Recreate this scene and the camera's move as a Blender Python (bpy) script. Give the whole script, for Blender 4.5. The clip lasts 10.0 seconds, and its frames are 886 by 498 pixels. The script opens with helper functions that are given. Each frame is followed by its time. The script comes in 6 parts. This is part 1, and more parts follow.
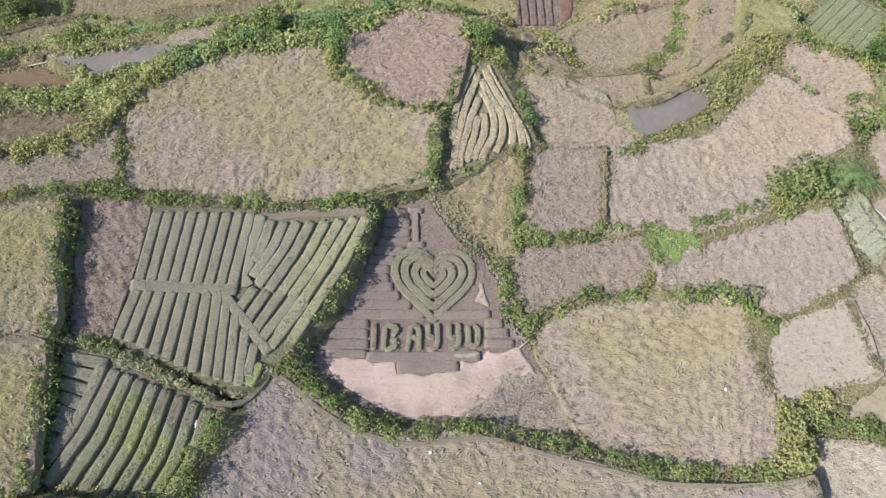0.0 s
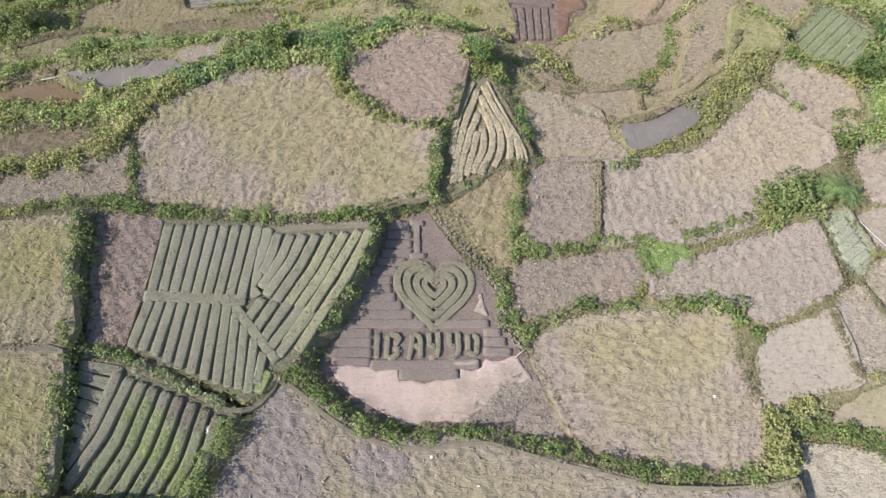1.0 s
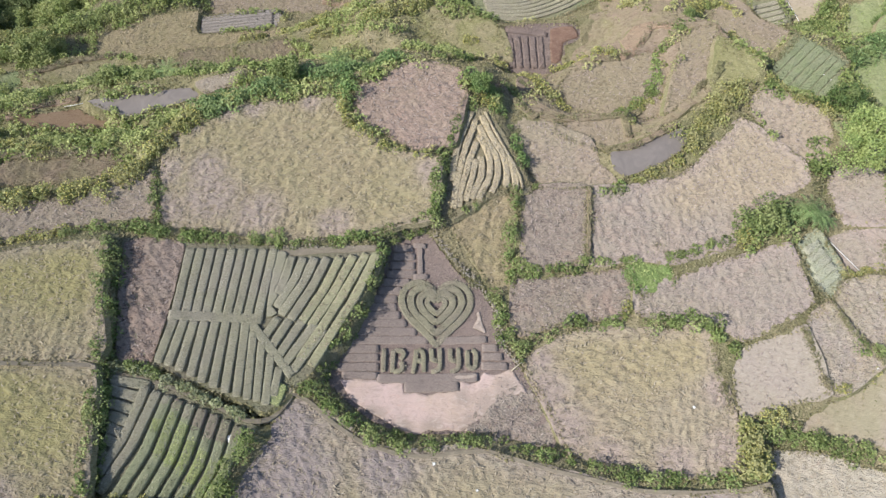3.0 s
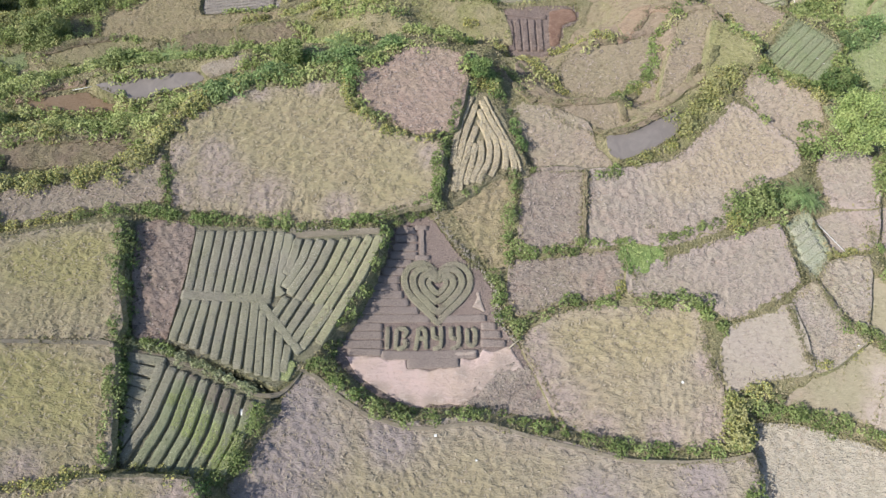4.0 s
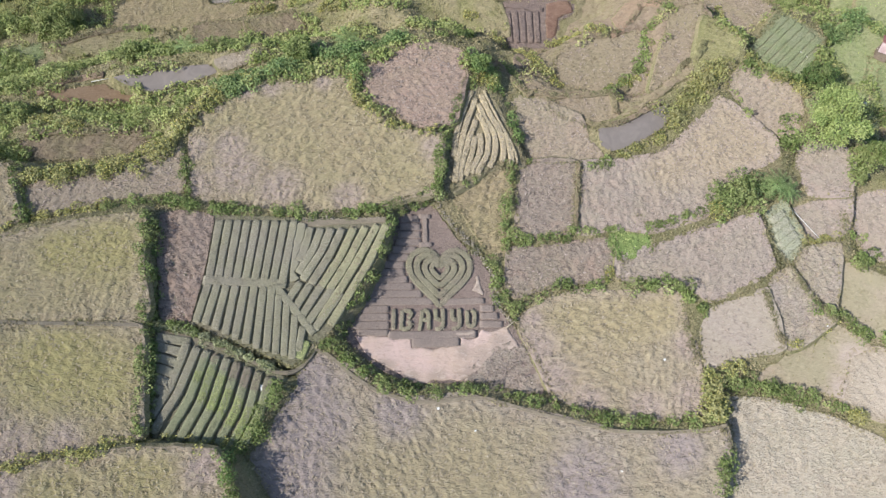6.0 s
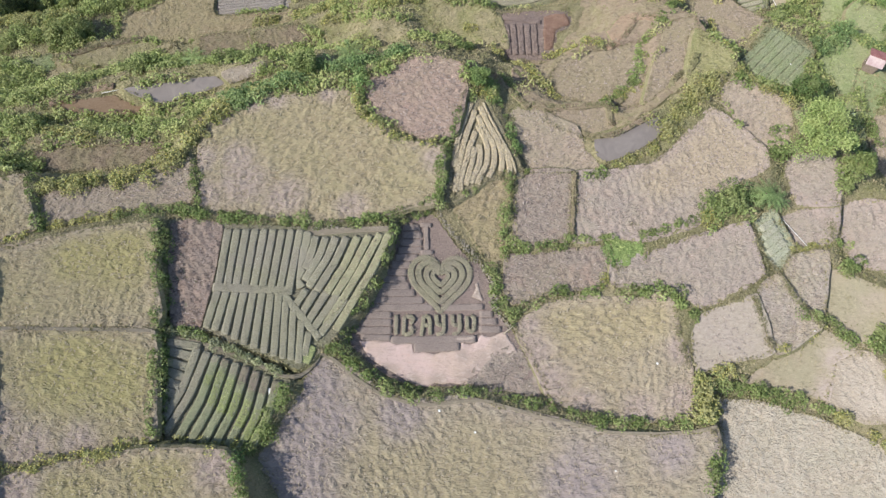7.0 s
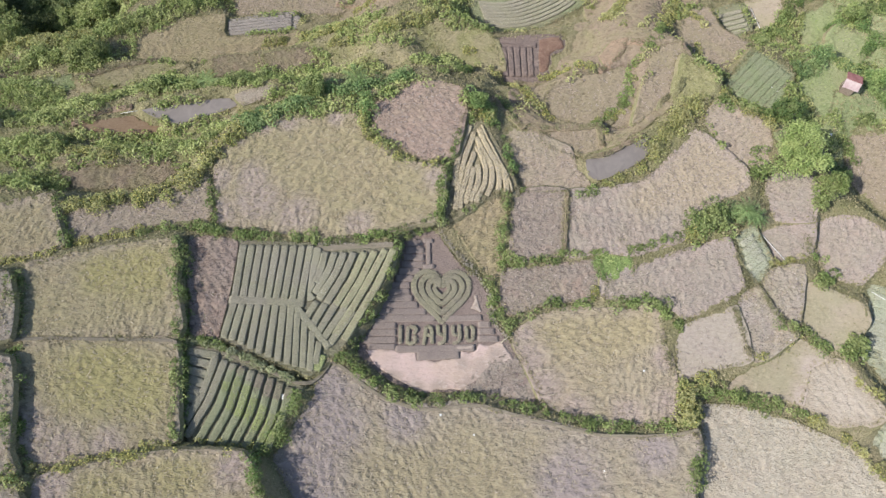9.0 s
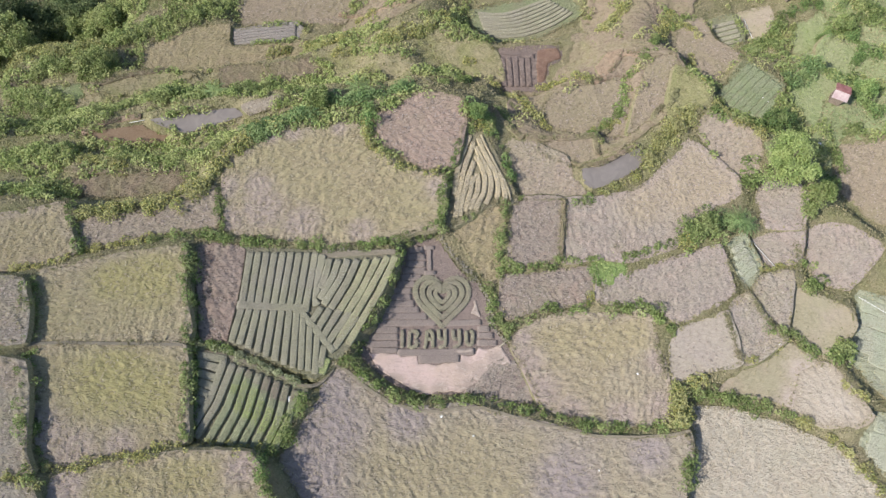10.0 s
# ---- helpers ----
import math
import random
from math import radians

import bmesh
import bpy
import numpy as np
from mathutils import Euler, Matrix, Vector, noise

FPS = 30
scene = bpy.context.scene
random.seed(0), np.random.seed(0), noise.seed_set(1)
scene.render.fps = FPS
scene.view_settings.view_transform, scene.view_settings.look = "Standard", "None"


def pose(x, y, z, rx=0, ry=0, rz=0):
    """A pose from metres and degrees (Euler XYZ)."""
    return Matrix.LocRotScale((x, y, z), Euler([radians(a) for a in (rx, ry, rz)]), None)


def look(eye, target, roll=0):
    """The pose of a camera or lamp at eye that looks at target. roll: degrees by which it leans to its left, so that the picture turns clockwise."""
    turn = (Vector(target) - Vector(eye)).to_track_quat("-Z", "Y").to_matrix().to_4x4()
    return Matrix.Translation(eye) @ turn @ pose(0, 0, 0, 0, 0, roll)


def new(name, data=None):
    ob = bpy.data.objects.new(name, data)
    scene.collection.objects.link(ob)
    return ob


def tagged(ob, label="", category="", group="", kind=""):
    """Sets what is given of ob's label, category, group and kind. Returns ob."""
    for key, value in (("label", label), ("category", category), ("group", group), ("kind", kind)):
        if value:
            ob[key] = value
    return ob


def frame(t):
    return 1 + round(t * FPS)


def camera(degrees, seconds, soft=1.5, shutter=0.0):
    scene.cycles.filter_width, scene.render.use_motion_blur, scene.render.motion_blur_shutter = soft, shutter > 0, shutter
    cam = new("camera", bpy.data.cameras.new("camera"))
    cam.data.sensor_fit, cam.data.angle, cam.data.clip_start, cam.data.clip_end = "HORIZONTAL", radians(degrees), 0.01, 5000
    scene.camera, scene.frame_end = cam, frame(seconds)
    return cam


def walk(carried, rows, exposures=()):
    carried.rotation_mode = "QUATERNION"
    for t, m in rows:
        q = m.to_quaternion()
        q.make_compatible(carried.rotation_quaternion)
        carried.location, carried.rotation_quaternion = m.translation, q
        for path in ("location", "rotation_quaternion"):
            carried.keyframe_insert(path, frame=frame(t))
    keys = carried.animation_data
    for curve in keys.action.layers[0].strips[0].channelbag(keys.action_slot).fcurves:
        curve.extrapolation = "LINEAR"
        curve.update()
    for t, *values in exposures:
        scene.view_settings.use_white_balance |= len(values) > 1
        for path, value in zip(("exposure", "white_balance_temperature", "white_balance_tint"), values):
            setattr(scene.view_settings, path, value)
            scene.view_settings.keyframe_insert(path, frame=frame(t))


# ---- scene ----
from mathutils.geometry import delaunay_2d_cdt

cam = camera(68.69, 10.0, 1.45)
METRES, TILT = 30.0, -66.5
START = (1.00, -22.48, 61.34)
ROWS = [
    (0.0, -0.0000, 0.0000, 0.0000, -0.000, -0.000, -0.000),
    (0.5, -0.0040, -0.0415, 0.0199, -0.075, -0.045, 0.007),
    (1.0, -0.0055, -0.0848, 0.0401, -0.100, -0.023, -0.011),
    (1.5, -0.0069, -0.1276, 0.0598, -0.121, 0.018, -0.006),
    (2.0, -0.0099, -0.1717, 0.0794, -0.173, 0.072, 0.008),
    (2.5, -0.0127, -0.2159, 0.0995, -0.206, 0.066, 0.013),
    (4.0, -0.0216, -0.3540, 0.1559, -0.280, -2.456, 0.018),
    (4.5, -0.0247, -0.4012, 0.1742, -0.309, -4.908, 0.048),
    (5.0, -0.0291, -0.4459, 0.1960, -0.364, -5.101, 0.040),
    (5.5, -0.0320, -0.4908, 0.2191, -0.382, -5.163, 0.028),
    (7.0, -0.0401, -0.6289, 0.2856, -0.428, -5.274, 0.037),
    (7.5, -0.0428, -0.6751, 0.3075, -0.459, -5.286, 0.038),
    (8.0, -0.0452, -0.7208, 0.3287, -0.474, -5.316, 0.045),
    (8.5, -0.0480, -0.7674, 0.3495, -0.502, -5.305, 0.033),
    (9.0, -0.0513, -0.8140, 0.3707, -0.529, -5.314, 0.009),
    (9.5, -0.0547, -0.8607, 0.3922, -0.566, -5.338, -0.017),
    (10.0, -0.0583, -0.9079, 0.4144, -0.596, -5.367, -0.010),
]
walk(cam, [(t, pose(*START, TILT) @ pose(METRES * x, METRES * y, METRES * z, 90 + pitch, roll, yaw)) for t, x, y, z, yaw, pitch, roll in ROWS])

# ---- light ----
SUN_TURN, SUN_HEIGHT = 247.0, 44.0      # degrees: compass side the sun stands on (clockwise from +y), and its height
world = bpy.data.worlds.new("sky")
scene.world = world
world.use_nodes = True
wn = world.node_tree.nodes
sky = wn.new("ShaderNodeTexSky")
sky.sky_type, sky.sun_disc = "NISHITA", False
sky.sun_elevation, sky.sun_rotation = radians(SUN_HEIGHT), radians(SUN_TURN)
wn["Background"].inputs["Strength"].default_value = 0.13
world.node_tree.links.new(sky.outputs[0], wn["Background"].inputs["Color"])
sun = new("sun", bpy.data.lights.new("sun", "SUN"))
sun.data.energy, sun.data.angle, sun.data.color = 4.2, radians(0.6), (1.0, 0.96, 0.885)
SUN_FROM = Vector((math.sin(radians(SUN_TURN)) * math.cos(radians(SUN_HEIGHT)), math.cos(radians(SUN_TURN)) * math.cos(radians(SUN_HEIGHT)), math.sin(radians(SUN_HEIGHT))))
sun.matrix_world = look(SUN_FROM * 200, (0, 0, 0))
scene.view_settings.exposure = 0.395


# ---- materials ----
def material(name):
    m = bpy.data.materials.new(name)
    m.use_nodes = True
    n, l = m.node_tree.nodes, m.node_tree.links
    return m, n, l, n["Principled BSDF"]


def noise_node(n, l, scale, detail=4.0, rough=0.6, distort=0.0, stretch=None, turn=0.0):
    """Noise laid out in metres over the ground, optionally stretched along one direction."""
    geo = n.new("ShaderNodeNewGeometry")
    tex = n.new("ShaderNodeTexNoise")
    tex.inputs["Scale"].default_value, tex.inputs["Detail"].default_value = scale, detail
    tex.inputs["Roughness"].default_value, tex.inputs["Distortion"].default_value = rough, distort
    src = geo.outputs["Position"]
    if stretch:
        mp = n.new("ShaderNodeMapping")
        mp.inputs["Rotation"].default_value = (0, 0, radians(turn))
        mp.inputs["Scale"].default_value = (1, stretch, 1)
        l.new(src, mp.inputs["Vector"])
        src = mp.outputs["Vector"]
    l.new(src, tex.inputs["Vector"])
    return tex.outputs["Fac"]


def ramp(n, l, fac, lo, hi):
    mr = n.new("ShaderNodeMapRange")
    mr.interpolation_type = "SMOOTHSTEP"
    mr.inputs["From Min"].default_value, mr.inputs["From Max"].default_value = lo, hi
    l.new(fac, mr.inputs["Value"])
    return mr.outputs["Result"]


def blend(n, l, fac, a, b, mode="MIX"):
    mx = n.new("ShaderNodeMix")
    mx.data_type, mx.blend_type = "RGBA", mode
    if isinstance(fac, float):
        mx.inputs[0].default_value = fac
    else:
        l.new(fac, mx.inputs[0])
    for slot, c in ((6, a), (7, b)):
        if isinstance(c, tuple):
            mx.inputs[slot].default_value = (*c, 1)
        else:
            l.new(c, mx.inputs[slot])
    return mx.outputs[2]


def times(n, l, fac, k):
    m = n.new("ShaderNodeMath")
    m.operation = "MULTIPLY"
    m.inputs[1].default_value = k
    l.new(fac, m.inputs[0])
    return m.outputs[0]


def spread(n, l, attribute, scale):
    """A soft-edged share from 0 to 1 where the named attribute says so, broken up by noise."""
    at = n.new("ShaderNodeAttribute")
    at.attribute_name = attribute
    edge = n.new("ShaderNodeMath")
    edge.operation = "MULTIPLY_ADD"
    edge.inputs[1].default_value = 0.9
    l.new(noise_node(n, l, scale, 6.0, 0.75, 1.5), edge.inputs[0])
    l.new(at.outputs["Fac"], edge.inputs[2])
    return ramp(n, l, edge.outputs[0], 0.45, 1.35)


def ground_material(name, main, patch, dark, light, patch_size=9.0, patch_mid=0.5, grain=1.75, stretch=1.9, turn=0.0, relief=0.50, rough=0.9, gap_shade=0.45, third=None, thin=None, lush=None, straw_part=0.42):
    """Stubble, soil or turf: ground colours in broad soft patches, tufts combed two ways, shade painted into their
    gaps, paler crests and pale straw.
    """
    main, patch, dark, light = ((c[0] * 0.97, c[1], c[2] * 0.945) for c in (main, patch, dark, light))
    m, n, l, b = material(name)
    broad = noise_node(n, l, 1.0 / patch_size, 3.0, 0.55, 0.6)
    col = blend(n, l, ramp(n, l, broad, patch_mid - 0.16, patch_mid + 0.16), main, patch)
    mid = noise_node(n, l, grain * 0.28, 3.0, 0.6, 0.5)
    col = blend(n, l, times(n, l, ramp(n, l, mid, 0.35, 0.75), 0.35), col, patch)
    if third:
        col = blend(n, l, ramp(n, l, noise_node(n, l, 0.14, 4.0, 0.65, 1.0, 1.3, 35), 0.42, 0.74), col, third)
        rust = noise_node(n, l, 0.75, 3.0, 0.7, 1.5, 1.6, -20)
        col = blend(n, l, ramp(n, l, rust, 0.56, 0.85), col, (third[0] * 1.06, third[1] * 0.92, third[2] * 0.93))
    if lush:
        col = blend(n, l, spread(n, l, "lush", 0.4), col, lush)
    if thin:
        col = blend(n, l, spread(n, l, "worn", 0.55), col, thin)
    ways = ramp(n, l, noise_node(n, l, 0.075, 2.0, 0.5, 0.4), 0.44, 0.56)
    tuft = blend(n, l, ways, noise_node(n, l, grain, 3.0, 0.62, 0.8, stretch, turn), noise_node(n, l, grain, 3.0, 0.62, 0.8, stretch, turn + 65))
    # shade in the hollows and brightness on the crests go into the colour
    col = blend(n, l, times(n, l, ramp(n, l, tuft, 0.48, 0.34), min(1.0, gap_shade * 1.02)), col, dark)
    col = blend(n, l, times(n, l, ramp(n, l, tuft, 0.53, 0.66), 0.34), col, light)
    straw = noise_node(n, l, grain * 2.7, 2.0, 0.7, 0.8, stretch, turn)
    col = blend(n, l, times(n, l, ramp(n, l, straw, 0.56, 0.72), straw_part * 0.5), col, light)
    l.new(col, b.inputs["Base Color"])
    b.inputs["Roughness"].default_value = rough
    b.inputs["Specular IOR Level"].default_value = 0.15
    b.inputs["Diffuse Roughness"].default_value = 1.0
    add = n.new("ShaderNodeMath")
    add.operation = "ADD"
    l.new(tuft, add.inputs[0])
    l.new(times(n, l, straw, 0.3), add.inputs[1])
    bump = n.new("ShaderNodeBump")
    bump.inputs["Strength"].default_value, bump.inputs["Distance"].default_value = 0.9, relief
    l.new(add.outputs[0], bump.inputs["Height"])
    l.new(bump.outputs["Normal"], b.inputs["Normal"])
    return m


def leaf_material(name, a, b_, c, rough=0.55, patchy=True):
    """Foliage: each leaf takes its own tone between three greens."""
    m, n, l, b = material(name)
    geo = n.new("ShaderNodeNewGeometry")
    rnd = geo.outputs["Random Per Island"]
    col = blend(n, l, ramp(n, l, rnd, 0.0, 0.6), a, b_)
    col = blend(n, l, ramp(n, l, rnd, 0.75, 1.0), col, c)
    if patchy:
        col = blend(n, l, ramp(n, l, noise_node(n, l, 0.35, 3.0), 0.42, 0.68), col, c)
    if patchy:
        tone = n.new("ShaderNodeMapRange")
        tone.inputs["To Min"].default_value, tone.inputs["To Max"].default_value = 0.68, 1.22
        l.new(n.new("ShaderNodeObjectInfo").outputs["Random"], tone.inputs["Value"])
        col = blend(n, l, 1.0, col, tone.outputs["Result"], "MULTIPLY")
    l.new(col, b.inputs["Base Color"])
    b.inputs["Roughness"].default_value = rough
    b.inputs["Specular IOR Level"].default_value = 0.25
    tr = n.new("ShaderNodeBsdfTranslucent")
    l.new(col, tr.inputs["Color"])
    mix = n.new("ShaderNodeMixShader")
    mix.inputs[0].default_value = 0.25
    l.new(b.outputs[0], mix.inputs[1])
    l.new(tr.outputs[0], mix.inputs[2])
    l.new(mix.outputs[0], n["Material Output"].inputs["Surface"])
    return m


def plain_material(name, col, var, rough=0.7, scale=3.0, relief=0.02, metal=0.0):
    m, n, l, b = material(name)
    f = noise_node(n, l, scale, 5.0)
    l.new(blend(n, l, ramp(n, l, f, 0.3, 0.7), col, var), b.inputs["Base Color"])
    b.inputs["Roughness"].default_value, b.inputs["Metallic"].default_value = rough, metal
    bump = n.new("ShaderNodeBump")
    bump.inputs["Distance"].default_value = relief
    l.new(f, bump.inputs["Height"])
    l.new(bump.outputs["Normal"], b.inputs["Normal"])
    return m


MATS = {
    "olive": ground_material("olive_stubble", (0.36, 0.306, 0.192), (0.368, 0.305, 0.218), (0.20, 0.16, 0.10), (0.50, 0.43, 0.29), 13, 0.56, grain=1.32, gap_shade=0.62, turn=55, third=(0.36, 0.302, 0.195), thin=(0.378, 0.31, 0.265), lush=(0.353, 0.316, 0.152)),
    "olivemix": ground_material("olive_mauve_stubble", (0.35, 0.295, 0.205), (0.362, 0.30, 0.24), (0.20, 0.16, 0.12), (0.51, 0.44, 0.33), 11, 0.53, grain=1.32, gap_shade=0.66, turn=-40, third=(0.355, 0.297, 0.20), thin=(0.365, 0.298, 0.262), lush=(0.352, 0.300, 0.188)),
    "tan": ground_material("tan_stubble", (0.37, 0.31, 0.20), (0.375, 0.305, 0.235), (0.20, 0.16, 0.11), (0.52, 0.45, 0.33), 9, 0.52, grain=1.32, gap_shade=0.64, turn=30, third=(0.36, 0.305, 0.18), thin=(0.39, 0.315, 0.275), lush=(0.357, 0.312, 0.165)),
    # its thin colour is greyer and darker to hold shade in south_paddy's west corner
    "tanmix": ground_material("tan_grey_stubble", (0.352, 0.297, 0.222), (0.36, 0.303, 0.25), (0.19, 0.155, 0.125), (0.49, 0.425, 0.34), 12, 0.53, grain=1.32, gap_shade=0.64, turn=60, third=(0.35, 0.292, 0.215), thin=(0.325, 0.275, 0.26), lush=(0.348, 0.298, 0.195)),
    "pink": ground_material("mauve_stubble", (0.342, 0.287, 0.262), (0.34, 0.288, 0.238), (0.19, 0.15, 0.133), (0.45, 0.38, 0.335), 8, 0.57, grain=1.5, gap_shade=0.52, turn=70, third=(0.36, 0.292, 0.25), thin=(0.385, 0.315, 0.295), lush=(0.37, 0.308, 0.228)),
    # darker copy of mauve_stubble; hedge shade on narrow_paddy is put into its colour
    "pinkdark": ground_material("dusky_shaded_stubble", (0.30, 0.245, 0.222), (0.29, 0.24, 0.20), (0.155, 0.118, 0.108), (0.40, 0.335, 0.295), 8, 0.57, grain=1.5, gap_shade=0.7, turn=75, third=(0.335, 0.25, 0.205)),
    "strip": ground_material("rosy_brown_stubble", (0.31, 0.242, 0.21), (0.325, 0.25, 0.225), (0.12, 0.09, 0.08), (0.42, 0.335, 0.29), 6, 0.5, grain=1.5, gap_shade=0.85, turn=80, third=(0.30, 0.215, 0.17)),
    "tandark": ground_material("brown_stubble", (0.335, 0.278, 0.175), (0.345, 0.272, 0.19), (0.18, 0.145, 0.08), (0.48, 0.41, 0.27), 5, 0.52, gap_shade=0.5),
    "pinktan": ground_material("rosy_stubble", (0.318, 0.25, 0.20), (0.305, 0.25, 0.178), (0.17, 0.13, 0.095), (0.43, 0.36, 0.29), 7, 0.52, gap_shade=0.6),
    "warm": ground_material("warm_mauve_stubble", (0.345, 0.28, 0.236), (0.345, 0.287, 0.222), (0.185, 0.145, 0.12), (0.45, 0.38, 0.32), 8, 0.55, grain=1.5, gap_shade=0.55, turn=20, third=(0.36, 0.288, 0.225)),
    "slope": ground_material("rosy_slope", (0.285, 0.215, 0.175), (0.27, 0.218, 0.158), (0.15, 0.11, 0.085), (0.38, 0.305, 0.25), 6, 0.5, grain=1.3, gap_shade=0.6, third=(0.25, 0.225, 0.13)),
    "mauve": ground_material("smooth_mauve_stubble", (0.37, 0.31, 0.287), (0.362, 0.308, 0.265), (0.23, 0.185, 0.165), (0.49, 0.42, 0.38), 6, 0.5, relief=0.16, gap_shade=0.4, grain=1.6),
    "grey": ground_material("grey_stubble", (0.365, 0.305, 0.285), (0.345, 0.30, 0.225), (0.18, 0.145, 0.13), (0.54, 0.47, 0.42), 8, 0.52, gap_shade=0.75, third=(0.37, 0.30, 0.22)),
    "pale": ground_material("pale_stubble", (0.465, 0.402, 0.352), (0.435, 0.38, 0.32), (0.28, 0.23, 0.185), (0.62, 0.55, 0.48), 9, 0.52, gap_shade=0.45, third=(0.45, 0.388, 0.315)),
    "bare": ground_material("bare_earth", (0.445, 0.375, 0.335), (0.405, 0.34, 0.295), (0.26, 0.21, 0.17), (0.60, 0.52, 0.46), 5, 0.5, gap_shade=0.3, relief=0.35, thin=(0.345, 0.29, 0.225)),
    "ochre": ground_material("ochre_turf", (0.335, 0.278, 0.212), (0.34, 0.278, 0.235), (0.20, 0.165, 0.115), (0.47, 0.405, 0.315), 5, 0.5, gap_shade=0.4, third=(0.31, 0.275, 0.19), thin=(0.40, 0.335, 0.295), lush=(0.302, 0.272, 0.19), relief=0.15),
    "drygrass": ground_material("dry_grass", (0.30, 0.275, 0.15), (0.27, 0.26, 0.13), (0.15, 0.13, 0.06), (0.62, 0.55, 0.40), 6, 0.5, stretch=3.0, turn=10),
    "weedy": ground_material("weedy_turf", (0.27, 0.255, 0.125), (0.34, 0.285, 0.19), (0.13, 0.12, 0.06), (0.45, 0.42, 0.28), 5, 0.5),
    "lush": ground_material("lush_leaves", (0.20, 0.27, 0.10), (0.25, 0.30, 0.12), (0.10, 0.15, 0.05), (0.34, 0.39, 0.18), 4, 0.5, grain=3.2),
    "lush2": ground_material("bright_turf", (0.245, 0.28, 0.14), (0.28, 0.285, 0.165), (0.13, 0.155, 0.075), (0.38, 0.39, 0.24), 6, 0.5),
    "palegreen": ground_material("pale_crop", (0.33, 0.34, 0.25), (0.36, 0.345, 0.275), (0.19, 0.20, 0.13), (0.50, 0.49, 0.40), 6, 0.5, stretch=3.0, turn=30),
    "soil": ground_material("damp_soil", (0.25, 0.19, 0.18), (0.29, 0.22, 0.205), (0.11, 0.085, 0.08), (0.40, 0.32, 0.29), 5, 0.5, grain=4.0, relief=0.16, gap_shade=0.6),
    "sand": ground_material("pink_sand", (0.605, 0.455, 0.45), (0.55, 0.42, 0.41), (0.42, 0.32, 0.295), (0.66, 0.54, 0.52), 1.6, 0.5, grain=1.2, relief=0.16, gap_shade=0.6, third=(0.50, 0.395, 0.325), thin=(0.40, 0.325, 0.28)),
    "bedgrey": ground_material("bed_furrows", (0.22, 0.21, 0.14), (0.245, 0.215, 0.17), (0.12, 0.105, 0.075), (0.38, 0.35, 0.26), 6, 0.5, grain=2.6),
    "bedgreen": ground_material("crop_furrows", (0.25, 0.27, 0.16), (0.265, 0.25, 0.17), (0.12, 0.12, 0.07), (0.42, 0.40, 0.28), 6, 0.5, grain=2.6),
    "bedtop": ground_material("bed_vegetation", (0.325, 0.30, 0.225), (0.32, 0.285, 0.24), (0.17, 0.155, 0.115), (0.47, 0.44, 0.35), 5, 0.52, grain=3.8, relief=0.14, gap_shade=0.6),
    "bedlime": ground_material("bright_bed_vegetation", (0.31, 0.335, 0.15), (0.29, 0.30, 0.17), (0.11, 0.13, 0.06), (0.42, 0.44, 0.25), 4, 0.5, grain=3.4, relief=0.12),
    "bedcrop": ground_material("grey_green_crop", (0.30, 0.31, 0.20), (0.29, 0.285, 0.205), (0.12, 0.13, 0.075), (0.43, 0.43, 0.28), 3, 0.5, grain=3.6, relief=0.12),
    "bedred": ground_material("reddish_bed", (0.265, 0.215, 0.185), (0.265, 0.24, 0.175), (0.10, 0.08, 0.065), (0.40, 0.33, 0.27), 4, 0.5, grain=3.4, relief=0.07),
    "bedsoil": ground_material("soil_bed", (0.27, 0.215, 0.205), (0.30, 0.24, 0.225), (0.15, 0.115, 0.11), (0.42, 0.35, 0.32), 4, 0.5, grain=4.0, relief=0.14),
    "bedfar": ground_material("green_crop_bed", (0.27, 0.30, 0.175), (0.28, 0.29, 0.195), (0.12, 0.14, 0.07), (0.38, 0.39, 0.26), 4, 0.5, grain=3.0),
    "bedpalegreen": ground_material("pale_crop_bed", (0.39, 0.40, 0.31), (0.41, 0.39, 0.325), (0.22, 0.23, 0.16), (0.53, 0.52, 0.44), 5, 0.5, grain=3.0),
    "rosy": ground_material("rosy_paddy_stubble", (0.37, 0.272, 0.24), (0.36, 0.276, 0.224), (0.21, 0.16, 0.135), (0.53, 0.44, 0.37), 7, 0.52, gap_shade=0.65, third=(0.39, 0.29, 0.24)),
    "bedmoss": ground_material("grassy_bed", (0.29, 0.265, 0.195), (0.285, 0.245, 0.20), (0.13, 0.11, 0.085), (0.40, 0.36, 0.28), 3, 0.5, grain=3.8, relief=0.14, gap_shade=0.6),
    "strawbed": ground_material("straw_furrows", (0.32, 0.27, 0.18), (0.30, 0.255, 0.185), (0.13, 0.10, 0.07), (0.52, 0.46, 0.33), 5, 0.5, grain=3.0),
    "strawtop": ground_material("straw_mulch", (0.60, 0.49, 0.345), (0.52, 0.43, 0.325), (0.26, 0.205, 0.145), (0.74, 0.64, 0.49), 4, 0.5, grain=3.4, gap_shade=0.6),
    "rust": ground_material("rusty_earth", (0.335, 0.235, 0.18), (0.31, 0.23, 0.175), (0.22, 0.14, 0.10), (0.52, 0.39, 0.31), 3, 0.5),
    "tilled": ground_material("tilled_earth", (0.21, 0.16, 0.155), (0.235, 0.175, 0.16), (0.13, 0.10, 0.095), (0.38, 0.31, 0.29), 4, 0.5),
    "redsoil": ground_material("red_earth", (0.19, 0.115, 0.095), (0.23, 0.145, 0.115), (0.11, 0.065, 0.055), (0.34, 0.25, 0.21), 3, 0.5, relief=0.25),
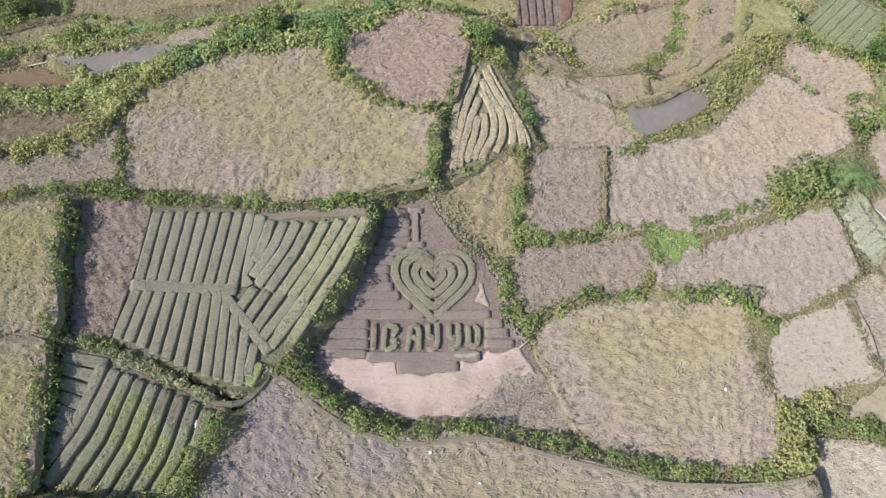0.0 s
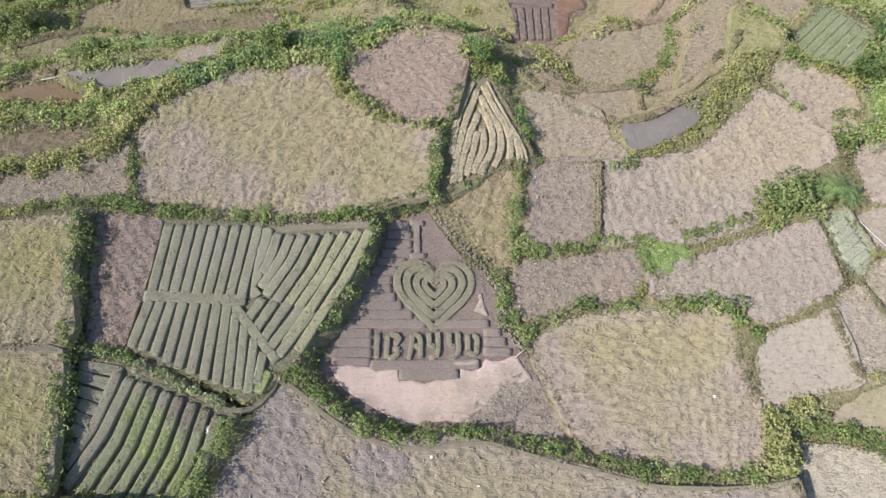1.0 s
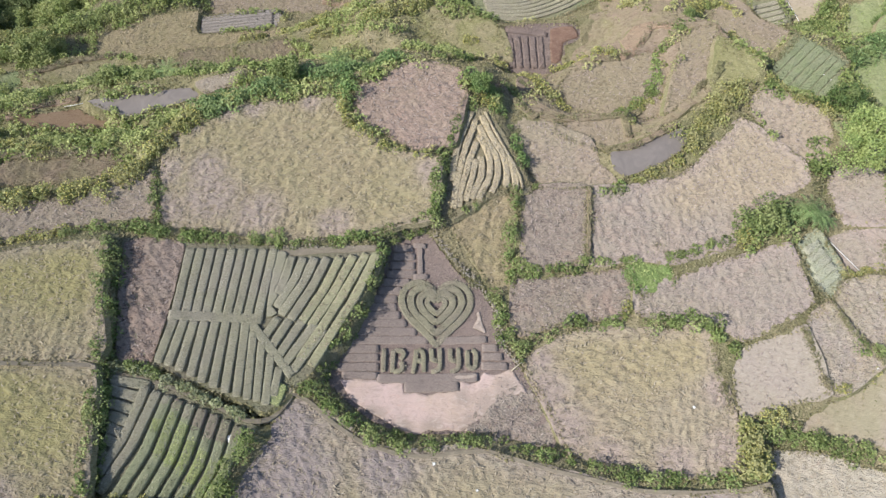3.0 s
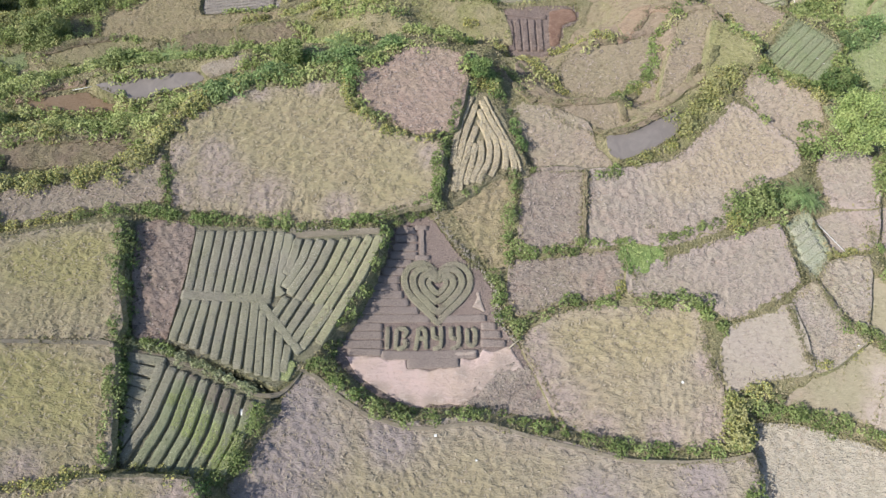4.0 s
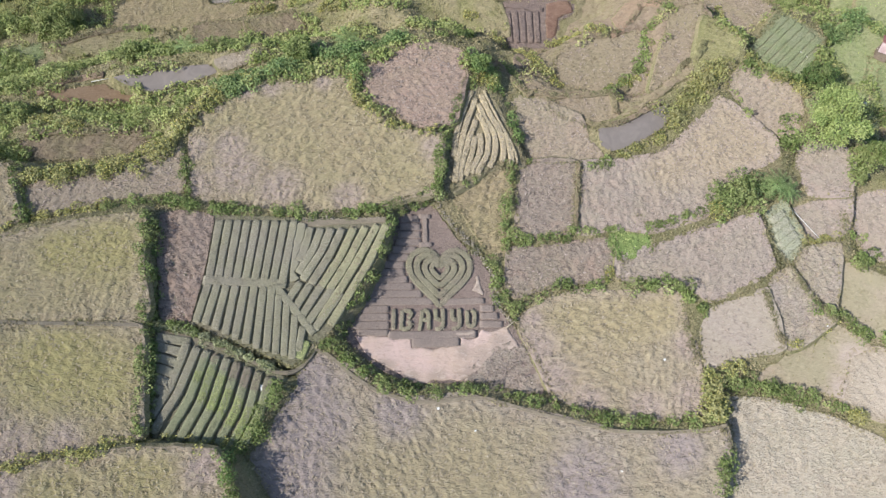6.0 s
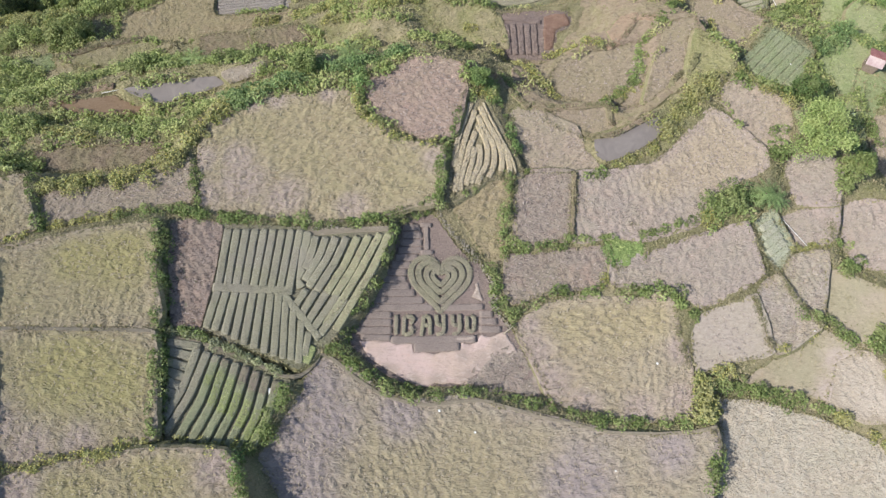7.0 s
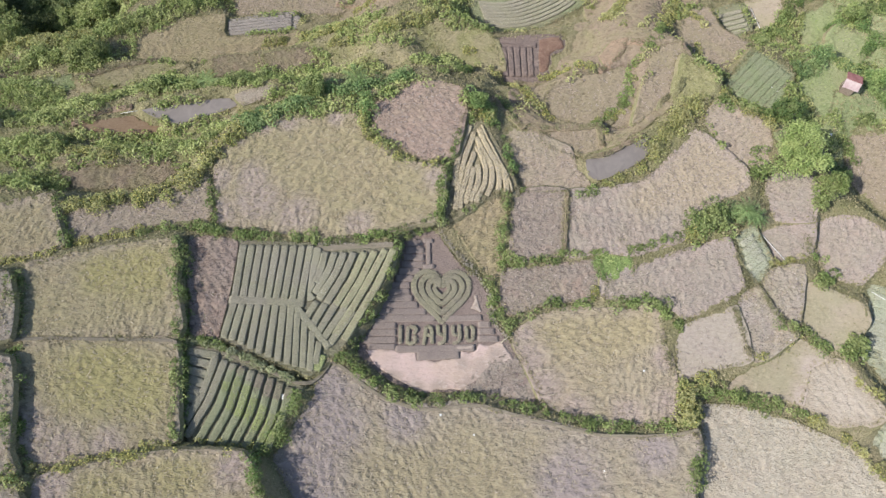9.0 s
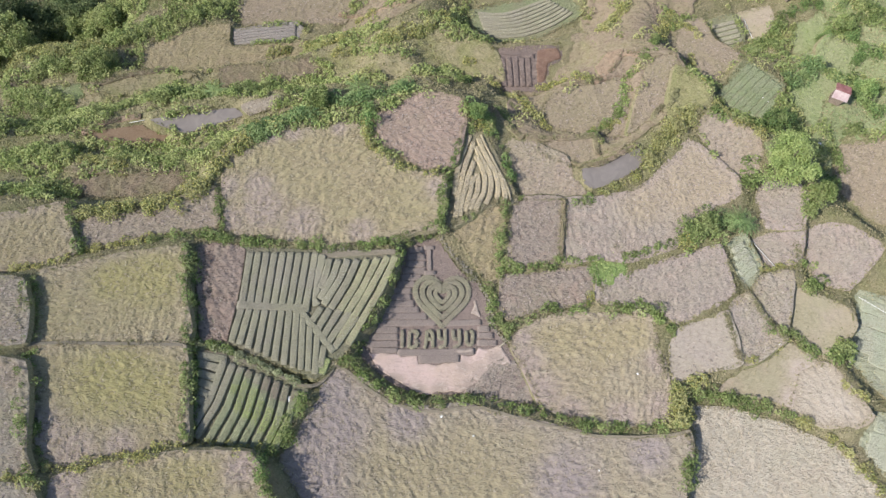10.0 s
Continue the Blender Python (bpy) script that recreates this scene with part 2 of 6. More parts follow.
    "greybed": ground_material("grey_beds", (0.34, 0.295, 0.285), (0.37, 0.32, 0.295), (0.19, 0.16, 0.15), (0.48, 0.42, 0.40), 5, 0.5),
    "brown": ground_material("brown_fallow", (0.27, 0.205, 0.16), (0.25, 0.21, 0.14), (0.14, 0.105, 0.06), (0.42, 0.35, 0.24), 4, 0.5),
    "mud": ground_material("brown_mud", (0.25, 0.165, 0.11), (0.29, 0.20, 0.14), (0.16, 0.10, 0.07), (0.38, 0.29, 0.22), 4, 0.5, rough=0.45, relief=0.03),
    "bedpale": ground_material("straw_covered_bed", (0.36, 0.335, 0.225), (0.33, 0.31, 0.215), (0.15, 0.14, 0.085), (0.60, 0.55, 0.38), 3, 0.5, grain=3.4, relief=0.07),
    "ash": ground_material("pale_ash", (0.46, 0.37, 0.34), (0.40, 0.32, 0.29), (0.28, 0.22, 0.20), (0.56, 0.47, 0.43), 1, 0.5, relief=0.08, gap_shade=0.7),
    "path": ground_material("trodden_path", (0.265, 0.22, 0.18), (0.235, 0.20, 0.16), (0.17, 0.14, 0.11), (0.46, 0.39, 0.32), 3, 0.5, relief=0.04),
    "forestfloor": ground_material("forest_litter", (0.14, 0.155, 0.07), (0.19, 0.18, 0.09), (0.07, 0.075, 0.035), (0.28, 0.26, 0.15), 5, 0.5),
    "bank": ground_material("grassy_bank", (0.225, 0.215, 0.115), (0.295, 0.25, 0.165), (0.12, 0.105, 0.06), (0.41, 0.355, 0.25), 6, 0.50, grain=2.6),
}
LEAF = {
    "G": leaf_material("green_foliage", (0.13, 0.185, 0.06), (0.21, 0.275, 0.092), (0.325, 0.365, 0.152)),
    "Y": leaf_material("yellow_green_foliage", (0.19, 0.22, 0.075), (0.295, 0.315, 0.12), (0.46, 0.44, 0.215)),
    "D": leaf_material("dark_foliage", (0.11, 0.19, 0.065), (0.18, 0.27, 0.09), (0.29, 0.36, 0.14)),
    "E": leaf_material("dusty_bush_foliage", (0.22, 0.255, 0.125), (0.32, 0.345, 0.185), (0.42, 0.43, 0.27)),
    "T": leaf_material("blue_green_foliage", (0.12, 0.195, 0.075), (0.19, 0.285, 0.11), (0.30, 0.375, 0.16)),
    "P": leaf_material("dusty_weeds", (0.17, 0.18, 0.08), (0.26, 0.25, 0.14), (0.34, 0.30, 0.19)),
    "L": leaf_material("bright_crown", (0.20, 0.27, 0.09), (0.28, 0.36, 0.125), (0.40, 0.455, 0.18)),
    "F": leaf_material("forest_foliage", (0.20, 0.265, 0.09), (0.305, 0.365, 0.13), (0.43, 0.46, 0.195)),
    # darker copy of forest_foliage: the ravine's shade is put into the leaf colour
    "K": leaf_material("shaded_forest_foliage", (0.10, 0.145, 0.06), (0.16, 0.215, 0.085), (0.26, 0.30, 0.14)),
    "S": leaf_material("straw_tufts", (0.36, 0.31, 0.22), (0.42, 0.36, 0.265), (0.50, 0.435, 0.33), 0.8, False),
    "SM": leaf_material("mixed_tufts", (0.36, 0.305, 0.235), (0.42, 0.36, 0.28), (0.50, 0.43, 0.345), 0.8, False),
    "SP": leaf_material("mauve_tufts", (0.35, 0.285, 0.255), (0.41, 0.345, 0.31), (0.49, 0.42, 0.375), 0.8, False),
    "SL": leaf_material("pale_tufts", (0.42, 0.36, 0.27), (0.48, 0.42, 0.33), (0.56, 0.49, 0.39), 0.8, False),
    "W": leaf_material("bank_grass", (0.20, 0.205, 0.09), (0.30, 0.27, 0.15), (0.40, 0.345, 0.22), 0.7),
    "VB": leaf_material("bed_leaves", (0.285, 0.272, 0.195), (0.355, 0.33, 0.255), (0.43, 0.395, 0.315), 0.7),
    "VL": leaf_material("bright_bed_leaves", (0.28, 0.33, 0.13), (0.36, 0.40, 0.175), (0.44, 0.45, 0.24), 0.7),
    "VC": leaf_material("crop_leaves", (0.25, 0.275, 0.165), (0.335, 0.345, 0.22), (0.41, 0.405, 0.285), 0.7),
    "VM": leaf_material("ridge_grass", (0.24, 0.23, 0.155), (0.315, 0.29, 0.21), (0.385, 0.35, 0.27), 0.7),
    "VR": leaf_material("reddish_leaves", (0.22, 0.175, 0.145), (0.29, 0.235, 0.195), (0.36, 0.31, 0.25), 0.7),
    "B": leaf_material("yellow_blooms", (0.52, 0.45, 0.12), (0.60, 0.53, 0.19), (0.46, 0.43, 0.15)),
}
BARK = plain_material("bark", (0.16, 0.12, 0.085), (0.23, 0.18, 0.13), 0.9, 5.0)
water_mat, n_, l_, b_ = material("pond_water")
l_.new(blend(n_, l_, ramp(n_, l_, noise_node(n_, l_, 0.5, 4.0, 0.6, 1.0), 0.35, 0.7), (0.185, 0.16, 0.145), (0.23, 0.20, 0.18)), b_.inputs["Base Color"])
b_.inputs["Roughness"].default_value = 0.45
MATS["water"] = water_mat


# ---- helpers for the land ----
def mesh_object(name, verts, faces, mat, parent=None, smooth=True):
    me = bpy.data.meshes.new(name)
    me.from_pydata([tuple(v) for v in verts], [], [tuple(q) for q in faces])
    if smooth:
        me.shade_smooth()
    me.materials.append(mat)
    ob = new(name, me)
    ob.parent = parent
    return ob


def poly_distance(px, py, poly):
    """Distance to a polygon's edge, and whether the points lie inside it."""
    q = np.array(poly, float)
    best, inside = np.full(px.shape, 1e18), np.zeros(px.shape, bool)
    for (ax, ay), (bx, by) in zip(q, np.roll(q, -1, 0)):
        ex, ey = bx - ax, by - ay
        s = np.clip(((px - ax) * ex + (py - ay) * ey) / (ex * ex + ey * ey + 1e-9), 0, 1)
        best = np.minimum(best, (px - ax - s * ex) ** 2 + (py - ay - s * ey) ** 2)
        if ay != by:
            inside ^= ((ay > py) != (by > py)) & (px < ax + (py - ay) * ex / ey)
    return np.sqrt(best), inside


def terrain(px, py):
    """Height of the bare ground: level inside each plot, banks between them."""
    px, py = np.asarray(px, float), np.asarray(py, float)
    total, weight = np.zeros(px.shape), np.zeros(px.shape)
    for name, (look_, level, gx, gy, poly) in PLOTS.items():
        q = np.array(poly)
        d, inside = poly_distance(px, py, poly)
        d = np.where(inside, 0, d)
        cx, cy = q.mean(0)
        z = level + gx * (np.clip(px, *np.sort(q[:, 0])[[0, -1]]) - cx) + gy * (np.clip(py, *np.sort(q[:, 1])[[0, -1]]) - cy)
        w = 1 / (d + 0.12) ** 3
        total, weight = total + w * z, weight + w
    for ax, ay, az in HILLS:
        w = 1 / (np.hypot(px - ax, py - ay) + 1.0) ** 3
        total, weight = total + w * az, weight + w
    return total / weight


def grown(poly, by):
    """The outline pushed outwards by a distance."""
    q = np.array(poly, float)
    area = sum(a[0] * b[1] - b[0] * a[1] for a, b in zip(q, np.roll(q, -1, 0)))
    turn = 1 if area > 0 else -1
    out = []
    for i in range(len(q)):
        d1, d2 = q[i] - q[i - 1], q[(i + 1) % len(q)] - q[i]
        n1, n2 = np.array((d1[1], -d1[0])) / (np.hypot(*d1) + 1e-9), np.array((d2[1], -d2[0])) / (np.hypot(*d2) + 1e-9)
        n = n1 + n2
        out.append(tuple(q[i] + turn * by * n / max(0.7, np.hypot(*n) ** 2 / 2)))
    return out


def smooth_ring(poly, step=0.8, rough=0.18):
    """A closed, slightly wavering outline through the corners of a plot."""
    q = np.array(poly, float)
    n = len(q)
    out = []
    for i in range(n):
        p0, p1, p2, p3 = q[i - 1], q[i], q[(i + 1) % n], q[(i + 2) % n]
        k = max(1, int(np.hypot(*(p2 - p1)) / step))
        for s in np.arange(k) / k:
            lin = p1 + (p2 - p1) * s
            cr = 0.5 * (2 * p1 + (p2 - p0) * s + (2 * p0 - 5 * p1 + 4 * p2 - p3) * s * s + (3 * p1 - p0 - 3 * p2 + p3) * s ** 3)
            p = lin * 0.5 + cr * 0.5
            w = noise.noise_vector((p[0] * 0.7, p[1] * 0.7, 3.1))
            out.append((p[0] + rough * w[0], p[1] + rough * w[1]))
    return out


def plot_height(name, px, py):
    _, level, gx, gy, poly = PLOTS[name]
    cx, cy = np.array(poly).mean(0)
    return level + gx * (px - cx) + gy * (py - cy)


def land_patch(name, ring, zfun, spacing, wobble, mat, parent=None, skirt=0.5, worn=(), lush=(), rows=False, thin_edge=0.0):
    """A level piece of ground inside an outline, with uneven surface and an earth edge round it."""
    comb = 0.6 + 0.37 * len(ring)
    combs = [(math.cos(comb + k), math.sin(comb + k)) for k in (0, 1.15)]
    r = np.array(ring)
    lo, hi = r.min(0), r.max(0)
    gx, gy = np.meshgrid(np.arange(lo[0], hi[0], spacing), np.arange(lo[1], hi[1], spacing))
    rs = np.random.RandomState(len(ring) * 7 + 1)
    gx, gy = gx.ravel() + rs.uniform(-0.3, 0.3, gx.size) * spacing, gy.ravel() + rs.uniform(-0.3, 0.3, gy.size) * spacing
    d, inside = poly_distance(gx, gy, ring)
    keep = inside & (d > spacing * 0.5)
    pts = [Vector(p) for p in ring] + [Vector((a, b)) for a, b in zip(gx[keep], gy[keep])]
    k = len(ring)
    vs, _, fs, _, _, _ = delaunay_2d_cdt(pts, [(i, (i + 1) % k) for i in range(k)], [list(range(k))], 1, 1e-5)
    z = zfun(np.array([v[0] for v in vs]), np.array([v[1] for v in vs]))
    verts = []
    for v, h in zip(vs, z):
        lump = 0.0
        if wobble:
            way = min(1, max(0, 0.5 + 3 * noise.noise((v[0] * 0.07, v[1] * 0.07, 8.5))))
            combed = 0.0
            for share, (cu, su) in ((way, combs[0]), (1 - way, combs[1])):
                if share > 0.02:
                    a_, b_ = v[0] * cu + v[1] * su, v[1] * cu - v[0] * su
                    combed += share * noise.noise((a_ * 1.05, b_ * 2.25, 4.5))
            lump = wobble * (0.22 * noise.noise((v[0] * 0.5, v[1] * 0.5, 0.5)) + 1.0 * combed + 0.4 * noise.noise((v[0] * 2.3, v[1] * 2.1, 9.5)))
            if rows:
                lump += 0.05 * math.sin(2 * math.pi * (v[1] * 0.75 - v[0] * 0.66 + 0.25 * combed) / 0.95) * min(1, max(0, 0.1 + 3.5 * noise.noise((v[0] * 0.09, v[1] * 0.09, 21.5))))
        verts.append((v[0], v[1], h + 0.06 + lump))
    faces = [tuple(q) for q in fs]
    edge = {}
    for q in faces:
        for a, b in zip(q, q[1:] + q[:1]):
            edge[(a, b)] = 1
    low = {}
    for a, b in list(edge):
        if (b, a) not in edge:
            dx, dy = verts[b][0] - verts[a][0], verts[b][1] - verts[a][1]
            ln = math.hypot(dx, dy) + 1e-9
            out = 0.35 if skirt > 0.4 else 0.0
            for i in (a, b):
                if i not in low:
                    low[i] = len(verts)
                    verts.append((verts[i][0] + out * dy / ln, verts[i][1] - out * dx / ln, verts[i][2] - skirt))
            faces.append((b, a, low[a], low[b]))
    ob = mesh_object(name, verts, faces, mat, parent)
    flags = np.ones(len(faces), bool)
    flags[len(fs) if wobble else 0:] = False
    ob.data.polygons.foreach_set("use_smooth", flags)
    at = np.array([v[:2] for v in verts])
    for key, spots in (("worn", worn), ("lush", lush)):
        share = np.zeros(len(at))
        for wx, wy, wr in spots:
            share = np.maximum(share, np.exp(-(np.hypot(at[:, 0] - wx, at[:, 1] - wy) / (1.25 * wr)) ** 2))
        if key == "worn" and thin_edge:
            share = np.maximum(share, thin_edge * np.clip(1 - poly_distance(at[:, 0], at[:, 1], ring)[0] / 2.4, 0, 1))
        if share.any():
            ob.data.attributes.new(key, "FLOAT", "POINT").data.foreach_set("value", share)
    ob.data.materials.append(MATS["bank"])
    ob.data.polygons.foreach_set("material_index", np.where(np.arange(len(faces)) < len(fs), 0, 1).astype(np.int32))
    return ob


def ribbon(name, line, width, height, mat, parent, zfun, taper=True, rough=0.05, foot=0.3):
    """A raised bed or path: a rounded ridge along a line, with closed ends."""
    q = np.array(line, float)
    seg = np.hypot(*np.diff(q, axis=0).T)
    cum = np.concatenate([[0], np.cumsum(seg)])
    n = max(4, int(cum[-1] / 0.36) + 1)
    s = np.linspace(0, cum[-1], n)
    px, py = np.interp(s, cum, q[:, 0]), np.interp(s, cum, q[:, 1])
    if n > 6:
        for _ in range(3 if n < 30 else 9):
            px[1:-1], py[1:-1] = (px[:-2] + 2 * px[1:-1] + px[2:]) / 4, (py[:-2] + 2 * py[1:-1] + py[2:]) / 4
    tx, ty = np.gradient(px), np.gradient(py)
    ln = np.hypot(tx, ty) + 1e-9
    nx, ny = -ty / ln, tx / ln
    prof = [(-0.5, -foot), (-0.492, 0.62), (-0.465, 0.93), (-0.36, 1.0), (-0.12, 1.02), (0.12, 1.02), (0.36, 1.0), (0.465, 0.93), (0.492, 0.62), (0.5, -foot)]
    base = zfun(px, py) + 0.06
    verts, faces = [], []
    for i in range(n):
        e = 0.88 if taper and i in (0, n - 1) else 1.0
        wob = 1 + rough * 2 * noise.noise((px[i] * 0.8, py[i] * 0.8, 9.0))
        for j, (u, h) in enumerate(prof):
            ax, ay = px[i] + nx[i] * u * width * wob * e, py[i] + ny[i] * u * width * wob * e
            dz = (noise.noise((ax * 1.3, ay * 1.3, 2.0)) + 1.2 * noise.noise((ax * 3.6, ay * 3.6, 6.0))) * rough * (1 if h > 0 else 0)
            verts.append((ax + 0.5 * dz, ay + 0.5 * noise.noise((ax * 3, ay * 3, 8.0)) * rough, base[i] + h * height * (0.8 if e < 1 else 1) + dz))
    m = len(prof)
    for i in range(n - 1):
        for j in range(m - 1):
            a = i * m + j
            faces.append((a, a + m, a + m + 1, a + 1))
    faces.append(tuple(range(m)))
    faces.append(tuple(range((n - 1) * m, n * m))[::-1])
    return mesh_object(name, verts, faces, mat, parent)


def leaf_cloud(name, centres, size, mat, up=0.5, seed=1, parent=None, aspect=0.6):
    """Many single leaves (folded quads of two triangles) at the given places, in one mesh."""
    rs = np.random.RandomState(seed)
    c = np.asarray(centres, float)
    n = len(c)
    nrm = rs.normal(0, 1, (n, 3))
    nrm[:, 2] = np.abs(nrm[:, 2]) + up
    nrm /= np.linalg.norm(nrm, axis=1)[:, None]
    ref = rs.normal(0, 1, (n, 3))
    u = np.cross(nrm, ref)
    u /= np.linalg.norm(u, axis=1)[:, None] + 1e-9
    v = np.cross(nrm, u)
    sz = (size * rs.uniform(0.6, 1.35, n))[:, None]
    verts = np.empty((n, 4, 3))
    verts[:, 0], verts[:, 2] = c - u * sz, c + u * sz
    verts[:, 1], verts[:, 3] = c + v * sz * aspect + nrm * sz * 0.25, c - v * sz * aspect + nrm * sz * 0.25
    idx = np.arange(n * 4).reshape(n, 4)
    me = bpy.data.meshes.new(name)
    me.vertices.add(n * 4)
    me.vertices.foreach_set("co", verts.reshape(-1))
    me.loops.add(n * 6)
    tri = np.concatenate([idx[:, [0, 1, 2]], idx[:, [0, 2, 3]]], axis=1).reshape(-1)
    me.loops.foreach_set("vertex_index", tri.astype(np.int32))
    me.polygons.add(n * 2)
    me.polygons.foreach_set("loop_start", np.arange(0, n * 6, 3, dtype=np.int32))
    me.update(calc_edges=True)
    me.materials.append(mat)
    ob = new(name, me)
    ob.parent = parent
    return ob


# ---- the plan: plots (surface, level, slope east, slope north, outline) ----
PLOTS = {}


def plot_of(plot_name, surface, level, slope_east, slope_north, *outline):
    PLOTS[plot_name] = (surface, level, slope_east, slope_north, list(outline))


plot_of("upper_paddy", "olive", 4.7, 0.0, 0.0, (-31.5, 18.2), (-30.4, 20.9), (-28.1, 23.5), (-23.6, 24.5), (-18.6, 25.3), (-13.4, 26.3), (-11.9, 25.0), (-9.9, 22.2), (-6.7, 19.6), (-4.2, 18.2), (0.3, 17.3), (0.1, 13.3), (-0.8, 9.9), (-3.3, 9.4), (-7.3, 8.2), (-14.4, 7.2), (-20.0, 7.8), (-24.8, 8.5), (-30.5, 9.5), (-31.1, 14.2))
plot_of("pink_paddy", "rosy", 4.47, -0.028, -0.002, (-9.5, 25.0), (-9.3, 27.6), (-6.9, 28.6), (-3.9, 31.1), (-0.0, 31.4), (3.0, 30.4), (3.5, 26.8), (2.0, 20.2), (-1.7, 19.0), (-4.7, 20.4), (-7.2, 22.2), (-9.3, 23.3))
plot_of("ridged_plot", "strawbed", 3.10, -0.11, 0.0, (3.9, 25.9), (6.3, 25.9), (7.3, 23.5), (8.5, 20.6), (10.4, 16.4), (10.8, 14.6), (8.2, 14.4), (6.1, 13.6), (4.2, 12.1), (1.9, 10.6), (1.2, 10.6), (1.4, 13.6), (1.8, 17.9), (2.4, 21.6), (3.2, 24.3))
plot_of("wedge_paddy", "tandark", 2.3, -0.07, 0.10, (9.2, 14.4), (8.5, 6.6), (7.8, 2.2), (6.5, 2.4), (4.4, 6.2), (1.8, 10.1), (4.5, 12.0), (7.3, 14.1))
plot_of("heart_plot", "soil", 2.19, -0.06, -0.001, (-1.1, 9.0), (0.7, 6.4), (3.1, 3.5), (5.1, 1.9), (6.7, -1.0), (6.8, -3.8), (8.5, -6.2), (9.1, -6.7), (10.7, -9.7), (12.2, -12.7), (12.5, -14.6), (9.0, -13.9), (5.6, -12.9), (1.4, -13.3), (-2.8, -13.3), (-6.2, -12.2), (-8.9, -10.2), (-11.3, -7.9), (-9.1, -5.2), (-7.2, -1.2), (-6.1, 2.9), (-5.1, 7.2))
plot_of("bed_plot", "bedgrey", 5.1, 0.0, 0.0, (-34.0, 6.8), (-26.9, 6.5), (-17.5, 6.1), (-6.4, 5.9), (-5.8, 5.5), (-7.1, 1.5), (-9.7, -3.3), (-12.9, -8.2), (-14.3, -9.7), (-16.6, -11.5), (-19.0, -10.6), (-22.1, -9.5), (-24.1, -8.7), (-25.9, -7.9), (-28.4, -6.8), (-32.4, -6.6))
plot_of("west_paddy", "olive", 6.9, 0.0, 0.0, (-54.4, 1.8), (-49.8, 3.4), (-44.6, 4.6), (-35.6, 5.8), (-34.9, 3.4), (-34.5, -0.6), (-33.7, -6.6), (-53.1, -6.7))
plot_of("southwest_paddy", "olive", 7.0, 0.0, 0.0, (-53.5, -7.7), (-50.0, -7.5), (-39.1, -7.4), (-33.6, -7.8), (-32.6, -13.9), (-32.0, -19.0), (-33.9, -19.7), (-40.7, -20.8), (-48.7, -22.3), (-50.5, -19.3), (-52.1, -13.8))
plot_of("garden_plot", "bedgrey", 5.2, 0.0, 0.0, (-32.6, -8.0), (-27.8, -8.7), (-23.2, -10.8), (-17.5, -13.0), (-18.4, -15.2), (-21.3, -20.7), (-27.4, -20.4), (-31.8, -19.3), (-32.3, -13.7))
plot_of("south_paddy", "tanmix", 3.71, -0.03, 0.0, (-14.1, -10.0), (-10.7, -11.6), (-6.9, -14.5), (-3.1, -15.5), (2.8, -15.0), (7.2, -16.2), (12.4, -17.2), (16.8, -18.2), (19.8, -19.1), (25.7, -19.6), (32.4, -18.9), (32.4, -20.9), (30.8, -26.6), (29.5, -31.7), (-14.8, -31.3), (-17.2, -26.3), (-20.3, -21.4), (-16.4, -15.1), (-15.6, -12.9))
plot_of("lower_paddy", "tan", 7.8, 0.0, 0.0, (-46.9, -23.9), (-43.4, -23.0), (-36.8, -21.5), (-31.3, -20.9), (-23.7, -21.2), (-22.0, -24.0), (-19.9, -30.9), (-48.0, -30.8), (-48.0, -27.1))
plot_of("edge_paddy_a", "grey", 8.6, 0.0, 0.0, (-64.2, -10.1), (-53.0, -10.1), (-50.7, -20.7), (-49.8, -23.1), (-60.9, -23.8))
plot_of("edge_paddy_b", "grey", 8.4, 0.0, 0.0, (-66.9, 0.6), (-55.5, 0.9), (-53.8, -6.9), (-65.0, -7.2))
plot_of("edge_paddy_c", "grey", 9.2, 0.0, 0.0, (-60.2, -25.1), (-48.9, -24.8), (-47.7, -30.6), (-58.9, -30.6))
plot_of("hill_paddy", "tan", 6.0, 0.0, 0.0, (-67.7, 9.6), (-59.5, 11.3), (-53.4, 12.6), (-52.1, 9.4), (-50.6, 5.7), (-55.7, 3.8), (-66.0, 2.1))
plot_of("strip_paddy", "warm", 5.0, 0.0, 0.0, (-50.6, 10.8), (-48.1, 11.1), (-42.6, 11.7), (-36.4, 13.5), (-32.8, 15.2), (-31.9, 9.8), (-39.0, 8.8), (-46.0, 7.4), (-49.3, 6.4), (-50.8, 8.9))
plot_of("east_paddy", "olivemix", 1.94, 0.008, -0.007, (9.7, -6.0), (13.3, -3.6), (17.4, -2.3), (22.1, -2.5), (26.1, -2.7), (29.0, -1.9), (29.7, -5.9), (30.6, -10.6), (30.7, -16.7), (25.5, -17.3), (21.0, -16.9), (17.2, -16.1), (13.5, -14.8), (12.5, -12.8), (10.9, -8.9))
plot_of("mauve_paddy", "pink", 1.98, -0.003, -0.002, (22.6, 2.3), (26.6, 3.3), (34.3, 5.9), (40.5, 7.5), (41.2, 3.9), (41.5, 1.0), (37.4, -1.7), (33.2, -3.3), (30.6, -1.5), (26.3, -0.8), (22.4, -0.4))
plot_of("small_paddy", "pinkdark", 1.7, 0.0, 0.0, (9.0, 3.0), (12.9, 3.4), (21.4, 4.5), (22.4, 2.3), (22.0, -0.2), (17.5, -1.0), (13.5, -1.5), (9.4, -2.6), (8.5, -0.9))
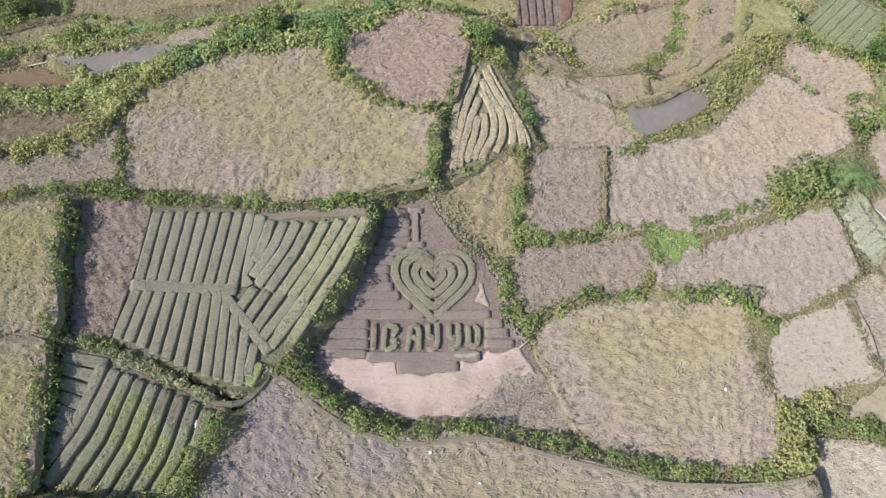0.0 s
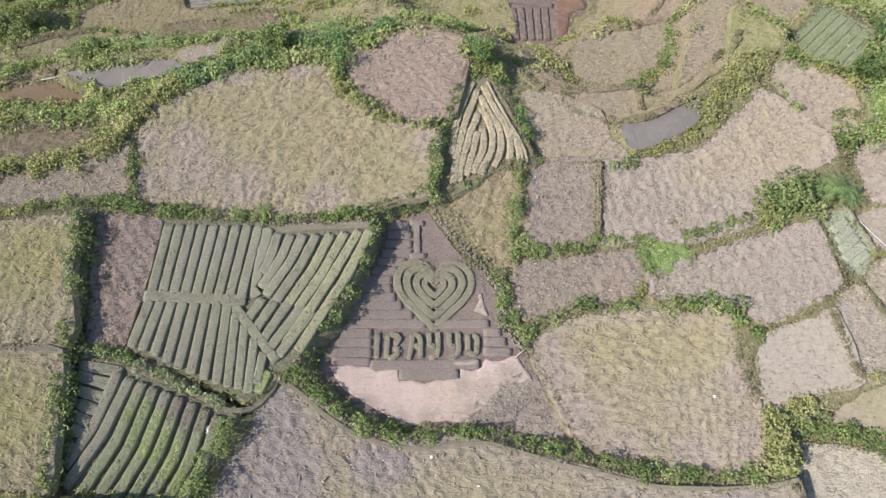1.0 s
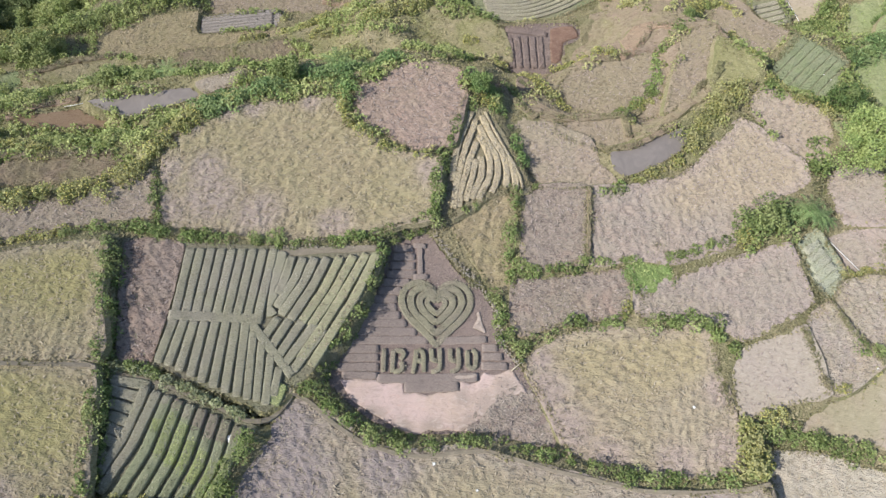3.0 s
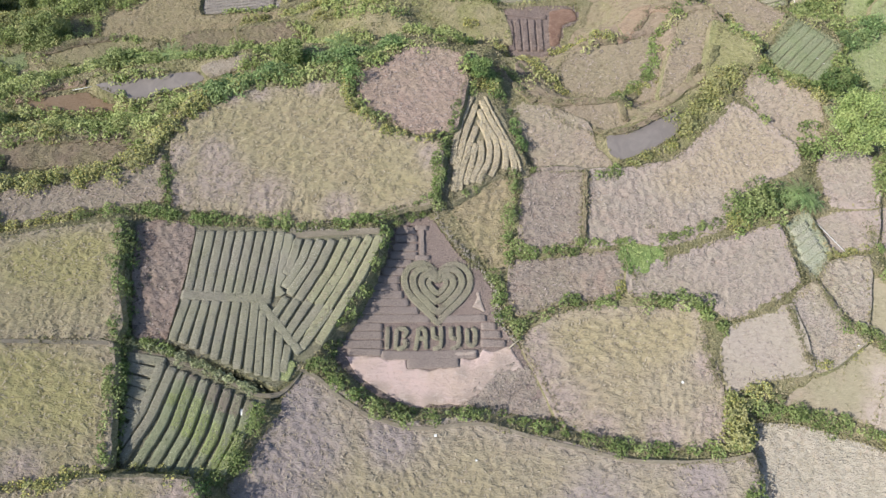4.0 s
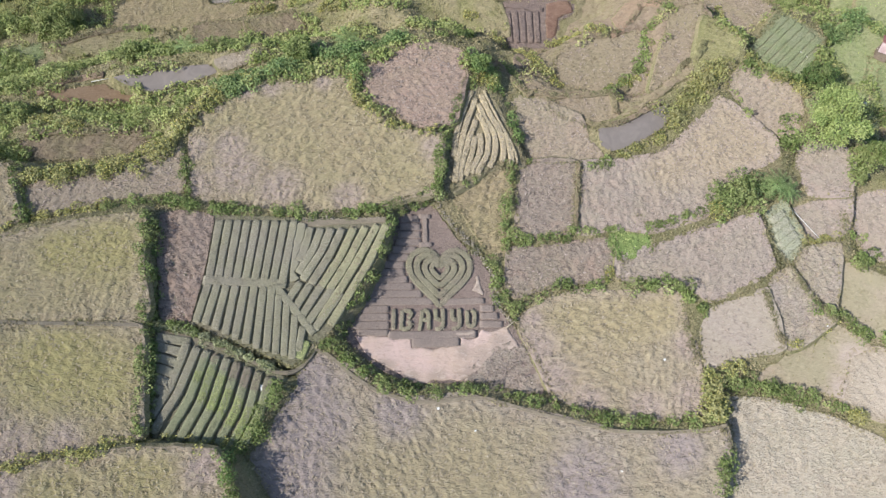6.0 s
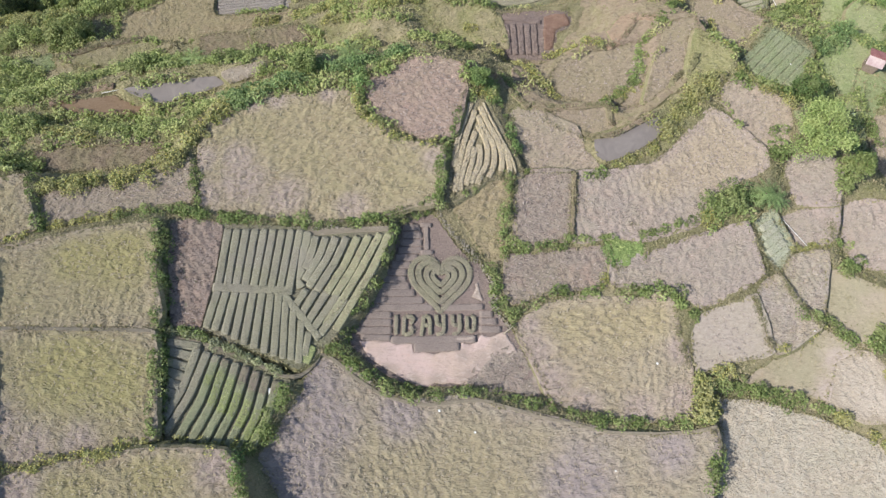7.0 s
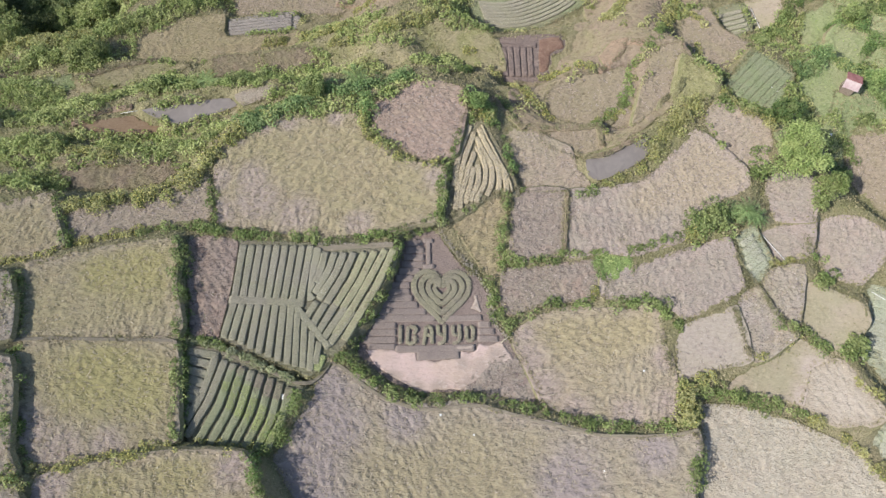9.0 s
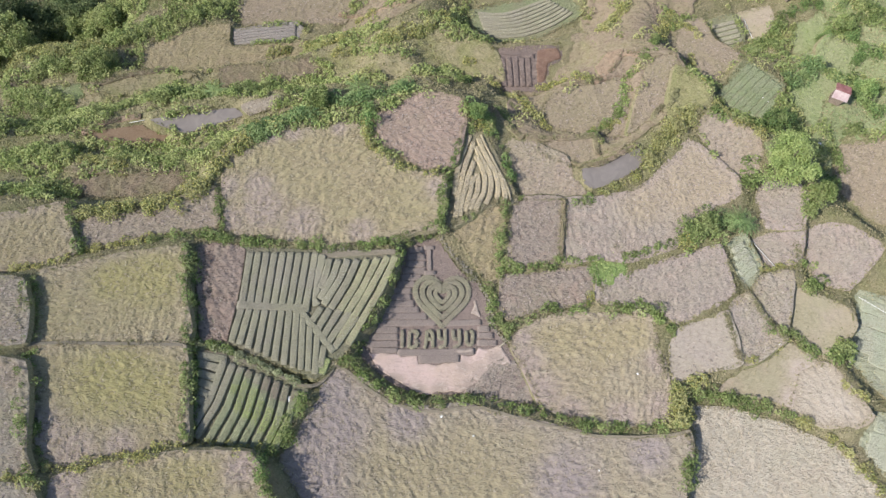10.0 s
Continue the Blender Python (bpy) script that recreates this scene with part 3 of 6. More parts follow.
plot_of("long_paddy", "pink", 2.15, -0.003, 0.002, (18.4, 14.6), (23.4, 15.0), (29.5, 16.5), (34.2, 20.6), (38.1, 24.5), (41.3, 22.1), (44.3, 18.9), (44.6, 16.2), (40.6, 13.9), (37.4, 11.7), (34.9, 8.2), (27.6, 5.6), (22.7, 6.0), (17.65, 5.6))
plot_of("narrow_paddy", "pinkdark", 2.25, 0.001, -0.001, (10.7, 14.6), (17.9, 14.8), (16.9, 5.9), (13.8, 5.3), (10.1, 4.9), (10.1, 9.2))
plot_of("notch_paddy", "warm", 1.34, -0.0, -0.004, (10.2, 25.1), (13.1, 25.1), (19.0, 22.2), (19.7, 19.3), (21.4, 16.1), (15.2, 15.4), (12.2, 16.1), (10.9, 20.3))
plot_of("pond", "water", 1.83, 0.0, 0.0, (21.4, 20.0), (24.4, 20.5), (28.0, 22.4), (30.7, 23.6), (31.0, 21.9), (29.5, 20.0), (26.3, 18.2), (22.8, 16.8), (21.7, 17.7))
plot_of("far_east_paddy", "warm", 1.52, -0.01, 0.005, (40.0, 26.9), (42.6, 29.9), (45.9, 28.4), (49.1, 26.0), (49.1, 22.6), (47.4, 18.5), (44.7, 19.5), (41.8, 22.6))
plot_of("shelf_paddy", "pink", 0.4, 0.0, 0.0, (49.0, 17.9), (53.7, 18.4), (55.8, 16.5), (54.0, 11.4), (49.1, 11.4), (48.1, 15.1))
plot_of("green_shelf", "palegreen", 1.04, -0.002, -0.0, (42.5, 7.9), (44.7, 9.6), (46.5, 4.8), (44.1, 1.8), (43.1, 4.2))
plot_of("step_paddy", "pink", 0.2, 0.0, 0.0, (46.5, 9.4), (54.2, 11.0), (52.7, 6.2), (47.8, 5.3))
plot_of("mauve_step", "grey", 1.0, 0.0, 0.0, (46.2, 3.2), (50.9, 3.7), (49.4, -2.5), (48.4, -4.8), (45.0, 0.8))
plot_of("wedge_step", "grey", 1.5, 0.0, 0.0, (40.9, -1.8), (44.0, 0.5), (46.6, -4.4), (48.0, -5.8), (44.6, -8.2), (41.9, -9.0))
plot_of("mauve_square", "mauve", 1.9, 0.0, 0.0, (33.4, -4.8), (40.1, -2.4), (41.1, -9.0), (36.3, -10.2), (31.9, -11.2), (31.8, -6.8))
plot_of("ochre_paddy", "ochre", 0.2, 0.0, 0.0, (51.1, 1.4), (54.1, 0.8), (58.6, -1.5), (59.2, -3.6), (57.6, -5.6), (55.1, -8.8), (53.2, -7.2), (50.2, -4.8))
plot_of("east_shelf", "pink", -1.0, 0.0, 0.0, (56.0, 11.5), (62.0, 11.9), (66.4, 8.3), (60.0, 2.2), (55.8, 3.0), (54.8, 6.5))
plot_of("pale_terrace_a", "palegreen", -1.95, 0.015, -0.015, (62.5, 1.6), (74.6, -2.8), (71.5, -14.9), (63.1, -13.3), (59.1, -8.5), (59.5, -5.6), (61.5, -2.7))
plot_of("pale_terrace_b", "palegreen", -0.85, 0.015, -0.011, (59.9, -16.1), (70.0, -18.0), (67.8, -26.8), (60.4, -24.2), (57.3, -19.8))
plot_of("bare_patch", "bare", 0.35, 0.0, 0.0, (50.1, -9.8), (54.5, -9.6), (58.7, -16.2), (56.0, -17.7), (51.5, -17.3), (48.1, -15.2))
plot_of("weedy_patch", "ochre", 0.37, 0.0, 0.0, (43.8, -8.8), (48.9, -6.6), (52.5, -8.9), (49.6, -10.0), (47.8, -14.6), (43.9, -13.5), (38.5, -12.7))
plot_of("southeast_paddy", "pale", 0.31, -0.06, -0.007, (34.3, -15.5), (39.2, -15.5), (46.1, -17.4), (53.5, -20.7), (57.4, -24.7), (60.4, -32.3), (31.0, -31.9), (34.3, -20.9))
plot_of("terrace_a", "pinktan", -1.08, 0.016, -0.034, (18.9, 34.9), (24.1, 36.5), (29.8, 37.6), (30.7, 33.5), (28.6, 27.2), (24.3, 27.8), (18.1, 28.8), (16.9, 32.0))
plot_of("terrace_b", "pinktan", 0.45, -0.009, -0.025, (34.4, 39.8), (38.3, 41.2), (38.0, 36.8), (35.1, 31.5), (29.3, 26.4), (31.0, 31.0))
plot_of("tilled_plot", "tilled", -6.2, 0.0, 0.0, (9.8, 46.5), (20.5, 47.4), (21.4, 45.0), (18.8, 43.8), (18.0, 38.8), (11.2, 38.4))
plot_of("far_bed_plot", "bedgreen", -11.28, -0.031, -0.018, (6.3, 58.8), (24.0, 63.0), (26.4, 58.7), (19.1, 53.8), (10.6, 51.9), (7.0, 55.0))
plot_of("terrace_c", "weedy", -5.9, 0.0, 0.0, (-0.9, 47.4), (5.1, 49.3), (9.6, 46.3), (10.6, 40.8), (4.9, 41.9), (0.1, 43.9))
plot_of("grey_plot", "greybed", -17.2, 0.0, 0.0, (-40.9, 58.7), (-28.4, 60.5), (-27.5, 57.2), (-40.5, 55.6))
plot_of("terrace_d", "tandark", -16.03, 0.014, -0.099, (-57.2, 54.0), (-49.7, 58.3), (-41.7, 59.7), (-40.5, 54.0), (-27.0, 55.5), (-26.9, 51.4), (-34.4, 50.1), (-41.7, 48.8), (-51.4, 48.5), (-57.0, 50.0))
plot_of("terrace_e", "pinktan", -18.4, 0.06, -0.004, (-42.3, 70.9), (-15.9, 72.0), (-19.5, 61.2), (-39.7, 61.8))
plot_of("far_pond", "water", -2.43, 0.0, 0.0, (-47.0, 30.8), (-41.4, 31.6), (-33.6, 33.0), (-32.1, 31.6), (-37.4, 29.7), (-41.4, 28.4))
plot_of("mud_pond", "mud", -4.83, 0.0, 0.0, (-58.8, 29.6), (-49.6, 31.1), (-48.0, 30.1), (-44.6, 29.2), (-45.2, 27.9), (-53.8, 28.1))
plot_of("mud_step", "bare", -0.08, 0.0, 0.0, (-31.3, 32.0), (-26.4, 33.6), (-25.8, 32.8), (-30.1, 30.7))
plot_of("brown_plot_a", "brown", -10.06, 0.013, -0.028, (-39.4, 45.5), (-32.2, 46.0), (-31.5, 42.6), (-38.5, 42.2))
plot_of("brown_plot_b", "brown", -8.55, 0.026, -0.044, (-30.4, 45.2), (-23.2, 46.4), (-21.8, 43.5), (-27.6, 41.7))
plot_of("brown_hollow", "brown", 1.91, 0.036, -0.007, (-55.2, 18.0), (-50.9, 18.9), (-38.1, 19.3), (-40.3, 16.3), (-48.7, 15.8), (-53.8, 15.9))
plot_of("terrace_f", "pinktan", -5.96, 0.0, -0.37, (44.7, 55.8), (48.4, 55.8), (49.0, 49.9), (52.3, 45.7), (50.0, 42.4), (45.6, 38.6), (42.7, 40.3), (41.5, 45.1))
plot_of("shed_plot", "bedgreen", -10.3, 0.0, 0.0, (50.2, 55.7), (55.2, 57.2), (56.0, 52.0), (51.5, 50.1))
plot_of("terrace_g", "ochre", -11.5, 0.0, 0.0, (56.3, 58.1), (62.7, 60.0), (62.6, 55.6), (58.0, 52.4))
plot_of("hill_beds", "bedgreen", -1.48, -0.045, -0.068, (44.7, 34.9), (47.7, 37.6), (51.1, 41.6), (53.3, 40.5), (56.5, 37.0), (53.9, 32.3), (51.7, 30.4), (47.7, 31.4))
plot_of("terrace_h", "drygrass", 1.24, -0.001, -0.008, (38.3, 38.2), (43.2, 34.7), (41.1, 31.1), (36.0, 30.1))
plot_of("far_shelf", "pinktan", -4.39, -0.02, -0.005, (66.2, 26.8), (80.9, 29.3), (77.0, 13.2), (68.1, 14.3), (64.2, 19.9))
plot_of("sweet_plot", "lush", 2.01, 0.0, 0.0, (22.1, 5.6), (24.9, 7.1), (26.7, 5.5), (26.3, 3.1), (23.0, 2.3))
plot_of("lawn_a", "lush2", -11.33, -0.007, -0.022, (66.1, 54.8), (72.3, 58.8), (73.8, 55.5), (69.4, 49.8), (65.7, 49.8))
plot_of("lawn_b", "lush2", -8.39, -0.004, -0.027, (68.9, 49.6), (71.3, 51.5), (75.6, 47.2), (71.5, 42.4), (68.0, 46.2))
plot_of("lawn_c", "lush2", -3.36, -0.023, -0.038, (59.3, 39.3), (63.7, 41.6), (66.9, 38.3), (63.7, 34.9), (61.2, 29.5), (58.4, 34.8))
plot_of("terrace_i", "lush2", -12.79, -0.006, -0.015, (-75.7, 40.5), (-72.1, 42.7), (-66.1, 43.7), (-65.2, 41.5), (-73.3, 38.6))
plot_of("terrace_j", "weedy", -15.88, 0.01, -0.031, (-76.6, 45.8), (-68.9, 50.6), (-63.5, 47.0), (-65.4, 45.8), (-74.2, 44.8))
plot_of("terrace_k", "weedy", -12.05, 0.028, -0.01, (-64.8, 43.3), (-53.7, 46.0), (-44.8, 45.4), (-52.1, 41.6), (-59.3, 41.7))
plot_of("hollow_b", "pinktan", 0.86, 0.001, -0.002, (16.6, 24.8), (23.8, 26.3), (24.4, 22.9), (19.9, 21.4), (15.7, 23.4))
# heights of open slopes between and beyond the plots
HILLS = [(-79, 66, -29), (-70, 62, -26), (-90, 50, -24), (-110, 90, -38), (-60, 22, -1.5), (-53, 31, -7), (-47, 36, -6), (-30, 38, -6), (-17, 45, -8), (1, 34, 1.8), (6, 33.5, 1.3), (2, 37, -1.6), (7, 36.5, -2), (5, 39.5, -4.5), (10, 33, -0.5), (-6, 36.5, 0), (-8, 40, -3.5), (-18, 33, 1.5), (-50, 80, -26), (0, 75, -16), (50, 75, -19), (90, 60, -13), (80, 35, -6), (56, 34, -2), (40, 43, -2), (-100, 10, 4), (0, -60, 9), (90, -40, 2), (-75, 30, -5)]

# turf, scrub and bare ground on the open hillside
SLOPES = []
SLOPES.append(("meadow", "lush2", [(63.3, 47.8), (66.9, 55.2), (72.7, 62), (76.6, 65.9), (94.3, 64.7), (81.9, 30.3), (66.6, 28.1), (61.8, 19.3), (58.6, 18.9), (49.3, 21.5), (52.2, 28), (56.5, 31.2), (61.2, 38.4), (58.9, 41.4)], "green grassy slope with scattered bushes"))
SLOPES.append(("scrub_slope", "weedy", [(-87.6, 44), (-75.8, 45.1), (-66, 46.9), (-50.3, 47.7), (-37.6, 40.9), (-27, 39.7), (-20.6, 38.5), (-10.8, 37), (-1.8, 37.8), (-1.8, 33.7), (-11.2, 29), (-28, 24.6), (-31.5, 19.6), (-36.7, 15), (-50.9, 13), (-57, 15.4), (-71.5, 13.6)], "overgrown scrubby slope of weeds and grass"))
SLOPES.append(("brown_slope", "slope", [(11, 34.4), (17.3, 38.9), (21.5, 45), (24.5, 53), (28.6, 50.2), (39.5, 57.4), (48.7, 62.4), (40.4, 39.4), (35.4, 29.8), (29.6, 24.9), (22.4, 21.2), (15.7, 23.3), (10.5, 27.1)], "bare rosy-brown terraced slope"))
SLOPES.append(("upper_terrace", "slope", [(-20, 65.2), (-14.2, 65.7), (0.1, 62.5), (-4, 56.6), (-9.2, 53.7), (-14.5, 52.9), (-18.8, 57)], "bare rosy terrace high on the slope"))
SLOPES.append(("olive_slope", "weedy", [(-28, 58.9), (-17, 55.7), (-8, 52.2), (2.1, 53.7), (2.9, 44.4), (-0.9, 37.9), (-12.7, 37.5), (-22.2, 46.1)], "weedy olive slope between terraces"))
SLOPES.append(("dry_bank", "slope", [(20.7, 45.2), (27.8, 46), (28.3, 39.7), (21.1, 38.4)], "bank of dry yellow grass"))
SLOPES.append(("striped_slope", "slope", [(27, 59.3), (31, 65.4), (49.1, 68.3), (46.2, 57.9), (35.5, 43.7), (29.1, 43.3), (26.5, 49.1)], "rosy-tan slope of narrow terraces"))
SLOPES.append(("forest_floor", "forestfloor", [(-94.9, 66.3), (-64.6, 73.8), (-52.5, 70.3), (-51.8, 64.7), (-61.7, 62.3), (-63.6, 51.6), (-70.9, 54.1), (-78.5, 50.7), (-87.9, 44.7)], "dark leaf-covered forest floor"))

# ---- ground: one sheet to the horizon ----
fine_x, fine_y = np.arange(-100, 92, 0.8), np.arange(-42, 84, 0.8)
far = np.array([4, 10, 20, 40, 80, 160, 320, 700, 1500, 2600])
gx_line, gy_line = np.concatenate([fine_x[0] - far[::-1], fine_x, fine_x[-1] + far]), np.concatenate([fine_y[0] - far[::-1], fine_y, fine_y[-1] + far])
GX, GY = np.meshgrid(gx_line, gy_line)
GZ = terrain(GX, GY)
near_plot = np.zeros(GX.shape, bool)
for plot_name, plot in PLOTS.items():
    dist, ins = poly_distance(GX, GY, plot[4])
    near_plot |= ins
GZ = np.where(near_plot, GZ - 0.25, GZ)
on_slope = np.zeros(GX.shape, bool)
for _, _, ring, _ in SLOPES:
    dist, ins = poly_distance(GX, GY, ring)
    on_slope |= ins & (dist > 1.2)
GZ = np.where(on_slope & ~near_plot, GZ - 0.75, GZ)
bump_z = np.array([noise.noise((a * 0.6, b * 0.6, 7.0)) * 0.16 + noise.noise((a * 0.15, b * 0.15, 1.0)) * 0.3 for a, b in zip(GX.ravel(), GY.ravel())]).reshape(GX.shape)
GZ = GZ + np.where(near_plot, 0, bump_z)
# a ditch between the long beds and the path above the garden
ditch = np.array([(-30.5, -7.1), (-28.2, -7.3), (-25.9, -8.45), (-24.1, -9.2), (-22.1, -10.0), (-19.0, -11.1), (-17.0, -11.9)])
for p, q in zip(ditch, ditch[1:]):
    along = np.clip(((GX - p[0]) * (q - p)[0] + (GY - p[1]) * (q - p)[1]) / ((q - p) ** 2).sum(), 0, 1)
    GZ = np.where(np.hypot(GX - p[0] - along * (q - p)[0], GY - p[1] - along * (q - p)[1]) < 0.75, np.minimum(GZ, 3.7), GZ)
rows_n, cols_n = GX.shape
ids = np.arange(rows_n * cols_n).reshape(rows_n, cols_n)
quads = np.stack([ids[:-1, :-1], ids[:-1, 1:], ids[1:, 1:], ids[1:, :-1]], -1).reshape(-1, 4)
ground = mesh_object("ground", np.stack([GX, GY, GZ], -1).reshape(-1, 3).tolist(), quads.tolist(), MATS["bank"])
tagged(ground, "terraced hillside of grassy banks between paddies", "ground", kind="structure")

LABELS = {
    "olive": "harvested rice paddy with olive-tan stubble", "olivemix": "harvested paddy with tan and mauve stubble", "tan": "harvested paddy with tan straw stubble",
    "tanmix": "wide harvested paddy with tan and grey stubble", "rosy": "small rounded paddy with rosy stubble", "pinkdark": "harvested paddy with dusky mauve stubble, darkened for hedge shade", "tandark": "wedge-shaped paddy with brown stubble", "pink": "harvested paddy with mauve-grey stubble", "mauve": "small paddy with short pale mauve stubble", "pinktan": "small terrace with rosy-tan stubble", "warm": "harvested paddy with warm mauve-tan stubble",
    "grey": "harvested paddy with grey stubble", "pale": "pale dry harvested paddy", "bare": "bare trampled pale earth patch", "ochre": "terrace with short olive and rosy-brown turf",
    "drygrass": "terrace of dry yellow-brown grass", "weedy": "weedy green and brown terrace", "lush": "small plot of bright green leafy crop", "lush2": "bright green grassy terrace",
    "palegreen": "terrace of pale green young crop", "soil": "dark soil plot with beds shaped as a heart and letters", "bedgrey": "vegetable plot with long raised beds",
    "bedgreen": "terrace with rows of green raised beds", "strawbed": "wedge-shaped plot of curved straw-covered ridges", "tilled": "freshly tilled dark brown plot",
    "greybed": "small plot of grey raised beds", "brown": "brown fallow terrace", "mud": "brown muddy flooded terrace", "water": "still grey-brown flooded paddy",
}
# trodden and washed-out places in the stubble: (x, y, reach); south_paddy's west spots also paint hedge shade
WORN_AND_SHADED = {"upper_paddy": [(-31.1, 15.9, 1.8), (-30.2, 10.7, 2.1), (-29.3, 22.3, 1.3), (-25.2, 24.1, 1.1), (-21.9, 24.5, 1.1), (-15.2, 25.3, 1.0), (-0.5, 15.9, 1.6), (-11.3, 9.0, 1.8), (-25.5, 12.6, 3.0), (-20.0, 10.4, 2.4), (-26.5, 16.0, 2.0)], "southwest_paddy": [(-49.7, -18.6, 2.9), (-45.5, -20.7, 2.9), (-40.1, -20.0, 2.0)], "east_paddy": [(11.5, -9.0, 2.3), (13.2, -12.8, 2.6), (17.3, -15.8, 2.0), (24.0, -16.5, 2.0), (29.5, -15.1, 2.0), (29.7, -9.0, 1.5), (11.2, -5.8, 1.3)], "south_paddy": [(-15.0, -13.7, 3.6), (-16.5, -19.0, 3.2), (-15.5, -27.0, 3.5), (-13.3, -18.0, 3.6), (-4.6, -16.6, 2.7), (-16.0, -22.8, 4.0), (15.7, -24.3, 4.0), (27.0, -20.9, 2.4)], "weedy_patch": [(50.3, -10.2, 1.7), (48.6, -14.2, 1.5)], "lower_paddy": [(-45.8, -24.6, 2.4), (-24.3, -22.7, 2.0)], "sand_apron": [(6.0, -11.1, 1.9), (3.7, -12.8, 1.5), (-0.2, -12.8, 1.0), (-3.2, -12.9, 1.0), (-6.2, -11.7, 1.0), (2.9, -9.7, 0.8), (7.6, -8.9, 1.3)]}
# greener stretches of the stubble
LUSH = {"weedy_patch": [(47.0, -8.4, 2.2), (43.0, -10.8, 1.8), (45.5, -12.0, 1.5), (50.5, -8.8, 1.2)], "ochre_paddy": [(52.0, -2.5, 2.4), (55.5, -6.5, 1.8), (55.0, 0.0, 1.5)], "west_paddy": [(-38.5, 2.0, 4.0), (-44.0, 1.5, 2.5)], "southwest_paddy": [(-42.0, -11.5, 5.0), (-36.5, -13.5, 3.0)],
        "south_paddy": [(-9.0, -20.5, 3.5), (-4.0, -23.5, 4.5), (3.0, -24.5, 5.5), (10.5, -27.0, 5.0), (-6.0, -28.0, 4.0), (12.0, -21.5, 2.5)], "east_paddy": [(16.5, -5.5, 3.0), (22.5, -5.5, 3.5), (27.0, -5.0, 2.5)], "lower_paddy": [(-31.0, -23.0, 3.0), (-40.0, -25.0, 3.0)], "long_paddy": [(36.0, 17.5, 5.0), (40.5, 17.5, 4.5), (30.0, 14.5, 3.0), (38.0, 22.0, 3.0)], "far_east_paddy": [(46.0, 22.0, 3.0)]}
PLOT = {}
for plot_name, plot in PLOTS.items():
    kind = plot[0]
    zf = (lambda nm: (lambda a, b: plot_height(nm, a, b)))(plot_name)
    wet = kind in ("water", "mud")
    rg = smooth_ring(grown(plot[4], 0.1 if wet or kind in ("soil", "bedgrey") else 0.45))
    PLOT[plot_name] = tagged(land_patch(plot_name, rg, zf, 2.0 if wet else 0.19 if np.array(plot[4])[:, 1].mean() < 26 else 0.28, 0.0 if wet else 0.05 if kind in ("soil", "bedgrey", "bedgreen", "strawbed", "greybed", "tilled") else 0.07 if kind in ("ochre", "mauve") else 0.14 if kind in ("pale", "bare", "pinktan", "weedy", "lush2") else 0.16 if kind in ("pink", "warm", "grey", "rosy", "pinkdark") else 0.22, MATS[kind], worn=WORN_AND_SHADED.get(plot_name, ()), lush=LUSH.get(plot_name, ()), rows=kind == "olivemix", thin_edge=0.75 if kind == "bare" else 0.5 if kind in ("olive", "olivemix", "tan", "tanmix", "pink") else 0.0), LABELS[kind], "pond" if wet else "field", kind="structure")


# turf, scrub and bare slopes draped over the open hillside
def open_slope(a, b):
    z = terrain(a, b)
    for plot in PLOTS.values():
        _, ins = poly_distance(a, b, grown(plot[4], 0.4))
        z = z - np.where(ins, 0.35, 0)
    return z


def stepped_slope(a, b):
    """The open slope cut into low, narrow terraces along its contours."""
    z = open_slope(a, b)
    k = z / 0.6
    f = k - np.floor(k)
    return (np.floor(k) + np.clip((f - 0.7) / 0.3, 0, 1) ** 1.5) * 0.6 + 0.3


for nm, mat, ring, label in SLOPES:
    tagged(land_patch(nm, smooth_ring(ring, 1.5, 0.8), stepped_slope if mat == "slope" else open_slope, 0.45 if mat == "slope" else 0.7, 0.16 if mat == "slope" else 0.3, MATS[mat]), label, "slope", kind="structure")


# ---- hedges and thickets ----
HEDGE_LABEL = {
    "G": "overgrown green hedge on a terrace wall", "Y": "yellow-green flowering shrubs along a terrace bank", "D": "dense dark green thicket on the bank",
    "F": "pale green thicket on the slope", "E": "dusty pale green bushes beside a path", "T": "dense blue-green thicket on the bank", "L": "bright lime-green bush in a hedge",
    "P": "sparse dusty weeds along a plot edge",
}


def hedge(kind, width, height, line, seed):
    """A ragged strip of bushes of uneven height along a line, each a rounded clump of single leaves."""
    rs = np.random.RandomState(seed)
    q = np.array(line, float)
    cum = np.concatenate([[0], np.cumsum(np.hypot(*np.diff(q, axis=0).T))])
    clumps = min(290, int((cum[-1] + width * 0.6) * (max(1.0, width / 1.3) if width > 0.65 else 2.0) * (1.9 if kind != "P" else 1.8)) + 2)
    s = rs.uniform(-0.3 * width, cum[-1] + 0.3 * width, clumps)
    px = np.interp(s, cum, q[:, 0]) + rs.normal(0, width * 0.24, clumps)
    py = np.interp(s, cum, q[:, 1]) + rs.normal(0, width * 0.24, clumps)
    gz = terrain(px, py)
    root = tagged(new("hedge" if kind in "GDFTLE" else "shrubs" if kind == "Y" else "weeds"), HEDGE_LABEL[kind], "hedge" if kind in "GDFTLE" else "shrubs" if kind == "Y" else "weeds", "terrace hedges")
    root.matrix_basis = Matrix.Translation((px[0], py[0], gz[0]))
    blooms = []
    for j, (a, b, z) in enumerate(zip(px, py, gz)):
        big = 0.55 + 0.9 * rs.rand() ** 1.5
        r = (0.40 + 0.17 * min(width, 3)) * big
        h = max(0.2, height * big * (0.75 + 0.5 * noise.noise((a * 0.4, b * 0.4, 2.0))))
        k = int((80 if kind == "P" else 120 if width < 2.1 else 80) * max(0.5, r) ** 1.6)
        th, u = rs.uniform(0, 2 * math.pi, k), rs.uniform(-0.1, 1, k)
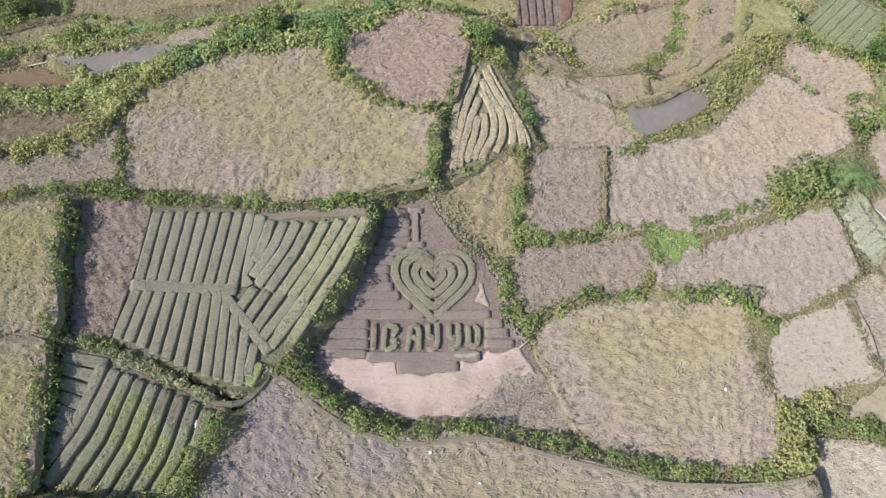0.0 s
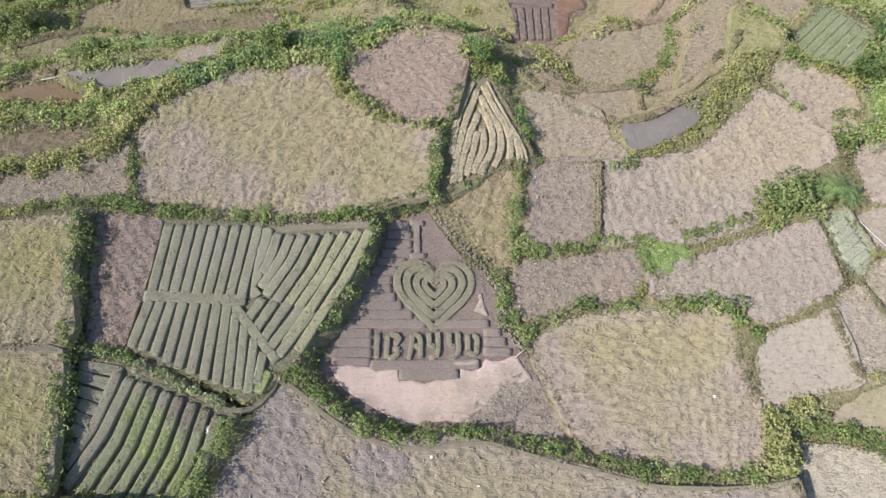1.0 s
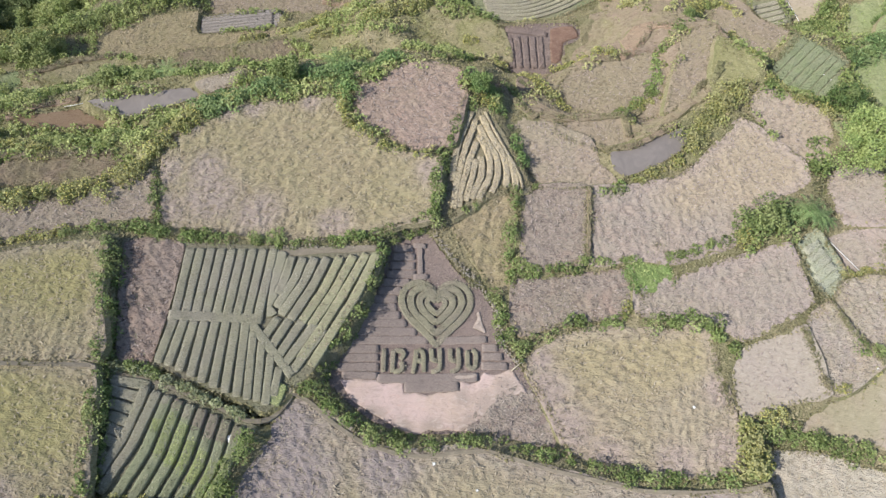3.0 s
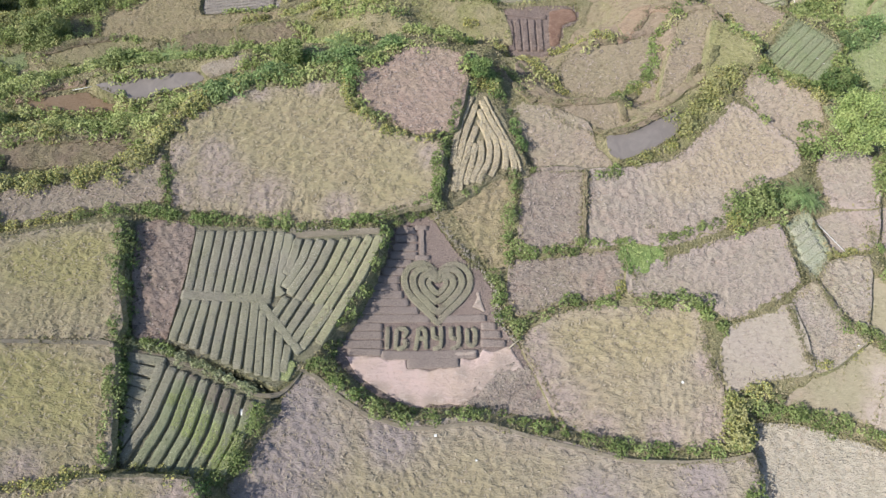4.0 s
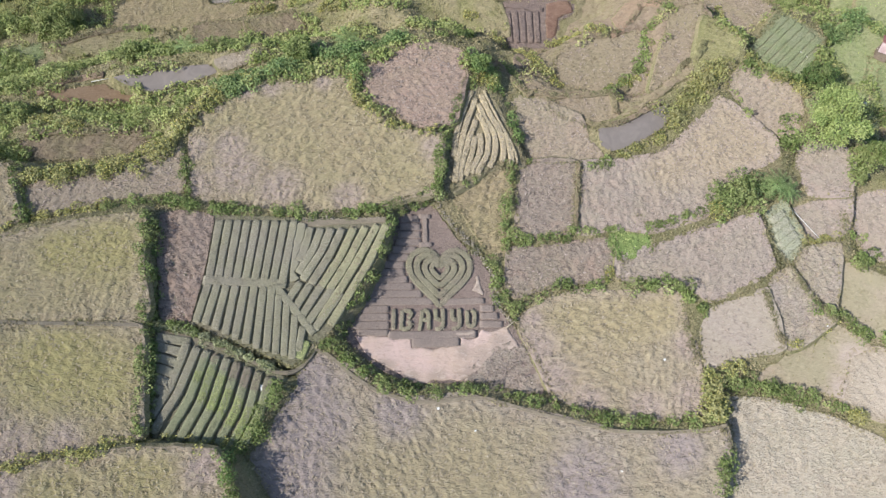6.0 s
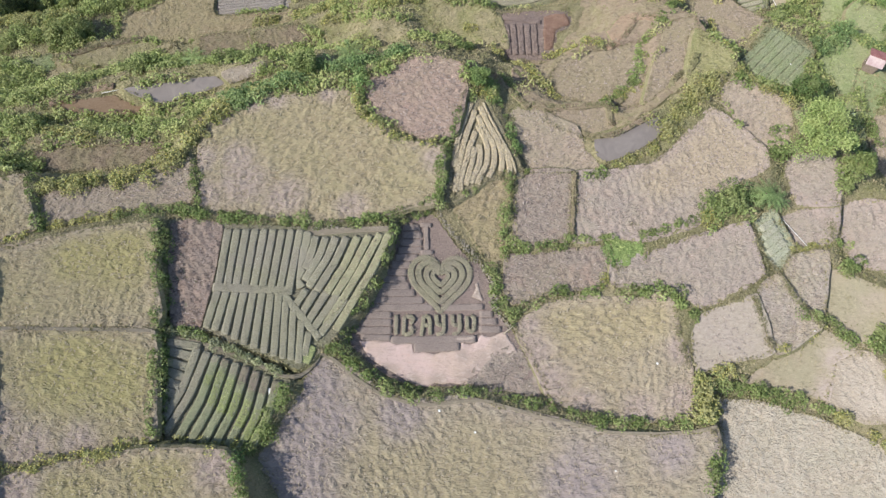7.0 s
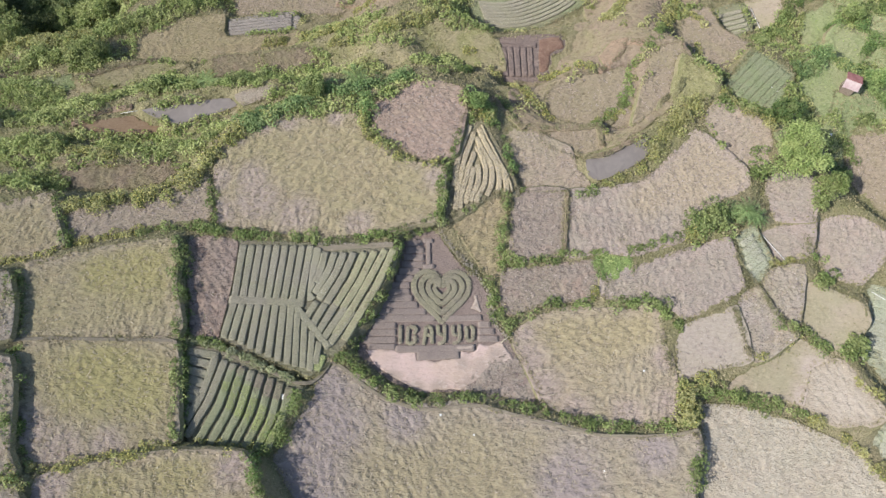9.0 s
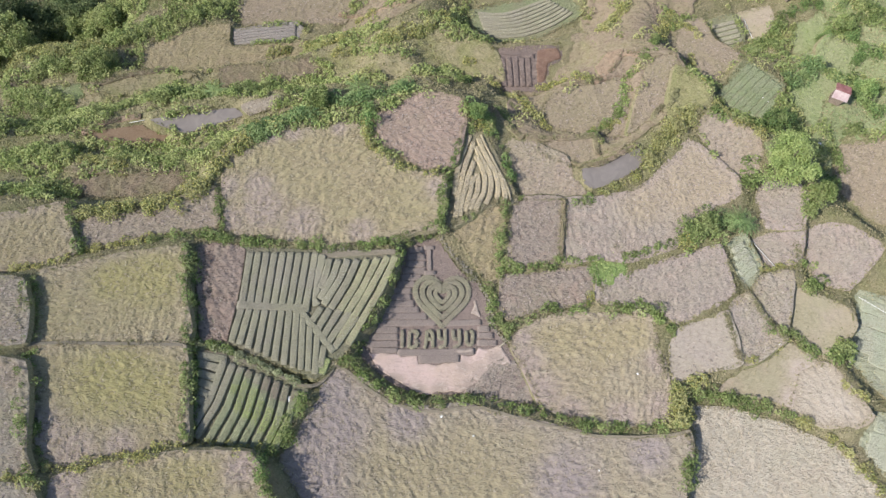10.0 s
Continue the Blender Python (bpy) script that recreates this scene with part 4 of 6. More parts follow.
        rad = np.sqrt(np.clip(1 - u * u * 0.9, 0, 1)) * rs.uniform(0.6, 1.12, k)
        pts = np.stack([a - px[0] + r * rad * np.cos(th), b - py[0] + r * rad * np.sin(th), z - gz[0] + 0.05 + np.clip(u, 0, 1) * h], 1)
        leaf_cloud("bush", pts, 0.10 if kind == "P" else 0.125 if width < 2.1 else 0.165, LEAF[kind], 0.6, seed * 400 + j, root)
        if kind == "Y":
            blooms.append(pts[rs.permutation(k)[:max(1, k // 4)]] + (0, 0, 0.08))
    if blooms:
        tagged(leaf_cloud("blossom", np.concatenate(blooms), 0.10, LEAF["B"], 1.5, seed + 1, root), "small yellow flowers", kind="stuff")
    return root


# each: foliage, width, height, line on the plan, seed
hedge("G", 1.5, 0.9, [(-40.2, 7.4), (-35.7, 8.6), (-30.2, 8.1), (-26.1, 7.2), (-19.8, 6.9), (-14.3, 6.4), (-9.6, 7.0), (-5.7, 7.9), (-1.3, 9.4)], 100)
hedge("Y", 1.2, 0.6, [(-58.4, 2.9), (-51.8, 4.6), (-49.3, 5.7), (-43.4, 7.4), (-40.4, 7.8)], 101)
hedge("G", 1.5, 1.9, [(-34.5, 6.1), (-34.0, 2.6), (-33.5, -0.5), (-33.1, -4.3), (-32.7, -7.1)], 102)
hedge("G", 0.8, 0.8, [(-34.9, 5.9), (-34.5, 2.6), (-34.0, -0.5), (-33.5, -4.3), (-33.1, -7.1)], 212)
hedge("G", 1.3, 0.9, [(-33.0, -7.9), (-33.0, -10.9), (-32.6, -13.8), (-32.5, -16.6), (-32.1, -19.2)], 213)
hedge("G", 0.7, 2.1, [(-32.35, -7.9), (-32.1, -10.9), (-31.85, -13.8), (-31.7, -16.6), (-31.3, -19.2)], 103)
hedge("G", 0.8, 2.0, [(-32.5, -8.4), (-32.2, -11.5), (-32.0, -14.5), (-31.7, -18.9)], 237)
hedge("G", 1.6, 1.4, [(-54.6, 1.5), (-53.9, -2.4), (-53.0, -6.6)], 104)
hedge("G", 1.6, 1.5, [(-53.1, -8.2), (-52.3, -12.5), (-51.2, -16.7), (-50.2, -20.7), (-48.8, -23.3), (-47.9, -25.2)], 105)
hedge("Y", 1.4, 0.9, [(-49.0, -22.9), (-44.6, -22.6), (-40.3, -21.3), (-34.9, -20.4), (-30.7, -20.0), (-25.8, -20.4), (-22.2, -20.7)], 106)
hedge("Y", 1.4, 0.9, [(-56.7, -23.3), (-52.7, -23.5), (-48.6, -23.9)], 107)
hedge("G", 1.7, 2.0, [(-17.9, -14.2), (-19.2, -17.3), (-20.5, -19.7), (-21.8, -20.7)], 108)
hedge("D", 1.6, 1.2, [(-22.5, -21.6), (-21.3, -24.0), (-19.8, -27.0), (-18.3, -30.5)], 238)
hedge("G", 1.2, 1.3, [(-23.4, -21.1), (-22.3, -23.4), (-20.8, -26.0), (-19.1, -30.3)], 109)
hedge("E", 0.5, 1.0, [(-32.2, -7.2), (-29.3, -7.6), (-27.6, -8.2), (-24.0, -9.75), (-22.2, -10.55), (-20.2, -11.4), (-18.5, -12.2)], 110)
hedge("G", 1.3, 0.9, [(-5.5, 6.7), (-6.3, 2.9), (-7.6, 0.1), (-9.1, -3.0), (-10.6, -5.7), (-12.3, -8.3), (-13.0, -9.4)], 111)
hedge("G", 1.5, 1.2, [(-12.1, -9.3), (-9.9, -11.1), (-7.6, -13.0), (-4.6, -14.0), (-1.7, -14.6), (2.8, -14.0), (7.3, -14.7), (11.0, -15.7), (14.0, -16.2), (17.0, -16.9), (19.9, -17.7), (24.5, -17.9), (28.2, -17.7), (31.3, -17.3)], 112)
hedge("P", 1.0, 0.55, [(-0.7, 9.3), (0.7, 7.2), (3.1, 4.3), (5.5, 2.2)], 113)
hedge("G", 1.8, 1.2, [(6.4, 1.3), (7.8, -1.1), (7.7, -3.5), (8.9, -5.1)], 114)
hedge("G", 1.4, 1.9, [(9.3, 14.5), (9.0, 10.7), (8.4, 6.3), (8.3, 3.6)], 115)
hedge("G", 1.2, 0.8, [(4.2, 26.1), (3.0, 23.6), (1.9, 20.4), (0.9, 16.4), (0.6, 12.6), (0.0, 9.6)], 116)
hedge("G", 1.0, 0.7, [(0.5, 17.2), (-0.1, 14.5), (-0.1, 12.0), (-0.6, 10.0)], 233)
hedge("P", 1.1, 0.6, [(1.6, 10.6), (4.0, 12.0), (6.2, 13.4), (8.6, 14.3)], 235)
hedge("G", 1.0, 0.7, [(3.2, 11.5), (4.3, 12.3)], 236)
hedge("D", 1.6, 1.2, [(6.4, 27.8), (8.5, 24.2), (9.7, 21.0), (10.4, 17.7)], 117)
hedge("G", 1.3, 1.0, [(9.3, -4.3), (12.5, -3.1), (15.0, -1.5), (17.4, -1.5), (19.7, -1.7)], 118)
hedge("Y", 0.8, 0.7, [(20.6, -1.1), (21.5, 0.6)], 119)
hedge("G", 1.8, 1.2, [(23.0, -1.8), (26.0, -1.4), (27.8, -0.8)], 120)
hedge("G", 2.1, 1.3, [(28.9, -1.6), (30.2, -3.0), (32.0, -4.6)], 121)
hedge("P", 0.7, 0.5, [(29.6, -5.9), (30.4, -9.8), (31.0, -12.9)], 122)
hedge("Y", 3.0, 1.7, [(31.4, -12.9), (32.4, -15.1), (31.4, -17.9)], 123)
hedge("G", 1.8, 1.3, [(33.1, -12.9), (36.8, -13.5), (40.6, -14.7), (44.5, -15.4), (47.8, -16.2)], 124)
hedge("Y", 1.7, 1.2, [(33.9, -11.8), (36.4, -10.9)], 125)
hedge("Y", 1.2, 0.8, [(48.3, -16.4), (51.1, -18.0), (54.1, -20.2), (56.7, -23.1), (58.9, -25.6)], 126)
hedge("P", 0.7, 0.5, [(32.2, -18.8), (32.6, -20.9)], 127)
hedge("G", 2.0, 1.2, [(31.7, -22.3), (31.4, -25.0)], 128)
hedge("G", 1.5, 1.0, [(10.0, 4.6), (13.7, 4.8), (16.1, 4.7)], 129)
hedge("G", 1.2, 0.8, [(16.6, 5.4), (19.4, 5.5), (22.2, 5.9)], 130)
hedge("G", 0.7, 0.5, [(26.0, 6.0), (31.0, 7.2), (34.4, 8.1)], 131)
hedge("Y", 2.0, 1.2, [(34.9, 7.9), (35.9, 8.6)], 132)
hedge("G", 4.2, 2.3, [(36.4, 9.2), (38.2, 10.4), (40.0, 11.2)], 133)
hedge("T", 2.6, 1.8, [(41.2, 11.4), (43.0, 11.2)], 234)
hedge("T", 4.1, 1.6, [(-28.4, 24.3), (-23.7, 26.7), (-19.3, 30.3), (-14.0, 31.3), (-8.8, 33.3), (-5.7, 33.5)], 134)
hedge("D", 2.3, 2.4, [(-11.2, 28.9), (-10.8, 25.9)], 135)
hedge("Y", 2.6, 1.3, [(-50.3, 11.7), (-44.8, 12.1), (-38.6, 13.4), (-34.9, 15.6), (-32.1, 19.3), (-29.2, 22.9), (-25.4, 26.2)], 136)
hedge("F", 4.4, 1.5, [(-67.4, 15.9), (-65.0, 16.8), (-59.4, 16.0), (-55.0, 15.8)], 137)
hedge("F", 5.0, 1.4, [(-74.8, 24.9), (-70.2, 23.8), (-64.9, 25.6), (-58.5, 23.9)], 138)
hedge("F", 4.4, 1.6, [(-72.7, 38.1), (-66.2, 37.2), (-57.1, 34.6), (-54.3, 39.4), (-48.0, 38.0)], 139)
hedge("G", 4.6, 2.3, [(-48.0, 37.4), (-43.0, 38.8), (-38.0, 37.9), (-34.0, 38.7), (-29.0, 40.5)], 214)
hedge("L", 3.0, 2.0, [(-40.6, 37.4), (-38.4, 37.0)], 215)
hedge("L", 1.2, 1.0, [(-10.2, 7.15), (-9.2, 7.35)], 216)
hedge("F", 4.6, 1.4, [(-76.2, 30.6), (-73.7, 32.4), (-69.5, 32.9), (-61.3, 30.5)], 140)
hedge("F", 3.2, 1.4, [(-52.5, 24.8), (-44.6, 21.9), (-40.0, 21.5), (-34.0, 23.1), (-31.4, 26.3)], 141)
hedge("Y", 2.6, 1.0, [(-59.7, 25.7), (-52.4, 21.7), (-48.3, 20.2)], 142)
hedge("Y", 1.3, 1.5, [(-11.4, 25.2), (-10.5, 22.4), (-7.5, 20.1), (-4.2, 18.3), (-0.5, 18.2)], 143)
hedge("D", 1.8, 1.0, [(4.1, 30.0), (5.6, 28.7)], 144)
hedge("Y", 1.9, 1.0, [(5.8, 27.4), (6.7, 26.4)], 145)
hedge("Y", 1.6, 0.9, [(8.7, 38.8), (11.6, 37.3), (14.5, 31.1), (17.1, 28.5)], 146)
hedge("G", 1.1, 0.8, [(9.4, 31.4), (10.9, 27.6)], 147)
hedge("Y", 3.0, 1.5, [(30.7, 21.1), (33.7, 24.1), (36.7, 27.1), (39.8, 30.1)], 148)
hedge("Y", 1.1, 0.8, [(23.5, 15.9), (27.0, 17.3), (29.6, 19.1)], 149)
hedge("G", 1.2, 0.6, [(19.6, 14.7), (22.1, 15.1)], 150)
hedge("G", 1.0, 0.6, [(11.0, 15.1), (12.1, 15.2)], 151)
hedge("Y", 1.3, 0.6, [(22.9, 26.8), (27.0, 28.9), (29.9, 30.6)], 153)
hedge("G", 2.2, 1.2, [(42.3, 30.1), (45.8, 29.1), (50.4, 28.9)], 154)
hedge("D", 2.6, 1.4, [(72.2, 42.9), (71.3, 37.4), (73.6, 33.9)], 158)
hedge("D", 2.3, 1.4, [(57.7, 20.4), (62.9, 20.6)], 162)
hedge("G", 2.4, 1.4, [(56.8, 17.1), (55.3, 13.7)], 163)
hedge("G", 1.2, 0.8, [(50.0, 20.2), (52.4, 19.6)], 164)
hedge("G", 2.3, 1.2, [(47.3, 21.8), (46.4, 18.3)], 165)
hedge("P", 1.0, 0.7, [(41.9, 6.6), (42.0, 3.0), (43.8, 1.4)], 166)
hedge("G", 1.6, 1.0, [(46.2, -4.3), (49.8, -5.3), (52.2, -7.5)], 167)
hedge("G", 2.6, 1.5, [(54.9, -9.3), (57.4, -6.5)], 168)
hedge("Y", 1.2, 0.8, [(55.8, -12.0), (58.7, -13.7)], 169)
hedge("Y", 1.1, 0.6, [(46.3, 4.4), (51.3, 5.2)], 170)
hedge("G", 1.2, 0.7, [(53.2, 6.1), (55.4, 5.5)], 171)
hedge("G", 2.1, 1.1, [(53.5, 1.5), (55.6, 3.3)], 172)
hedge("Y", 0.8, 0.4, [(42.0, -9.0), (45.6, -7.8), (48.7, -5.9)], 173)
hedge("Y", 2.8, 0.9, [(-9.9, 48.5), (-5.9, 49.2), (-1.9, 51.2), (1.1, 54.9)], 174)
hedge("Y", 2.7, 1.1, [(-24.8, 53.5), (-19.5, 51.0), (-17.4, 51.2)], 175)
hedge("Y", 1.7, 0.9, [(-19.1, 47.3), (-15.5, 47.8)], 176)
hedge("Y", 1.9, 0.8, [(-16.6, 60.6), (-11.8, 60.3)], 177)
hedge("Y", 2.1, 0.9, [(-32.3, 52.4), (-29.2, 53.3)], 178)
hedge("G", 1.3, 0.9, [(0.1, 49.4), (5.0, 49.4), (9.0, 48.5)], 179)
hedge("Y", 2.5, 1.0, [(27.9, 49.6), (31.8, 54.3), (34.3, 57.8)], 180)
hedge("Y", 1.8, 0.9, [(17.0, 39.4), (21.0, 39.2), (24.6, 37.8)], 181)
hedge("G", 1.3, 0.7, [(-0.0, 35.9), (4.9, 39.4)], 182)
hedge("Y", 1.4, 0.7, [(46.6, 50.7), (44.5, 54.3), (37.6, 49.9)], 183)
hedge("Y", 1.1, 0.6, [(43.5, 45.4), (42.1, 36.1)], 184)
hedge("G", 2.9, 1.3, [(80.5, 56.8), (76.4, 55.5)], 185)
hedge("G", 3.2, 1.2, [(77.5, 61.6), (82.2, 58.4)], 187)
hedge("G", 1.7, 1.0, [(56.4, 30.8), (58.6, 28.0)], 188)
hedge("G", 1.7, 0.9, [(64.6, 25.7), (64.9, 22.7)], 189)
hedge("P", 0.9, 0.5, [(54.0, 10.5), (52.3, 6.5)], 190)
hedge("F", 4.6, 1.7, [(-59.5, 57.2), (-52.8, 59.5), (-47.6, 62.2), (-42.7, 67.1)], 191)
hedge("Y", 5.3, 1.8, [(-85.3, 54.5), (-76.2, 53.9), (-69.3, 54.3), (-64.2, 52.2)], 192)
hedge("F", 2.8, 1.2, [(-76.7, 48.5), (-71.7, 50.2), (-66.3, 49.7)], 193)
hedge("F", 5.8, 2.5, [(-89.2, 60.9), (-86.4, 65.4)], 194)
hedge("F", 3.2, 1.1, [(-78.6, 42.5), (-72.5, 41.2), (-67.1, 39.4)], 195)
hedge("G", 1.2, 0.9, [(8.6, 25.5), (7.8, 27.8), (7.1, 28.6)], 196)
hedge("G", 2.2, 0.9, [(70.2, 29.9), (67.2, 30.3)], 198)
hedge("G", 1.0, 1.0, [(-32.1, 15.7), (-31.6, 12.7), (-31.1, 9.5)], 199)
hedge("G", 1.0, 0.8, [(-52.7, 12.9), (-51.4, 9.4), (-50.1, 6.0)], 200)
hedge("G", 0.6, 0.8, [(-31.6, -7.1), (-29.0, -7.4), (-27.9, -7.9)], 204)
hedge("F", 5.1, 2.0, [(-75.5, 49.1), (-71.6, 50.4), (-67.5, 51.6)], 205)
hedge("F", 4.3, 2.2, [(-64.0, 55.5), (-60.3, 56.4)], 206)
hedge("F", 5.5, 3.0, [(-68.1, 67.5), (-63.2, 67.7)], 207)
hedge("G", 2.4, 1.3, [(53.6, 45.2), (57.3, 49.2), (59.8, 51.4), (62.8, 54.1), (65.5, 57.9)], 217)
hedge("T", 2.6, 1.5, [(58.1, 38.4), (60.8, 39.3), (63.1, 41.4), (66.0, 45.9), (63.8, 46.7)], 218)
hedge("G", 1.8, 1.2, [(59.9, 51.4), (62.5, 51.0), (62.8, 48.4)], 219)
hedge("D", 1.9, 1.3, [(69.1, 50.2), (72.7, 54.2), (74.6, 56.9), (76.5, 60.2)], 220)
hedge("D", 2.4, 1.3, [(75.7, 53.1), (75.4, 49.8), (76.8, 48.1), (78.6, 47.2)], 221)
hedge("T", 1.8, 1.0, [(64.9, 41.7), (66.1, 39.7), (68.7, 39.8)], 222)
hedge("D", 1.7, 1.1, [(70.7, 41.3), (72.6, 43.3), (74.5, 45.6), (76.2, 47.3)], 223)
hedge("D", 2.0, 1.1, [(69.9, 38.0), (71.0, 36.0), (73.0, 34.4), (75.3, 34.4)], 224)
hedge("D", 1.9, 1.2, [(66.5, 58.6), (69.6, 60.2), (72.1, 60.6)], 225)
hedge("P", 0.9, 0.6, [(44.3, 33.8), (47.5, 37.4), (50.6, 40.9), (53.7, 44.8)], 226)
hedge("Y", 1.6, 0.8, [(43.5, 32.4), (44.8, 29.8), (47.5, 28.0), (50.1, 26.6)], 227)
hedge("L", 1.6, 0.6, [(28.9, 31.4), (29.7, 33.9), (30.4, 36.7), (31.2, 38.6)], 228)
hedge("G", 1.5, 0.7, [(31.2, 38.6), (32.9, 40.5), (35.2, 43.1), (38.1, 48.3)], 229)
hedge("Y", 2.0, 0.9, [(38.1, 48.3), (40.9, 53.7), (42.8, 56.8)], 230)
hedge("G", 1.5, 0.5, [(23.4, 26.8), (25.7, 28.7), (27.6, 30.0), (28.9, 31.3)], 231)
hedge("Y", 1.0, 0.5, [(4.0, 44.7), (6.0, 43.9)], 232)
# the next two low strips stand in for dark, shaded furrow lines between plots
hedge("P", 0.35, 0.3, [(18.19, 14.76), (17.71, 9.98), (17.06, 5.7)], 208)
hedge("D", 0.6, 0.5, [(21.57, 4.67), (22.46, 1.85)], 209)
hedge("P", 0.5, 0.35, [(40.18, -2.3), (40.61, -5.91), (41.39, -9.02)], 210)
hedge("P", 0.5, 0.35, [(44.02, 0.67), (45.49, -2.3), (47.98, -5.69)], 211)


# ---- raised beds, ridges and lettering on the plots ----
def level_of(nm):
    return lambda a, b: plot_height(nm, a, b)


def bed(plot_name, line, width, height, mat, label="", name="bed"):
    ob = ribbon(name, line, width, height, MATS[mat], PLOT[plot_name], level_of(plot_name), rough=0.06)
    if label:
        ob["label"] = label
    if mat in BED_LEAVES:
        leaf, dens, size, up = BED_LEAVES[mat]
        q = np.array(line, float)
        cum = np.concatenate([[0], np.cumsum(np.hypot(*np.diff(q, axis=0).T))])
        r = np.random.RandomState(int(abs(line[0][0] * 131 + line[0][1] * 17)) + 3)
        n = int(cum[-1] * width * dens)
        s = r.uniform(0, cum[-1], n)
        d = np.gradient(q, axis=0)
        side = r.uniform(-0.5, 0.5, n) * width
        tx, ty = np.interp(s, cum, d[:, 0]), np.interp(s, cum, d[:, 1])
        ln = np.hypot(tx, ty) + 1e-9
        px, py = np.interp(s, cum, q[:, 0]) - ty / ln * side, np.interp(s, cum, q[:, 1]) + tx / ln * side
        z = plot_height(plot_name, px, py) + 0.07 + height * (1 - 0.5 * (np.abs(side) / width * 2) ** 4) + r.uniform(-0.02, 0.07, n)
        tagged(leaf_cloud("leaves", np.stack([px, py, z], 1), size, LEAF[leaf], up, n, ob), "low leafy plants", kind="stuff")
    return ob


BED_LEAVES = {"bedtop": ("VB", 34, 0.075, 1.2), "bedlime": ("VL", 34, 0.10, 1.1), "bedcrop": ("VC", 34, 0.09, 1.1), "bedmoss": ("VM", 30, 0.07, 1.0), "bedred": ("VR", 30, 0.09, 1.1), "bedpale": ("S", 24, 0.10, 0.8), "strawtop": ("SL", 26, 0.12, 1.0)}


def between(a, b, s):
    return (a[0] + (b[0] - a[0]) * s, a[1] + (b[1] - a[1]) * s)


# long vegetable beds, in two blocks and a fan
up_a, up_b, low_a, low_b = [(-27.11, 5.28), (-17, 5.1), (-27.52, -1.24), (-17.83, -2.04)]
for i in range(9):
    s = (i + 0.5) / 9
    bed("bed_plot", [between(between(up_a, up_b, s), between(low_a, low_b, s), -0.08), between(between(up_a, up_b, s), between(low_a, low_b, s), 1.03)], 0.93, 0.40, "bedtop")
bed("bed_plot", [(-27.7, -1.72), (-17.9, -2.24)], 1.1, 0.37, "bedtop", "grassy cross path level with the beds", "cross_path")
bed("bed_plot", [(-19.6, -2.0), (-14.33, -8.1)], 0.9, 0.36, "bedtop", "diagonal grassy ridge", "ridge")
for i, (top, foot) in enumerate(zip([(-27.04, -2.33), (-25.96, -2.41), (-24.89, -2.49), (-23.82, -2.5), (-22.68, -2.58), (-21.6, -2.66), (-20.54, -2.66), (-19.54, -2.74), (-18.66, -3.44), (-17.68, -4.6), (-16.62, -5.9), (-15.64, -7.27)],
                     [(-27.91, -6.63), (-26.84, -6.94), (-25.67, -7.47), (-24.42, -8), (-23.26, -8.6), (-22.03, -9.05), (-20.8, -9.57), (-19.59, -9.94), (-18.53, -10.24), (-17.55, -10.46), (-16.64, -10.83), (-15.94, -10.1)])):
    bed("bed_plot", [between(top, foot, -0.04) if i < 8 else between(top, foot, 0.0), between(top, foot, 1.03)], 0.92 if i < 8 else 0.84, 0.40, "bedtop")
for i, line in enumerate([[(-15.5, 4.85), (-15.99, 2.25), (-16.59, 0.49)], [(-14.24, 4.69), (-14.91, 2.25), (-16.59, -0.94)], [(-12.99, 4.69), (-13.96, 1.84), (-16.01, -1.73)], [(-11.66, 4.68), (-12.93, 1.44), (-14.99, -2.28)], [(-10.25, 4.77), (-11.76, 1.04), (-13.83, -2.59)], [(-8.84, 4.93), (-10.74, 0.64), (-12.82, -2.98)], [(-7.44, 5.17), (-9.73, 0.48), (-11.46, -2.75), (-13.73, -6.51)], [(-6.34, 5.17), (-8.41, 0.24), (-10.23, -2.99), (-12.5, -7.12)]]):
    bed("bed_plot", line, 0.96, 0.36, "bedtop" if i < 4 else "bedpale")
for line in [[(-16.51, -2.43), (-17.55, -4.21)], [(-15.35, -2.75), (-16.73, -5.29)], [(-14.12, -3.06), (-15.99, -6.36)], [(-12.88, -3.45), (-15.28, -7.12)], [(-11.94, -4.07), (-14.35, -7.72)]]:
    bed("bed_plot", [between(line[0], line[1], -0.22), between(line[0], line[1], 0.97)], 0.92, 0.33, "bedtop")
wedge = land_patch("grassy_wedge", smooth_ring([(-17.05, 5.3), (-15.98, 5.2), (-16.42, 2.4), (-16.95, 0.8), (-16.45, 0.4), (-17.0, -0.8), (-16.4, -1.6), (-17.5, -2.0), (-17.45, 1.5)], 0.5, 0.08), lambda a, b: plot_height("bed_plot", a, b) + 0.31, 0.2, 0.07, MATS["bedtop"], PLOT["bed_plot"], 0.39)
wedge["label"] = "unplanted grassy wedge between the beds"
bed("bed_plot", [(-15.2, -8.9), (-16.0, -10.9)], 1.3, 0.30, "bedlime", "weedy corner of the plot", "bed")
stub_w = land_patch("stubble_strip", smooth_ring([(-33.82, 6.52), (-27.28, 6.27), (-28.59, -6.63), (-32.2, -6.47)]), lambda a, b: plot_height("bed_plot", a, b) + 0.15, 0.19, 0.26, MATS["strip"], PLOT["bed_plot"], 0.2)
stub_w["label"] = "strip of mauve stubble"

# the heart plot: rows of soil beds, a heart of grassy ridges and letters
